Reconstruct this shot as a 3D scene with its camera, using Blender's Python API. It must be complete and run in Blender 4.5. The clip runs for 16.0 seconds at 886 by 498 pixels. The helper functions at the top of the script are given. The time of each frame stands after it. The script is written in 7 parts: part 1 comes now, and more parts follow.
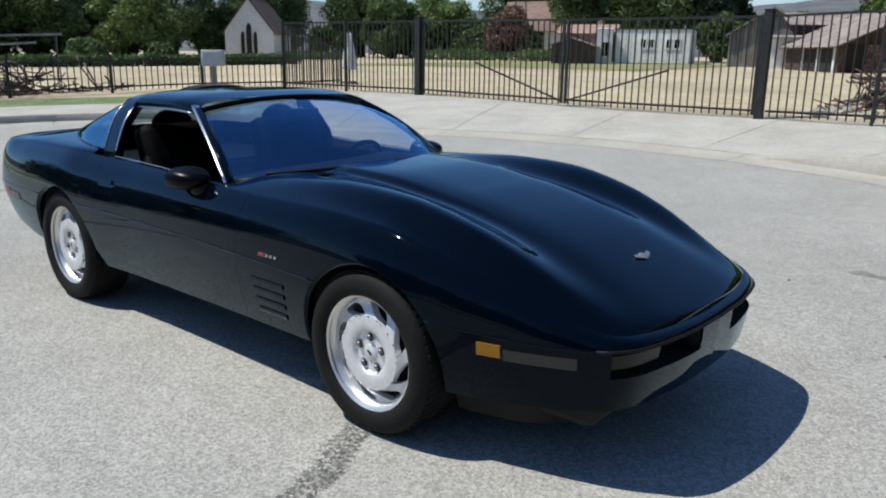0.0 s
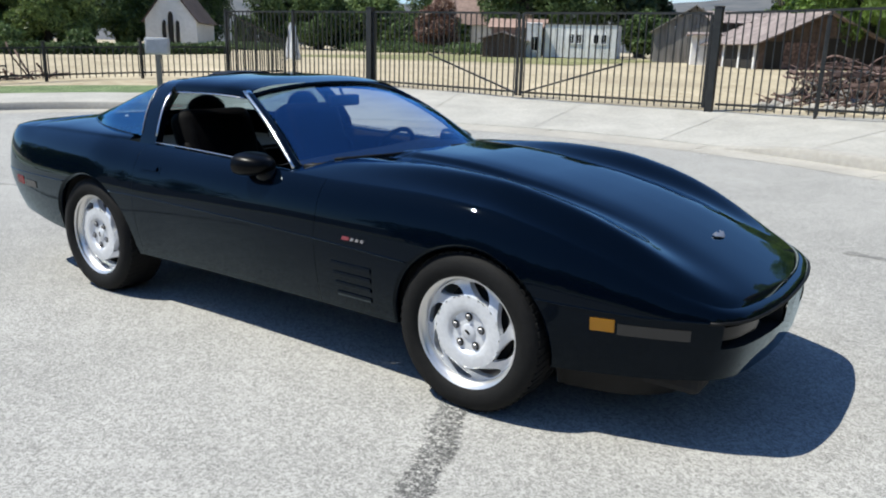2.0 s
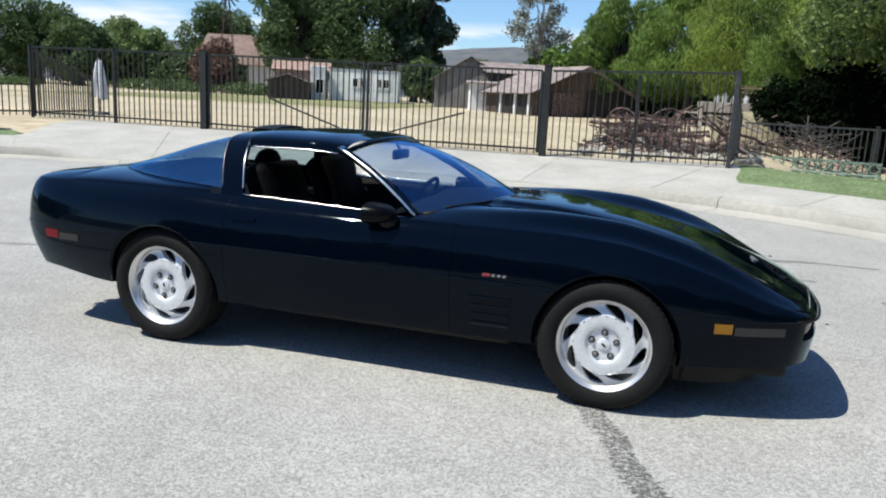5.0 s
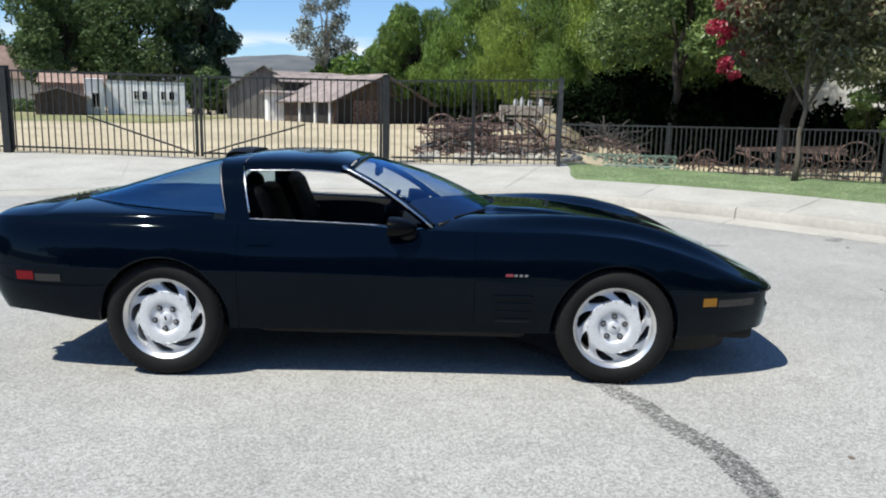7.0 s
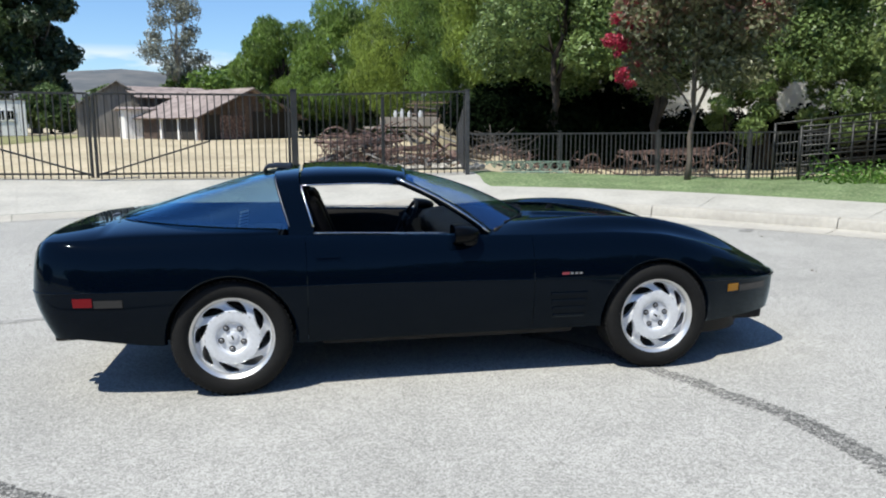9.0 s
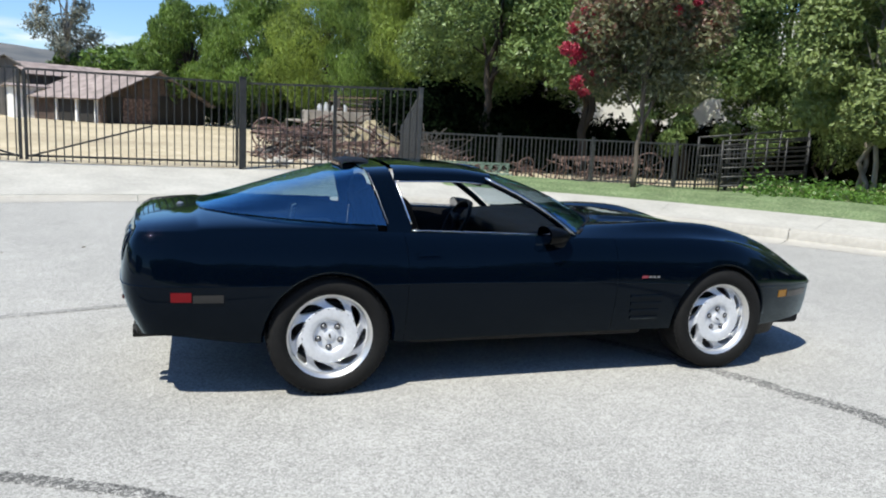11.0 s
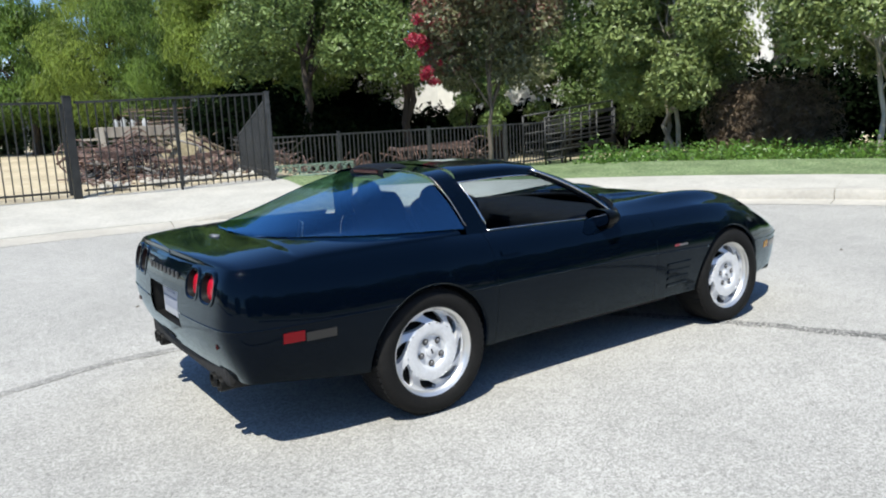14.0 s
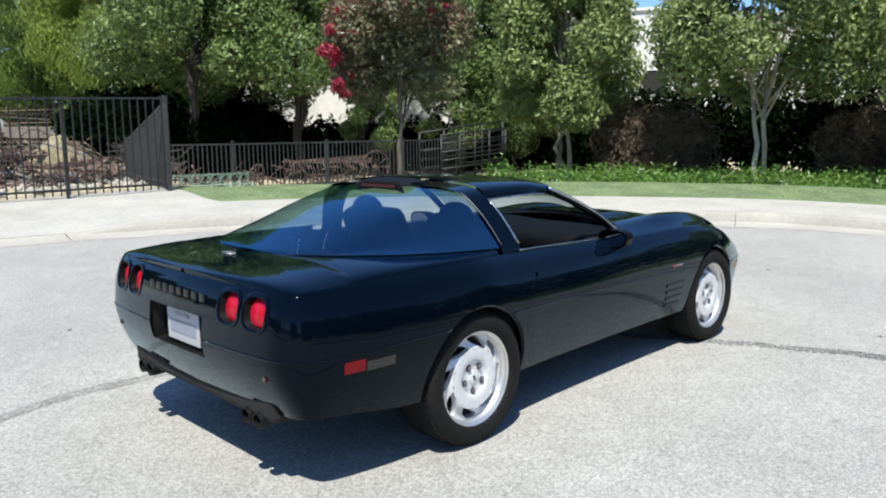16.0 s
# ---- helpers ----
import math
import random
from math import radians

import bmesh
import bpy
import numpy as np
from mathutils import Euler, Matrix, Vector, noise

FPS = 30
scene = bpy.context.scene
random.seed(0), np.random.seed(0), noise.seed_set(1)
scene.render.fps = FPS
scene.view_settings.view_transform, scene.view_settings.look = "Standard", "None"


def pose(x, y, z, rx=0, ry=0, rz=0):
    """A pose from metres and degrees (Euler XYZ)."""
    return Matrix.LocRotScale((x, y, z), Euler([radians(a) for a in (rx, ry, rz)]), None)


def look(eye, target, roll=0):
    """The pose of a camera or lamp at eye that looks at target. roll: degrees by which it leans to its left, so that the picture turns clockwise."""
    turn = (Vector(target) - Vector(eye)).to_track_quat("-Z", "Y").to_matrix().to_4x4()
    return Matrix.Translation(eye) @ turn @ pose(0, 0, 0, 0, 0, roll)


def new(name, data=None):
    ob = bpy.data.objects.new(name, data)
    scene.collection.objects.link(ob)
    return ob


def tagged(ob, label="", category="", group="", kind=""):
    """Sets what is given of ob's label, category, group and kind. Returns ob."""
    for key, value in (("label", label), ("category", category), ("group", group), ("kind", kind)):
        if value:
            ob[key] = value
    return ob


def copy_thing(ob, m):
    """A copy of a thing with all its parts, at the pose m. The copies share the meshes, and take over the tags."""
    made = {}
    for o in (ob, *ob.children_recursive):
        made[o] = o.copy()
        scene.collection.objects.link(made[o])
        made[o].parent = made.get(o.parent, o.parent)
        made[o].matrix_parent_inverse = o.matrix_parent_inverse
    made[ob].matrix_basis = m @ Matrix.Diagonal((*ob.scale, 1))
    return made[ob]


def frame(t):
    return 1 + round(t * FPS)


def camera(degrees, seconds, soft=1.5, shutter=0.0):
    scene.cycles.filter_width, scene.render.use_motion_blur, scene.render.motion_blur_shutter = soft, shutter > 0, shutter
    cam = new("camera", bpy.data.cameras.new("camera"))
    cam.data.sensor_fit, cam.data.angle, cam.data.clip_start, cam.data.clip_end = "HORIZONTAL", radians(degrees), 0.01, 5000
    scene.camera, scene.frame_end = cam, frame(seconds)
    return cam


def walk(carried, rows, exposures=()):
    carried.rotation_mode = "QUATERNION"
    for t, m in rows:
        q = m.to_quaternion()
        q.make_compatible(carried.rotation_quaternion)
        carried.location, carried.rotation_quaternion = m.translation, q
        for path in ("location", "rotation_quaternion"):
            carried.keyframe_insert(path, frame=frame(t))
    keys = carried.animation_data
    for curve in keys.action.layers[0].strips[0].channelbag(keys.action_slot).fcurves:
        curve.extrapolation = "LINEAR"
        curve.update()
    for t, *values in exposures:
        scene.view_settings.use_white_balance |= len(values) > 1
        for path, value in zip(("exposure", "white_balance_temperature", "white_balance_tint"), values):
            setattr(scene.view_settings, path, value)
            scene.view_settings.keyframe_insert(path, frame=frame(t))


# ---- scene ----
cam = camera(60.7, 16.0, 2.0)
PATH = [
    (0, (3.133, -2.672, 1.409), (1.882, -1.193, 0.909), 0.7),
    (0.5, (3.116, -2.658, 1.415), (1.816, -1.233, 0.884), 2.1),
    (1, (3.008, -2.801, 1.415), (1.731, -1.349, 0.905), 2.3),
    (1.5, (2.878, -2.995, 1.406), (1.707, -1.461, 0.88), 1.0),
    (2, (2.664, -3.136, 1.372), (1.576, -1.539, 0.859), 1.5),
    (2.5, (2.452, -3.282, 1.388), (1.511, -1.594, 0.873), 0.3),
    (3, (2.266, -3.569, 1.4), (1.439, -1.814, 0.913), -0.2),
    (3.2, (2.205, -3.686, 1.413), (1.409, -1.916, 0.928), 1.2),
    (5.3, (1.262, -4.396, 1.428), (0.742, -2.503, 1.056), 2.0),
    (5.5, (1.142, -4.42, 1.405), (0.65, -2.516, 1.043), 1.2),
    (6, (0.853, -4.462, 1.428), (0.566, -2.514, 1.074), 0.1),
    (6.5, (0.57, -4.643, 1.416), (0.516, -2.67, 1.092), -0.1),
    (7, (0.295, -4.805, 1.446), (0.283, -2.836, 1.093), 1.2),
    (7.5, (0.001, -4.828, 1.402), (-0.029, -2.853, 1.093), 0.1),
    (8, (-0.278, -4.817, 1.435), (-0.151, -2.847, 1.12), -0.3),
    (8.5, (-0.591, -4.905, 1.445), (-0.356, -2.939, 1.159), -2.7),
    (9, (-0.847, -4.909, 1.436), (-0.483, -2.969, 1.116), -0.2),
    (9.2, (-0.944, -4.882, 1.427), (-0.538, -2.951, 1.097), 0.6),
    (11.3, (-2.083, -4.522, 1.422), (-1.388, -2.674, 1.104), 1.5),
    (11.5, (-2.163, -4.438, 1.42), (-1.425, -2.602, 1.129), -2.3),
    (12, (-2.382, -4.283, 1.45), (-1.5, -2.511, 1.165), -0.9),
    (12.5, (-2.676, -4.256, 1.45), (-1.676, -2.553, 1.138), -3.4),
    (13, (-2.875, -4.174, 1.435), (-1.762, -2.55, 1.085), 0.2),
    (13.5, (-3.083, -3.977, 1.419), (-1.958, -2.357, 1.09), -0.4),
    (14, (-3.244, -3.827, 1.435), (-2.11, -2.214, 1.103), -2.8),
    (14.5, (-3.506, -3.691, 1.447), (-2.264, -2.161, 1.103), -4.7),
    (15, (-3.669, -3.54, 1.447), (-2.342, -2.083, 1.109), 0.2),
    (15.5, (-3.717, -3.35, 1.434), (-2.358, -1.919, 1.111), -0.0),
    (16, (-3.765, -3.107, 1.448), (-2.351, -1.726, 1.146), -0.6),
]
walk(cam, [(t, look(eye, target, roll)) for t, eye, target, roll in PATH], [(0, 0.0), (0.6, 0.21), (3, 0.31), (8, 0.33), (11.5, 0.46), (13.5, 0.51), (16, 0.53)])

# ---- light: clear midday sky and a high sun ----
SUN_FROM = Vector((-0.45, -0.35, 1.0)).normalized()
world = bpy.data.worlds.new("sky")
scene.world = world
world.use_nodes = True
sky = world.node_tree.nodes.new("ShaderNodeTexSky")
sky.sky_type, sky.sun_disc = "NISHITA", False
sky.sun_elevation, sky.sun_rotation = math.asin(SUN_FROM.z), math.atan2(SUN_FROM.x, SUN_FROM.y)
sky.air_density, sky.dust_density, sky.ozone_density = 1.0, 0.12, 3.8
tint = world.node_tree.nodes.new("ShaderNodeVectorMath")
tint.operation, tint.inputs[1].default_value = "MULTIPLY", (0.82, 0.98, 1.16)
world.node_tree.links.new(sky.outputs[0], tint.inputs[0])
# a low bank of thin white cloud above the hills
wn, wl = world.node_tree.nodes, world.node_tree.links
way, split = wn.new("ShaderNodeTexCoord"), wn.new("ShaderNodeSeparateXYZ")
wl.new(way.outputs["Generated"], split.inputs[0])
band, puff, mask, cloud = wn.new("ShaderNodeValToRGB"), wn.new("ShaderNodeTexNoise"), wn.new("ShaderNodeMath"), wn.new("ShaderNodeMix")
e = band.color_ramp.elements
e.new(0.076)
e[0].position, e[2].position = 0.052, 0.098
for k, v in enumerate((0, 1, 0)):
    e[k].color = (v, v, v, 1)
spread, stretch = wn.new("ShaderNodeMapRange"), wn.new("ShaderNodeMapping")
stretch.inputs["Scale"].default_value = (1, 1, 5)
wl.new(way.outputs["Generated"], stretch.inputs[0]), wl.new(stretch.outputs[0], puff.inputs["Vector"])
puff.inputs["Scale"].default_value, puff.inputs["Detail"].default_value = 9, 6
spread.inputs[1].default_value, spread.inputs[2].default_value = 0.42, 0.62
wl.new(puff.outputs[0], spread.inputs[0]), wl.new(split.outputs[2], band.inputs[0])
mask.operation = "MULTIPLY"
wl.new(band.outputs[0], mask.inputs[0]), wl.new(spread.outputs[0], mask.inputs[1])
cloud.data_type = "RGBA"
wl.new(mask.outputs[0], cloud.inputs[0]), wl.new(tint.outputs[0], cloud.inputs[6])
cloud.inputs[7].default_value = (8.0, 8.2, 8.5, 1)
wl.new(cloud.outputs[2], wn["Background"].inputs[0])
world.node_tree.nodes["Background"].inputs[1].default_value = 0.105
sun = new("sun", bpy.data.lights.new("sun", "SUN"))
sun.data.energy, sun.data.angle, sun.data.color = 5.0, radians(0.5), (0.965, 0.945, 0.85)
sun.matrix_world = look(SUN_FROM * 40, (0, 0, 0))

# ---- materials ----
def shader(name):
    m = bpy.data.materials.new(name)
    m.use_nodes = True
    return m, m.node_tree.nodes, m.node_tree.links, m.node_tree.nodes["Principled BSDF"]


def surf(name, cols, scale=8.0, rough=0.8, bump=0.0, bscale=60.0, metal=0.0, coat=0.0, big=0.6, vary=0.0, spec=0.5, detail=4.0, stretch=(1, 1, 1), world_space=True, rvar=0.12, broad_scale=None):
    """Colours mixed by fine noise, darkened and lightened by broad noise, with a fine relief."""
    m, n, l, p = shader(name)
    tc = n.new("ShaderNodeTexCoord")
    mp = n.new("ShaderNodeMapping")
    mp.inputs["Scale"].default_value = stretch
    if world_space:
        geo = n.new("ShaderNodeNewGeometry")
        l.new(geo.outputs["Position"], mp.inputs[0])
    else:
        l.new(tc.outputs["Object"], mp.inputs[0])
    fine = n.new("ShaderNodeTexNoise")
    fine.inputs["Scale"].default_value, fine.inputs["Detail"].default_value = scale, detail
    l.new(mp.outputs[0], fine.inputs["Vector"])
    ramp = n.new("ShaderNodeValToRGB")
    e = ramp.color_ramp.elements
    while len(e) < len(cols):
        e.new(0.5)
    for i, c in enumerate(cols):
        e[i].position = 0.3 + 0.4 * i / max(1, len(cols) - 1)
        e[i].color = (*c, 1)
    l.new(fine.outputs[0], ramp.inputs[0])
    broad = n.new("ShaderNodeTexNoise")
    broad.inputs["Scale"].default_value, broad.inputs["Detail"].default_value = broad_scale or scale * 0.09, 3
    l.new(mp.outputs[0], broad.inputs["Vector"])
    rng = n.new("ShaderNodeMapRange")
    rng.inputs[1].default_value, rng.inputs[2].default_value = 0.3, 0.7
    rng.inputs[3].default_value, rng.inputs[4].default_value = 1 - big * 0.4, 1 + big * 0.3
    l.new(broad.outputs[0], rng.inputs[0])
    last = rng.outputs[0]
    if vary:
        info = n.new("ShaderNodeObjectInfo")
        isl = n.new("ShaderNodeNewGeometry")
        add = n.new("ShaderNodeMath")
        add.operation = "ADD"
        l.new(info.outputs["Random"], add.inputs[0]), l.new(isl.outputs["Random Per Island"], add.inputs[1])
        vr = n.new("ShaderNodeMapRange")
        vr.inputs[1].default_value, vr.inputs[2].default_value = 0, 2
        vr.inputs[3].default_value, vr.inputs[4].default_value = 1 - vary, 1 + vary
        l.new(add.outputs[0], vr.inputs[0])
        mul = n.new("ShaderNodeMath")
        mul.operation = "MULTIPLY"
        l.new(last, mul.inputs[0]), l.new(vr.outputs[0], mul.inputs[1])
        last = mul.outputs[0]
    mix = n.new("ShaderNodeVectorMath")
    mix.operation = "SCALE"
    l.new(ramp.outputs[0], mix.inputs[0]), l.new(last, mix.inputs["Scale"])
    l.new(mix.outputs[0], p.inputs["Base Color"])
    rr = n.new("ShaderNodeMapRange")
    rr.inputs[3].default_value, rr.inputs[4].default_value = max(0.02, rough - rvar), min(1, rough + rvar)
    l.new(fine.outputs[0], rr.inputs[0]), l.new(rr.outputs[0], p.inputs["Roughness"])
    p.inputs["Metallic"].default_value, p.inputs["Coat Weight"].default_value = metal, coat
    p.inputs["Specular IOR Level"].default_value = spec
    if bump:
        bn = n.new("ShaderNodeTexNoise")
        bn.inputs["Scale"].default_value, bn.inputs["Detail"].default_value = bscale, 3
        l.new(mp.outputs[0], bn.inputs["Vector"])
        b = n.new("ShaderNodeBump")
        b.inputs["Strength"].default_value, b.inputs["Distance"].default_value = bump, 0.02
        l.new(bn.outputs[0], b.inputs["Height"]), l.new(b.outputs[0], p.inputs["Normal"])
    return m


def leafy(name, dark, light, vary=0.35, gloss=0.5):
    """Leaves: two-toned, each clump a little different, letting some light through."""
    m, n, l, p = shader(name)
    geo = n.new("ShaderNodeNewGeometry")
    no = n.new("ShaderNodeTexNoise")
    no.inputs["Scale"].default_value = 0.7
    l.new(geo.outputs["Position"], no.inputs["Vector"])
    add = n.new("ShaderNodeMath")
    add.operation = "MULTIPLY_ADD"
    add.inputs[1].default_value = vary
    l.new(geo.outputs["Random Per Island"], add.inputs[0]), l.new(no.outputs[0], add.inputs[2])
    ramp = n.new("ShaderNodeValToRGB")
    e = ramp.color_ramp.elements
    e[0].position, e[0].color, e[1].position, e[1].color = 0.38, (*dark, 1), 0.85, (*light, 1)
    l.new(add.outputs[0], ramp.inputs[0]), l.new(ramp.outputs[0], p.inputs["Base Color"])
    p.inputs["Roughness"].default_value, p.inputs["Specular IOR Level"].default_value = 0.40, gloss
    tr = n.new("ShaderNodeBsdfTranslucent")
    l.new(ramp.outputs[0], tr.inputs[0])
    mx = n.new("ShaderNodeMixShader")
    mx.inputs[0].default_value = 0.3
    l.new(p.outputs[0], mx.inputs[1]), l.new(tr.outputs[0], mx.inputs[2])
    l.new(mx.outputs[0], n["Material Output"].inputs[0])
    return m


def glass(name, tint, ior=1.5, rough=0.0, boost=1.0, sheen=(1, 1, 1)):
    """Thin glass: tinted see-through with a mirror gloss that grows towards grazing."""
    m, n, l, p = shader(name)
    n.remove(p)
    tr, gl, mx, fr = n.new("ShaderNodeBsdfTransparent"), n.new("ShaderNodeBsdfGlossy"), n.new("ShaderNodeMixShader"), n.new("ShaderNodeLayerWeight")
    gl.inputs[0].default_value = (*sheen, 1)
    tr.inputs[0].default_value, gl.inputs["Roughness"].default_value, fr.inputs[0].default_value = (*tint, 1), rough, 0.5
    f0 = 2 * ((ior - 1) / (ior + 1)) ** 2 * boost
    pw, sc = n.new("ShaderNodeMath"), n.new("ShaderNodeMath")
    pw.operation, pw.inputs[1].default_value = "POWER", 4.5
    sc.operation, sc.use_clamp, sc.inputs[1].default_value, sc.inputs[2].default_value = "MULTIPLY_ADD", True, 1 - f0, f0
    l.new(fr.outputs["Facing"], pw.inputs[0]), l.new(pw.outputs[0], sc.inputs[0]), l.new(sc.outputs[0], mx.inputs[0])
    l.new(tr.outputs[0], mx.inputs[1]), l.new(gl.outputs[0], mx.inputs[2])
    l.new(mx.outputs[0], n["Material Output"].inputs[0])
    return m


def plain(name, col, rough=0.5, metal=0.0, coat=0.0, spec=0.5):
    m, n, l, p = shader(name)
    p.inputs["Base Color"].default_value = (*col, 1)
    no = n.new("ShaderNodeTexNoise")
    no.inputs["Scale"].default_value = 25
    rr = n.new("ShaderNodeMapRange")
    rr.inputs[3].default_value, rr.inputs[4].default_value = rough * 0.8, min(1, rough * 1.2)
    l.new(no.outputs[0], rr.inputs[0]), l.new(rr.outputs[0], p.inputs["Roughness"])
    p.inputs["Metallic"].default_value, p.inputs["Coat Weight"].default_value = metal, coat
    p.inputs["Specular IOR Level"].default_value = spec
    return m


def lacquer(name, col, f0=0.013, power=3.85, top=0.88, rough=0.03):
    """Deep dark paint under clear lacquer: a faint tint below, a mirror gloss that grows towards grazing."""
    m, n, l, p = shader(name)
    p.inputs["Base Color"].default_value, p.inputs["Specular IOR Level"].default_value = (*col, 1), 0.0
    p.inputs["Roughness"].default_value = 0.6
    gl, mx, fr = n.new("ShaderNodeBsdfGlossy"), n.new("ShaderNodeMixShader"), n.new("ShaderNodeLayerWeight")
    fr.inputs[0].default_value, gl.inputs[0].default_value = 0.5, (0.76, 0.91, 1.0, 1)
    no, rr, geo = n.new("ShaderNodeTexNoise"), n.new("ShaderNodeMapRange"), n.new("ShaderNodeTexCoord")
    no.inputs["Scale"].default_value, no.inputs["Detail"].default_value = 14, 5
    rr.inputs[3].default_value, rr.inputs[4].default_value = rough * 0.5, rough * 1.6
    l.new(geo.outputs["Object"], no.inputs["Vector"]), l.new(no.outputs[0], rr.inputs[0]), l.new(rr.outputs[0], gl.inputs["Roughness"])
    pw, sc = n.new("ShaderNodeMath"), n.new("ShaderNodeMath")
    pw.operation, pw.inputs[1].default_value = "POWER", power
    sc.operation, sc.use_clamp, sc.inputs[1].default_value, sc.inputs[2].default_value = "MULTIPLY_ADD", True, top - f0, f0
    l.new(fr.outputs["Facing"], pw.inputs[0]), l.new(pw.outputs[0], sc.inputs[0]), l.new(sc.outputs[0], mx.inputs[0])
    l.new(p.outputs[0], mx.inputs[1]), l.new(gl.outputs[0], mx.inputs[2])
    l.new(mx.outputs[0], n["Material Output"].inputs[0])
    return m


def aggregate(name, cols, stone=185.0, rough=0.92, patch=0.10):
    """Worn road surface: stones of random tone, faint patches and broad stains, a slight relief."""
    m, n, l, p = shader(name)
    geo = n.new("ShaderNodeNewGeometry")
    cells, small = n.new("ShaderNodeTexVoronoi"), n.new("ShaderNodeTexVoronoi")
    cells.inputs["Scale"].default_value, small.inputs["Scale"].default_value = stone * 0.55, stone * 1.6
    sep, sep2 = n.new("ShaderNodeSeparateColor"), n.new("ShaderNodeSeparateColor")
    for v, s in ((cells, sep), (small, sep2)):
        l.new(geo.outputs["Position"], v.inputs["Vector"]), l.new(v.outputs["Color"], s.inputs[0])
    tone = n.new("ShaderNodeMath")
    tone.operation, tone.inputs[1].default_value = "MULTIPLY_ADD", 0.45
    half = n.new("ShaderNodeMath")
    half.operation, half.inputs[1].default_value = "MULTIPLY", 0.55
    l.new(sep2.outputs[0], half.inputs[0])
    l.new(sep.outputs[0], tone.inputs[0]), l.new(half.outputs[0], tone.inputs[2])
    ramp = n.new("ShaderNodeValToRGB")
    e = ramp.color_ramp.elements
    e.new(0.5)
    for k, (pos, c) in enumerate(zip((0.12, 0.5, 0.9), cols)):
        e[k].position, e[k].color = pos, (*c, 1)
    l.new(tone.outputs[0], ramp.inputs[0])
    last = ramp.outputs[0]
    for scale, amount, detail in ((4.5, patch * 0.6, 5), (0.55, patch, 4), (0.12, patch * 0.6, 2)):
        no, rg, mul = n.new("ShaderNodeTexNoise"), n.new("ShaderNodeMapRange"), n.new("ShaderNodeVectorMath")
        no.inputs["Scale"].default_value, no.inputs["Detail"].default_value = scale, detail
        l.new(geo.outputs["Position"], no.inputs["Vector"])
        rg.inputs[1].default_value, rg.inputs[2].default_value = 0.3, 0.7
        rg.inputs[3].default_value, rg.inputs[4].default_value = 1 - amount, 1 + amount * 0.7
        l.new(no.outputs[0], rg.inputs[0])
        mul.operation = "SCALE"
        l.new(last, mul.inputs[0]), l.new(rg.outputs[0], mul.inputs["Scale"])
        last = mul.outputs[0]
    l.new(last, p.inputs["Base Color"])
    b = n.new("ShaderNodeBump")
    b.inputs["Strength"].default_value, b.inputs["Distance"].default_value = 0.12, 0.004
    l.new(tone.outputs[0], b.inputs["Height"]), l.new(b.outputs[0], p.inputs["Normal"])
    p.inputs["Roughness"].default_value, p.inputs["Specular IOR Level"].default_value = rough, 0.2
    return m


ASPHALT = aggregate("asphalt", [(0.182, 0.178, 0.166), (0.343, 0.336, 0.315), (0.492, 0.481, 0.452)])
TAR = aggregate("tar_seam", [(0.055, 0.055, 0.053), (0.15, 0.147, 0.14), (0.46, 0.45, 0.42)], 130, 0.85, 0.25)
FAINT = aggregate("worn_crack", [(0.13, 0.127, 0.12), (0.24, 0.235, 0.222), (0.38, 0.372, 0.35)], 120, 0.9, 0.2)
CONCRETE = surf("concrete", [(0.37, 0.355, 0.32), (0.45, 0.435, 0.395)], 18, 0.9, 0.12, 200, big=0.3, spec=0.2)
KERB = surf("kerb_concrete", [(0.365, 0.345, 0.305), (0.43, 0.405, 0.36)], 14, 0.9, 0.15, 120, big=0.3, spec=0.2)
LAWN = surf("lawn", [(0.08, 0.125, 0.052), (0.15, 0.205, 0.10), (0.25, 0.29, 0.17)], 22, 0.95, 0.5, 90, big=0.6, spec=0.1)
DRYLAWN = surf("dry_grass", [(0.14, 0.15, 0.065), (0.235, 0.235, 0.115), (0.36, 0.33, 0.19)], 4, 0.95, 0.4, 50, big=0.6, spec=0.1)
DIRT = surf("dry_dirt", [(0.36, 0.295, 0.20), (0.45, 0.385, 0.27), (0.52, 0.45, 0.33)], 3.0, 0.97, 0.3, 30, big=0.5, spec=0.1)
IRON = surf("black_iron", [(0.009, 0.010, 0.0095), (0.025, 0.026, 0.025)], 12, 0.5, 0.1, 60, big=0.4, vary=0.2)
GREYIRON = surf("grey_iron", [(0.028, 0.030, 0.032), (0.062, 0.064, 0.066)], 12, 0.5, 0.1, 60, big=0.4, vary=0.2)
RUST = surf("rusty_iron", [(0.035, 0.024, 0.021), (0.115, 0.070, 0.058), (0.27, 0.185, 0.16)], 9, 0.85, 0.3, 50, big=0.7, vary=0.35)
OLDWOOD = surf("weathered_wood", [(0.13, 0.12, 0.11), (0.25, 0.235, 0.215)], 5, 0.9, 0.3, 40, big=0.5, vary=0.3, stretch=(1, 1, 0.15))
DARKWOOD = surf("dark_wood", [(0.045, 0.04, 0.036), (0.095, 0.085, 0.076)], 5, 0.9, 0.3, 40, big=0.5, vary=0.3, stretch=(1, 1, 0.15))
WHITEWOOD = surf("white_boards", [(0.70, 0.685, 0.665), (0.84, 0.825, 0.80)], 3, 0.8, 0.1, 30, big=0.4, vary=0.08)
STUCCO = surf("white_stucco", [(0.66, 0.65, 0.62), (0.76, 0.75, 0.72)], 4, 0.9, 0.1, 60, big=0.25)
PINKROOF = surf("faded_roof", [(0.26, 0.17, 0.135), (0.40, 0.275, 0.22)], 3, 0.9, 0.2, 20, big=0.5, vary=0.15)
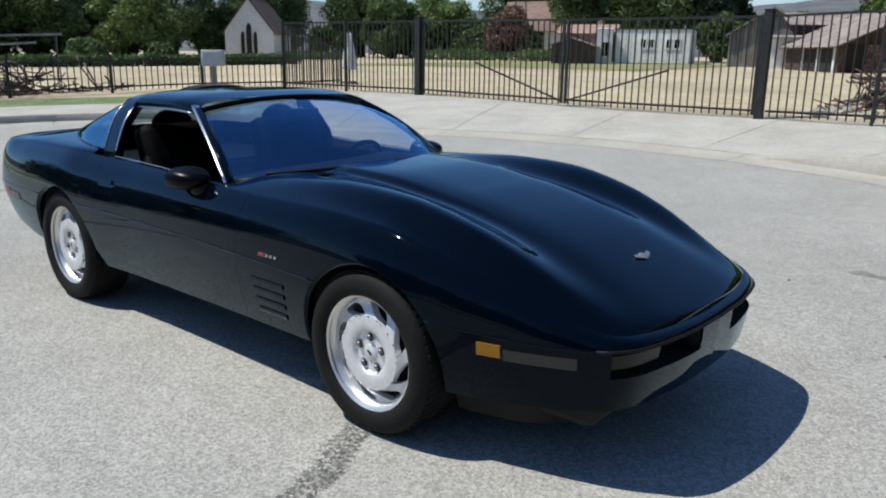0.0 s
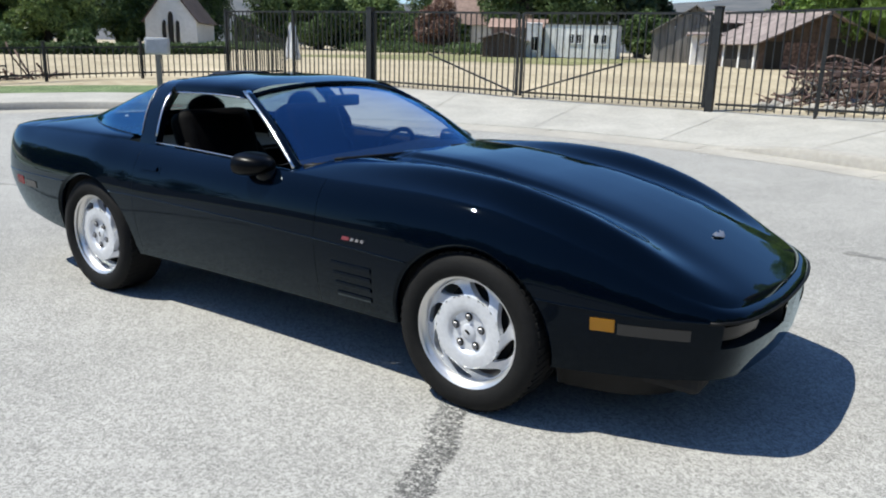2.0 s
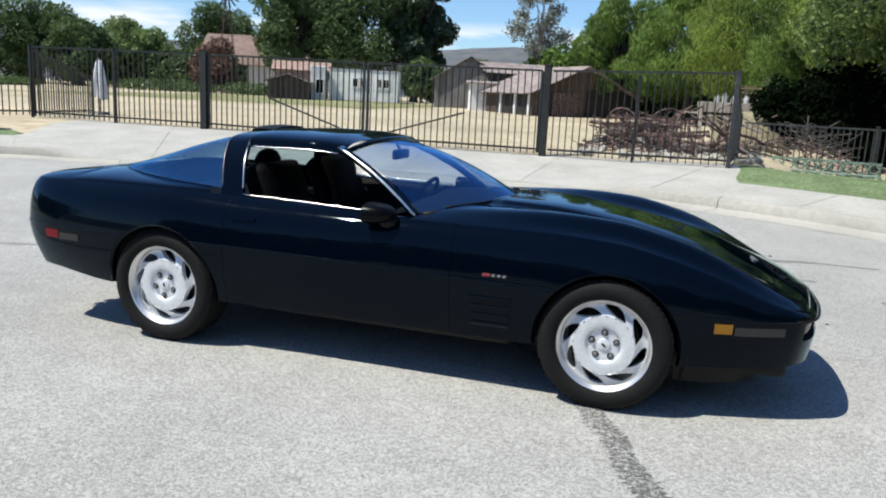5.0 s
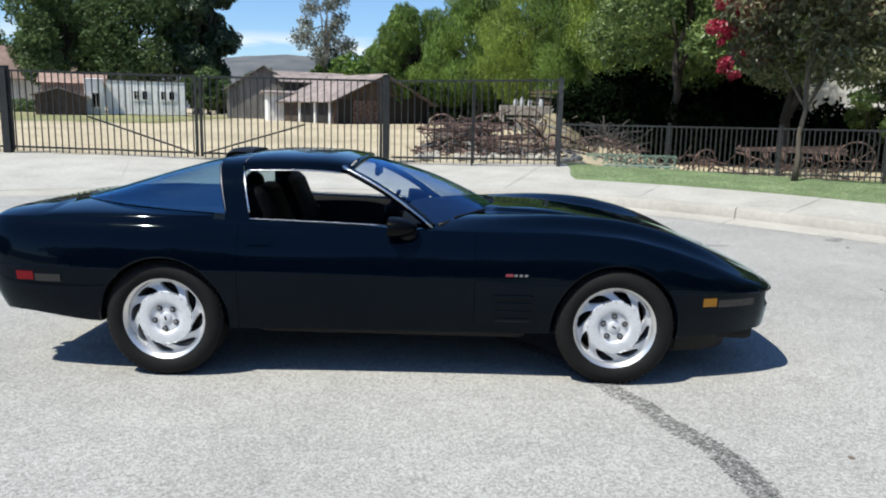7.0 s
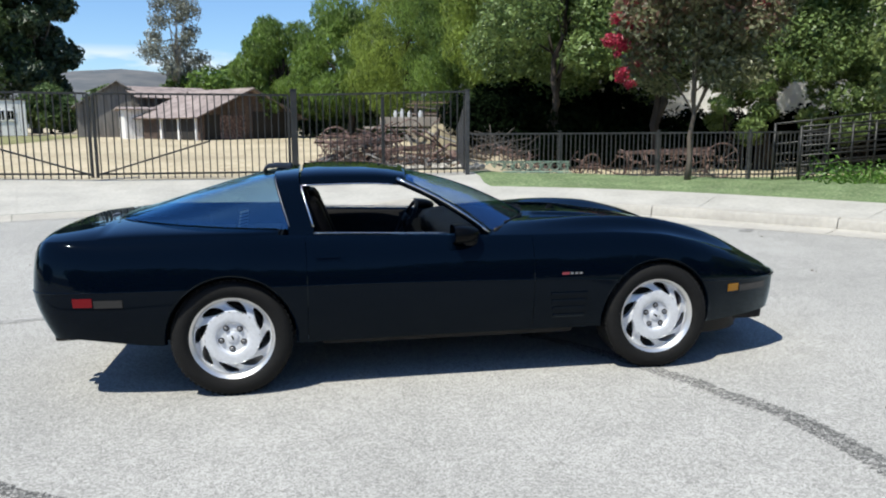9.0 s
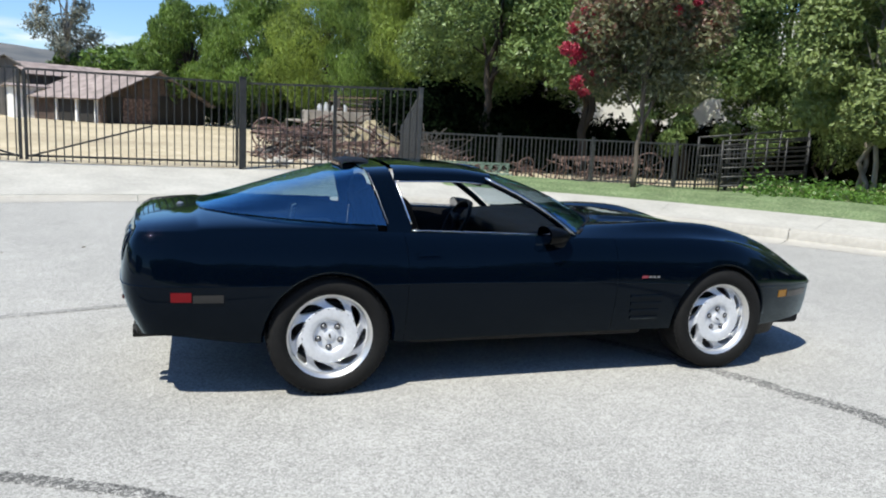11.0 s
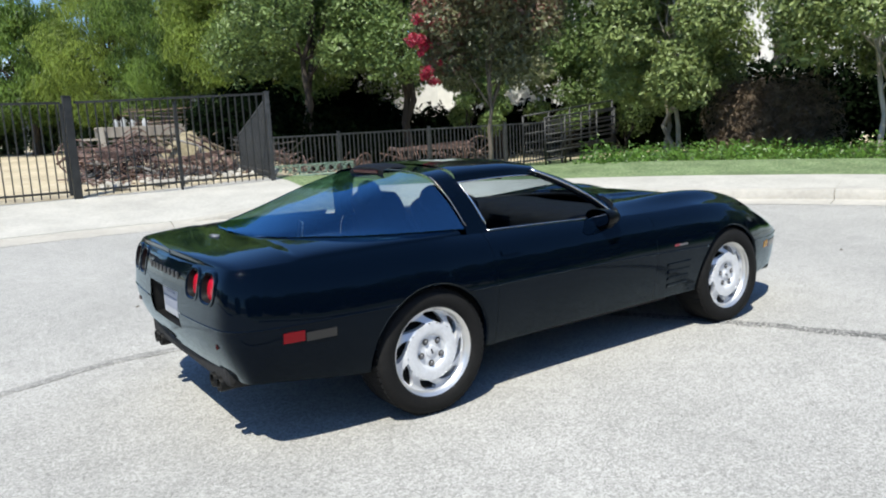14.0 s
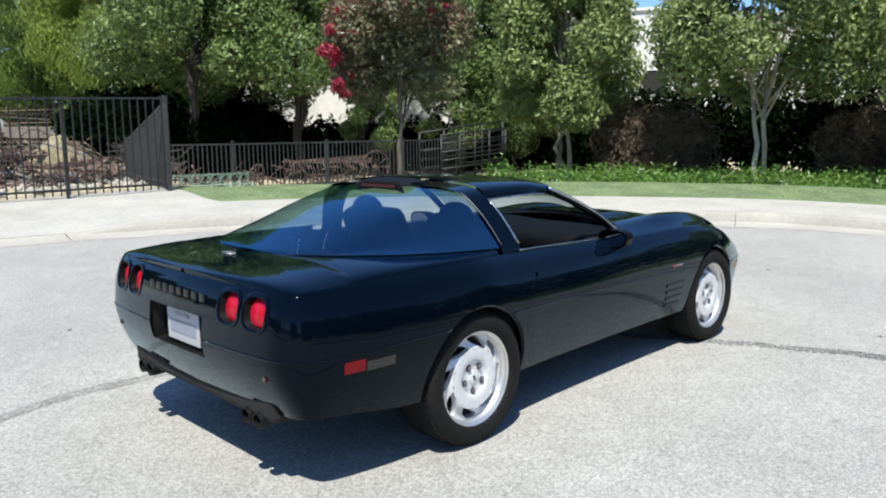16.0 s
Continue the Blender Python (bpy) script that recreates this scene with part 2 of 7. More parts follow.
TINROOF = surf("tin_roof", [(0.17, 0.135, 0.122), (0.40, 0.325, 0.295)], 2.5, 0.7, 0.1, 20, big=0.8, vary=0.15, metal=0.1)
BARK = surf("bark", [(0.07, 0.055, 0.042), (0.17, 0.14, 0.11)], 7, 0.95, 0.5, 30, big=0.6, stretch=(1, 1, 0.3))
DARKBARK = surf("dark_bark", [(0.018, 0.015, 0.012), (0.06, 0.048, 0.038)], 7, 0.95, 0.5, 30, big=0.6, stretch=(1, 1, 0.3))
PALEBARK = surf("pale_bark", [(0.20, 0.17, 0.13), (0.48, 0.44, 0.37)], 5, 0.9, 0.3, 30, big=0.6, stretch=(1, 1, 0.4))
BRUSH = surf("dry_brush", [(0.03, 0.022, 0.015), (0.24, 0.175, 0.12)], 3, 0.95, 0.3, 30, big=0.5, vary=0.3)
HILL = surf("far_hill", [(0.085, 0.095, 0.105), (0.15, 0.15, 0.15)], 0.03, 1.0, 0, 1, big=0.6, spec=0.05)
L_PEPPER = leafy("pepper_leaves", (0.016, 0.042, 0.010), (0.185, 0.285, 0.058), gloss=0.25)
L_SPRING = leafy("young_pepper_leaves", (0.024, 0.052, 0.010), (0.27, 0.36, 0.068), gloss=0.25)
# tree shade put into the leaf colour: near black and without gloss
L_SHADE = leafy("shade_black_leaves", (0.003, 0.006, 0.003), (0.009, 0.016, 0.007), gloss=0.0)
L_DARK = leafy("dark_leaves", (0.020, 0.040, 0.014), (0.125, 0.185, 0.068), gloss=0.15)
L_SYC = leafy("sycamore_leaves", (0.026, 0.050, 0.014), (0.27, 0.335, 0.12), 0.65, gloss=0.35)
L_OLIVE = leafy("olive_leaves", (0.022, 0.046, 0.015), (0.22, 0.305, 0.10), 0.5, gloss=0.3)
L_MYRTLE = leafy("myrtle_leaves", (0.04, 0.055, 0.025), (0.19, 0.19, 0.095), 0.5)
L_RUSSET = leafy("russet_leaves", (0.08, 0.042, 0.030), (0.21, 0.115, 0.078), 0.5)
L_RED = leafy("red_blossom", (0.16, 0.006, 0.02), (0.46, 0.03, 0.07), 0.5)
L_IVY = leafy("ivy_leaves", (0.03, 0.085, 0.012), (0.13, 0.25, 0.04), 0.5)
L_PINE = leafy("pine_needles", (0.014, 0.028, 0.014), (0.055, 0.09, 0.042), 0.5)
L_GREY = leafy("gum_leaves", (0.09, 0.10, 0.08), (0.24, 0.25, 0.20), 0.5)

# ---- mesh tools ----
class Shape:
    """Collects vertices and faces; mesh() turns them into mesh data."""

    def __init__(self):
        self.v, self.f = [], []

    def add(self, v, f):
        k = len(self.v)
        self.v.extend(tuple(map(float, p)) for p in v)
        self.f.extend(tuple(i + k for i in q) for q in f)
        return self

    def box(self, c, size, m=None, ch=0.0):
        """A box with chamfered edges, of that size about c; m turns it."""
        h = [s / 2 for s in size]
        ch = min(ch, *(x * 0.8 for x in h))
        if ch <= 0:
            v = [(sx * h[0], sy * h[1], sz * h[2]) for sx in (-1, 1) for sy in (-1, 1) for sz in (-1, 1)]
            f = [(0, 1, 3, 2), (4, 6, 7, 5), (0, 4, 5, 1), (2, 3, 7, 6), (0, 2, 6, 4), (1, 5, 7, 3)]
        else:
            bm = bmesh.new()
            bmesh.ops.create_cube(bm, size=1)
            bmesh.ops.scale(bm, vec=size, verts=bm.verts)
            bmesh.ops.bevel(bm, geom=bm.edges[:], offset=ch, segments=2, affect="EDGES", profile=0.5)
            bm.verts.index_update()
            v, f = [p.co[:] for p in bm.verts], [[p.index for p in q.verts] for q in bm.faces]
            bm.free()
        if m is not None:
            v = [m @ Vector(p) for p in v]
        return self.add([(p[0] + c[0], p[1] + c[1], p[2] + c[2]) for p in v], f)

    def bar(self, a, b, w, d=None, up=(0, 0, 1)):
        """A square bar from a to b."""
        a, b = Vector(a), Vector(b)
        t = (b - a).normalized()
        u = Vector(up) if abs(t.dot(Vector(up))) < 0.95 else Vector((1, 0, 0))
        s = t.cross(u).normalized()
        u = s.cross(t)
        d = d or w
        ring = [s * w / 2 + u * d / 2, -s * w / 2 + u * d / 2, -s * w / 2 - u * d / 2, s * w / 2 - u * d / 2]
        return self.add([a + r for r in ring] + [b + r for r in ring], [(0, 1, 5, 4), (1, 2, 6, 5), (2, 3, 7, 6), (3, 0, 4, 7), (3, 2, 1, 0), (4, 5, 6, 7)])

    def tube(self, path, radii, n=8, closed=False):
        path = [Vector(p) for p in path]
        if not hasattr(radii, "__len__"):
            radii = [radii] * len(path)
        rings, up = [], Vector((0.3, 0.1, 0.95))
        for i, p in enumerate(path):
            if closed:
                t = path[(i + 1) % len(path)] - path[i - 1]
            else:
                t = path[min(i + 1, len(path) - 1)] - path[max(i - 1, 0)]
            t.normalize()
            s = t.cross(up)
            s = s.normalized() if s.length > 1e-3 else t.orthogonal().normalized()
            u = s.cross(t)
            up = u
            rings.append([p + (s * math.cos(2 * math.pi * k / n) + u * math.sin(2 * math.pi * k / n)) * radii[i] for k in range(n)])
        f, m = [], len(path)
        for i in range(m if closed else m - 1):
            for k in range(n):
                f.append((i * n + k, i * n + (k + 1) % n, ((i + 1) % m) * n + (k + 1) % n, ((i + 1) % m) * n + k))
        if not closed:
            f += [tuple(range(n - 1, -1, -1)), tuple((m - 1) * n + k for k in range(n))]
        return self.add([p for r in rings for p in r], f)

    def lathe(self, profile, n=48, c=(0, 0, 0), axis="y", closed=False):
        """Turns (radius, along) pairs about an axis."""
        v, f, m = [], [], len(profile)
        for r, a in profile:
            for k in range(n):
                p, q = r * math.cos(2 * math.pi * k / n), r * math.sin(2 * math.pi * k / n)
                v.append({"x": (a, p, q), "y": (p, a, q), "z": (p, q, a)}[axis])
        for i in range(m if closed else m - 1):
            j = (i + 1) % m
            for k in range(n):
                f.append((i * n + k, j * n + k, j * n + (k + 1) % n, i * n + (k + 1) % n))
        return self.add([(p[0] + c[0], p[1] + c[1], p[2] + c[2]) for p in v], f)

    def grid(self, pts):
        """A sheet from rows of points; None cells leave holes."""
        n, m = len(pts), len(pts[0])
        return self.add([p for r in pts for p in r], [(i * m + j, i * m + j + 1, (i + 1) * m + j + 1, (i + 1) * m + j) for i in range(n - 1) for j in range(m - 1)])

    def ball(self, c, r, n=16):
        r = r if hasattr(r, "__len__") else (r, r, r)
        pts = [[(c[0] + r[0] * math.sin(math.pi * i / n) * math.cos(2 * math.pi * j / n), c[1] + r[1] * math.sin(math.pi * i / n) * math.sin(2 * math.pi * j / n), c[2] + r[2] * math.cos(math.pi * i / n)) for j in range(n + 1)] for i in range(n + 1)]
        return self.grid(pts)

    def mesh(self, name, mat, smooth=False, weld=0.0, angle=None):
        me = bpy.data.meshes.new(name)
        me.from_pydata(self.v, [], self.f)
        if weld or angle:
            bm = bmesh.new()
            bm.from_mesh(me)
            if weld:
                bmesh.ops.remove_doubles(bm, verts=bm.verts, dist=weld)
            bmesh.ops.delete(bm, geom=[p for p in bm.verts if not p.link_faces], context="VERTS")
            bmesh.ops.recalc_face_normals(bm, faces=bm.faces)
            bm.to_mesh(me)
            bm.free()
        me.materials.append(mat)
        me.shade_smooth() if smooth else me.shade_flat()
        if smooth and angle:
            me.set_sharp_from_angle(angle=radians(angle))
        return me


def part(name, data, parent, label=""):
    ob = new(name, data)
    ob.parent = parent
    return tagged(ob, label) if label else ob


def thing(name, label, category, group="", at=(0, 0, 0), turn=0, kind="", data=None):
    ob = new(name, data)
    ob.matrix_basis = pose(*at, 0, 0, turn)
    return tagged(ob, label, category, group, kind)


def structure(name, data, label="", category=""):
    return tagged(new(name, data), label, category, kind="structure")


def curve(pairs):
    """A smooth function through (x, y) pairs."""
    xs, ys = np.array([p[0] for p in pairs], float), np.array([p[1] for p in pairs], float)
    d = np.diff(ys) / np.diff(xs)
    t = np.zeros(len(xs))
    t[0], t[-1] = d[0], d[-1]
    for i in range(1, len(xs) - 1):
        t[i] = 0 if d[i - 1] * d[i] <= 0 else 2 * d[i - 1] * d[i] / (d[i - 1] + d[i])

    def at(x):
        x = min(max(x, xs[0]), xs[-1])
        i = min(max(int(np.searchsorted(xs, x)) - 1, 0), len(xs) - 2)
        h = xs[i + 1] - xs[i]
        u = (x - xs[i]) / h
        return float(ys[i] * (1 + 2 * u) * (1 - u) ** 2 + h * t[i] * u * (1 - u) ** 2 + ys[i + 1] * u * u * (3 - 2 * u) + h * t[i + 1] * u * u * (u - 1))

    return at


def ease(a, b, x):
    u = min(max((x - a) / (b - a), 0.0), 1.0)
    return u * u * (3 - 2 * u)

# ---- ground: a turning circle round CENTRE, kerb, pavement, lawn, yard ----
CENTRE = (-2.0, -2.0)
road_edge = curve([(-180, 13), (-165, 14), (-150, 20), (-137, 46), (-122, 20), (-105, 9.8), (0, 9.8), (15, 10.0), (30, 9.6), (45, 9.35), (75, 9.35), (100, 9.35), (120, 9.35), (128, 10.0), (134, 10.6), (147, 11.2), (153, 11.25), (158, 11.1), (165, 11.1), (173, 11.6), (180, 13)])


def drive(a):
    """1 on the gate's driveway, 0 where the kerb stands."""
    return ease(70, 80, a) * (1 - ease(126, 131, a))


def rise(x, y):
    d = y + 0.5 * max(0.0, min(x, 22.0) - 1.5) - 1
    return 0.027 * max(0.0, min(d, 9.0)) + 0.012 * max(0.0, min(d, 60) - 9.0)


def polar(x, y):
    a = math.degrees(math.atan2(y - CENTRE[1], x - CENTRE[0]))
    return a, math.hypot(x - CENTRE[0], y - CENTRE[1]) - road_edge(a)


def height(x, y):
    """The land's height."""
    a, d = polar(x, y)
    if d < 0:
        return rise(x, y)
    k = drive(a)
    fall = 0.44 * ease(3.0, 6.0, d) * (1 - ease(65.5, 69, a)) * ease(-60, -30, a)
    return rise(x, y) - fall + (1 - k) * (0.13 + 0.05 * min(d, 3.5)) + k * (0.015 + 0.085 * min(d, 3.2))


def at_ring(a, d):
    r = road_edge(a) + d
    return CENTRE[0] + r * math.cos(radians(a)), CENTRE[1] + r * math.sin(radians(a))


def pave_out(a):
    """How far beyond the kerb the pavement reaches: to the gate's line on the driveway."""
    g = 11.9 / max(0.2, math.sin(radians(a))) - road_edge(a) if 20 < a < 160 else 9
    k = ease(66, 69.5, a) * (1 - ease(128, 133, a))
    return (1 - k) * 1.5 + k * min(g, 6.0)


def lawn_out(a):
    if 69.5 <= a <= 131:
        return pave_out(a)
    if a > 131:
        return 1.5 + 1.2 * ease(131, 135, a)
    far = 13.95 / math.sin(radians(max(a, 44))) - road_edge(a)
    wide = 4.7 + (far - 4.7) * ease(38, 43, a)
    return pave_out(a) + (wide - pave_out(a)) * (1 - ease(65.5, 69.5, a))


def zone(name, lo, hi, n, mat, label, category, arc=(-180, 180), step=1.5, lift=0.0):
    s, cols = Shape(), int((arc[1] - arc[0]) / step)
    rows = []
    for i in range(cols + 1):
        a = arc[0] + (arc[1] - arc[0]) * i / cols
        l, h = lo(a), hi(a)
        pts = []
        for j in range(n + 1):
            x, y = at_ring(a, l + (h - l) * j / n)
            pts.append((x, y, height(x, y) + lift))
        rows.append(pts)
    s.grid(rows)
    s.f = [q for q in s.f if (Vector(s.v[q[0]]) - Vector(s.v[q[1]])).length > 0.004 or (Vector(s.v[q[2]]) - Vector(s.v[q[3]])).length > 0.004]
    return structure(name, s.mesh(name, mat, True), label, category)


zone("road", lambda a: -road_edge(a) + 0.01, lambda a: -0.39, 44, ASPHALT, "sun-bleached light grey asphalt of a turning circle", "road")
zone("pavement", lambda a: 0.16, pave_out, 8, CONCRETE, "pale concrete pavement and driveway apron", "pavement", step=1.0)
zone("lawn", pave_out, lawn_out, 8, LAWN, "short sunlit grass verge beside the pavement", "lawn", step=1.0)
zone("ground", lawn_out, lambda a: 42.0, 40, DIRT, "dry tan dirt of the farm yard", "ground")
zone("far_ground", lambda a: 42.0, lambda a: 1400.0, 30, DIRT, "dry land reaching the horizon", "ground", step=3)

# kerb: a rounded concrete lip along the road, cut into stones by thin joints
kerb = structure("kerb", None, "pale concrete kerb along the turning circle", "kerb")
a = -105.0
while a < 180:
    b = a + math.degrees(2.4 / road_edge(a))
    s, rows = Shape(), []
    for i in range(9):
        c = a + 0.03 + (b - a - 0.06) * i / 8
        k = 1 - drive(c)
        top = 0.13 * k + 0.018
        row = []
        for d, z in ((-0.43, 0.003), (-0.36, 0.009), (-0.02, 0.012), (0.0, 0.02), (0.012, top * 0.8), (0.035, top), (0.165, top + 0.006), (0.168, -0.05)):
            x, y = at_ring(c, d)
            row.append((x, y, rise(x, y) + z))
        rows.append(row)
    s.grid(rows)
    part("kerb_stone", s.mesh("kerb_stone", KERB, True, angle=35), kerb)
    a = b

# a few scored joints across the walk
joint_mat = plain("joint_dirt", (0.385, 0.37, 0.335), 0.95)
joints = structure("pavement_joints", None, "thin scored joints in the concrete", "joint")
for i in range(14):
    a = -16 + i * 12.4
    s, rows = Shape(), []
    for d in np.linspace(0.17, pave_out(a) - 0.02, 7):
        rows.append([])
        for e in (-0.03, 0.03):
            x, y = at_ring(a + e, d)
            rows[-1].append((x, y, height(x, y) + 0.005))
    part("joint", s.grid(rows).mesh("joint", joint_mat), joints)


# tar seams on the asphalt: a ragged dark band that runs under the car
def seam(points, width, label, mat=None):
    s, rows, cx, cy = Shape(), [], curve([(i, p[0]) for i, p in enumerate(points)]), curve([(i, p[1]) for i, p in enumerate(points)])
    n = 110 * len(points)
    for i in range(n + 1):
        u = (len(points) - 1) * i / n
        p, q = Vector((cx(u), cy(u))), Vector((cx(u + 0.01), cy(u + 0.01))) if u < len(points) - 1.02 else None
        side = (q - p).normalized().orthogonal() if q is not None else side
        w = width * (1 + 0.35 * noise.noise((u * 3, 1, 0)) + 0.5 * noise.noise((u * 31, 4, 0)) + 0.35 * noise.noise((u * 80, 9, 0))) / 2
        w *= 1 - 0.5 * i / n
        off = 0.016 * noise.noise((u * 2.2, 7, 0)) + 0.009 * noise.noise((u * 23, 2, 0))
        rows.append([(p.x + side.x * (off + w * k), p.y + side.y * (off + w * k), rise(p.x, p.y) + (0.004 if abs(k) < 1 else 0.0012)) for k in (-1, -0.85, 0.85, 1)])
    return structure("tar_seam", s.grid(rows).mesh("tar_seam", mat or TAR, True), label, "seam")


seam([(1.9, -4.6), (1.56, -2.6), (1.55, -1.9), (1.38, -1.35), (1.2, -0.9), (0.9, -0.3), (0.2, 0.5), (-0.8, 1.05), (-1.5, 1.24)], 0.155, "dark ragged tar seam across the asphalt")
seam([(-1.5, 1.24), (-2.2, 1.28), (-2.8, 1.15), (-4.4, 0.6), (-7, -0.6)], 0.12, "faint worn tar seam across the asphalt", FAINT)
seam([(-4.5, -1.2), (-2.9, -1.4), (-2.2, -1.7), (-1.8, -1.95), (-1.5, -2.15)], 0.10, "faint dark tar seam in the asphalt")

seam([(2.1, 2.72), (2.4, 2.66), (2.7, 2.58)], 0.10, "faint dark crack in the asphalt", FAINT)
seam([(2.35, 3.3), (2.8, 3.38), (3.35, 3.34)], 0.11, "faint dark crack in the asphalt", FAINT)
seam([(4.6, 3.65), (5.1, 4.1), (5.7, 4.62)], 0.13, "faint dark crack in the asphalt", FAINT)
# specks of grit and dry leaf on the road
s, g = Shape(), np.random.default_rng(31)
for k in range(46):
    x, y = g.uniform(-5.5, 5.5), g.uniform(-3.4, 3.6)
    if abs(x) < 2.6 and abs(y) < 1.1:
        continue
    r = 0.010 + 0.016 * g.random()
    n = 7
    ring = [(x + r * (0.6 + 0.6 * g.random()) * math.cos(2 * math.pi * i / n), y + r * (0.6 + 0.6 * g.random()) * math.sin(2 * math.pi * i / n)) for i in range(n)]
    s.add([(a, b, rise(a, b) + 0.001) for a, b in ring] + [(x, y, rise(x, y) + 0.006 + 0.3 * r)], [(i, (i + 1) % n, n) for i in range(n)])
tagged(new("road_grit", s.mesh("road_grit", BARK)), "small dark specks of grit and dry leaf on the road", "grit", kind="stuff")
# far hills
for nm, dist, top, wave, a0, a1 in (("hills", 900, 84, 22, -180, 180), ("near_hills", 420, 20, 9, 40, 175)):
    s, rows = Shape(), []
    for i in range(241):
        a = a0 + (a1 - a0) * i / 240
        c, q = math.cos(radians(a)), math.sin(radians(a))
        h = top + wave * noise.fractal((c * 3.1, q * 3.1, top), 1.0, 2.0, 5)
        rows.append([(dist * (1 + 0.5 * k) * c, dist * (1 + 0.5 * k) * q, -2 + h * (1 - (1 - k) ** 2)) for k in np.linspace(0, 1, 8)])
    structure(nm, s.grid(rows).mesh(nm, HILL, True), "hazy dry hills along the horizon", "hills")

# mown grass in the yard before the cottage
s, rows = Shape(), []
for i in range(25):
    row = []
    for j in range(13):
        u, v = i / 24, j / 12
        x, y = -30 + 17.5 * u + 1.2 * noise.noise((u * 4, v * 4, 3)), 26.0 + 16.0 * v + 4.0 * u - 3 * abs(2 * u - 1) ** 3 * (0.5 - v)
        row.append((x, y, height(x, y) + 0.012))
    rows.append(row)
structure("yard_grass", s.grid(rows).mesh("yard_grass", DRYLAWN, True), "patchy mown grass before the cottage", "grass")

# ---- gate and fences ----
PICKET = Shape().bar((0, 0, 0), (0, 0, 1), 0.019).mesh("picket", IRON)
PICKET_GREY = Shape().bar((0, 0, 0), (0, 0, 1), 0.019).mesh("picket", GREYIRON)


def run(parent, p0, p1, tall, spacing=0.125, foot=0.05, data=None):
    """Pickets from p0 to p1, and the two rails; tall(u) is the height above the ground."""
    data = data or PICKET
    p0, p1 = Vector(p0), Vector(p1)
    n = max(2, round((p1 - p0).length / spacing))
    z0, z1 = height(*p0), height(*p1)
    gz = lambda u: z0 + (z1 - z0) * u
    for i in range(n):
        u = (i + 0.5) / n
        p = p0 + (p1 - p0) * u
        ob = part("picket", data, parent)
        ob.matrix_basis = Matrix.LocRotScale((p.x, p.y, gz(u) + foot), None, (1, 1, tall(u) - foot - 0.005))
    for f in (lambda u: tall(u) - 0.015, lambda u: foot + 0.09):
        s = Shape().bar((p0.x, p0.y, z0 + f(0)), (p1.x, p1.y, z1 + f(1)), 0.032, 0.036)
        part("rail", s.mesh("rail", data.materials[0]), parent)


def post(parent, p, tall, w, mat=None):
    s = Shape()
    z = height(*p)
    s.box((p[0], p[1], z + tall / 2 - 0.05), (w, w, tall + 0.1), ch=0.006)
    s.box((p[0], p[1], z + tall + 0.008), (w + 0.02, w + 0.02, 0.016), ch=0.004)
    return part("post", s.mesh("post", mat or IRON), parent)


P1, P2, P3, P4 = (-8.25, 9.9), (-4.5, 9.78), (-0.93, 9.85), (2.33, 9.45)
for k, (a, b, lab) in enumerate(((P1, P2, "black iron picket gate leaf with a diagonal brace, closed"), (P3, P2, "black iron picket gate leaf with a diagonal brace, closed"))):
    g = thing("metal_gate", lab, "gate", "driveway gates")
    a, b = Vector(a), Vector(b)
    d = (b - a).normalized()
    a2, b2 = a + d * 0.10, b - d * 0.045
    run(g, a2, b2, lambda u: 1.57, 0.128, 0.03)
    for p in (a2, b2):
        s = Shape().box((p.x, p.y, height(*p) + 0.8), (0.05, 0.05, 1.49), ch=0.004)
        part("stile", s.mesh("stile", IRON), g)
    mid = a2 + (b2 - a2) * 0.42
    s = Shape().bar((mid.x, mid.y - 0.02, height(*mid) + 0.72), (b2.x, b2.y - 0.02, height(*b2) + 0.10), 0.03)
    part("brace", s.mesh("brace", IRON), g)
for p, w, h in ((P1, 0.15, 1.63), (P3, 0.125, 1.65)):
    g = thing("gate_post", "square black steel gate post on the driveway", "post", "gate posts")
    post(g, p, h, w)
# fixed tall panel beside the gate, and its return that slopes down to the low fence
f = thing("metal_fence", "tall black iron picket fence beside the gate", "fence")
run(f, Vector(P3) + Vector((0.1, 0)), P4, lambda u: 1.57 + 0.02 * u, 0.128, 0.03)
post(f, (0.72, 9.66), 1.5, 0.045)
post(f, P4, 1.60, 0.075, GREYIRON)
f = thing("metal_fence", "grey picket fence panel with a top that slopes down", "fence")
RET, JOIN = (2.62, 11.75), (2.75, 12.47)
zp, zr = height(*P4), height(*RET)
run(f, P4, RET, lambda u: 2.03 - 0.65 * u - zp - (zr - zp) * u, 0.055, data=PICKET_GREY)
post(f, RET, 1.40 - zr, 0.05, GREYIRON)
# low fence behind the lawn
LOW = [JOIN, (5.1, 12.03), (7.35, 11.6), (9.4, 11.15), (11.3, 11.05)]
f = thing("metal_fence", "low grey iron picket fence behind the grass", "fence")
for a, b in zip(LOW, LOW[1:]):
    drop = height(*a) - height(*b) if a == JOIN else 0.0
    run(f, a, b, lambda u: 1.12 - drop * (1 - u), 0.105, data=PICKET_GREY)
    post(f, b, 1.16, 0.05, GREYIRON)
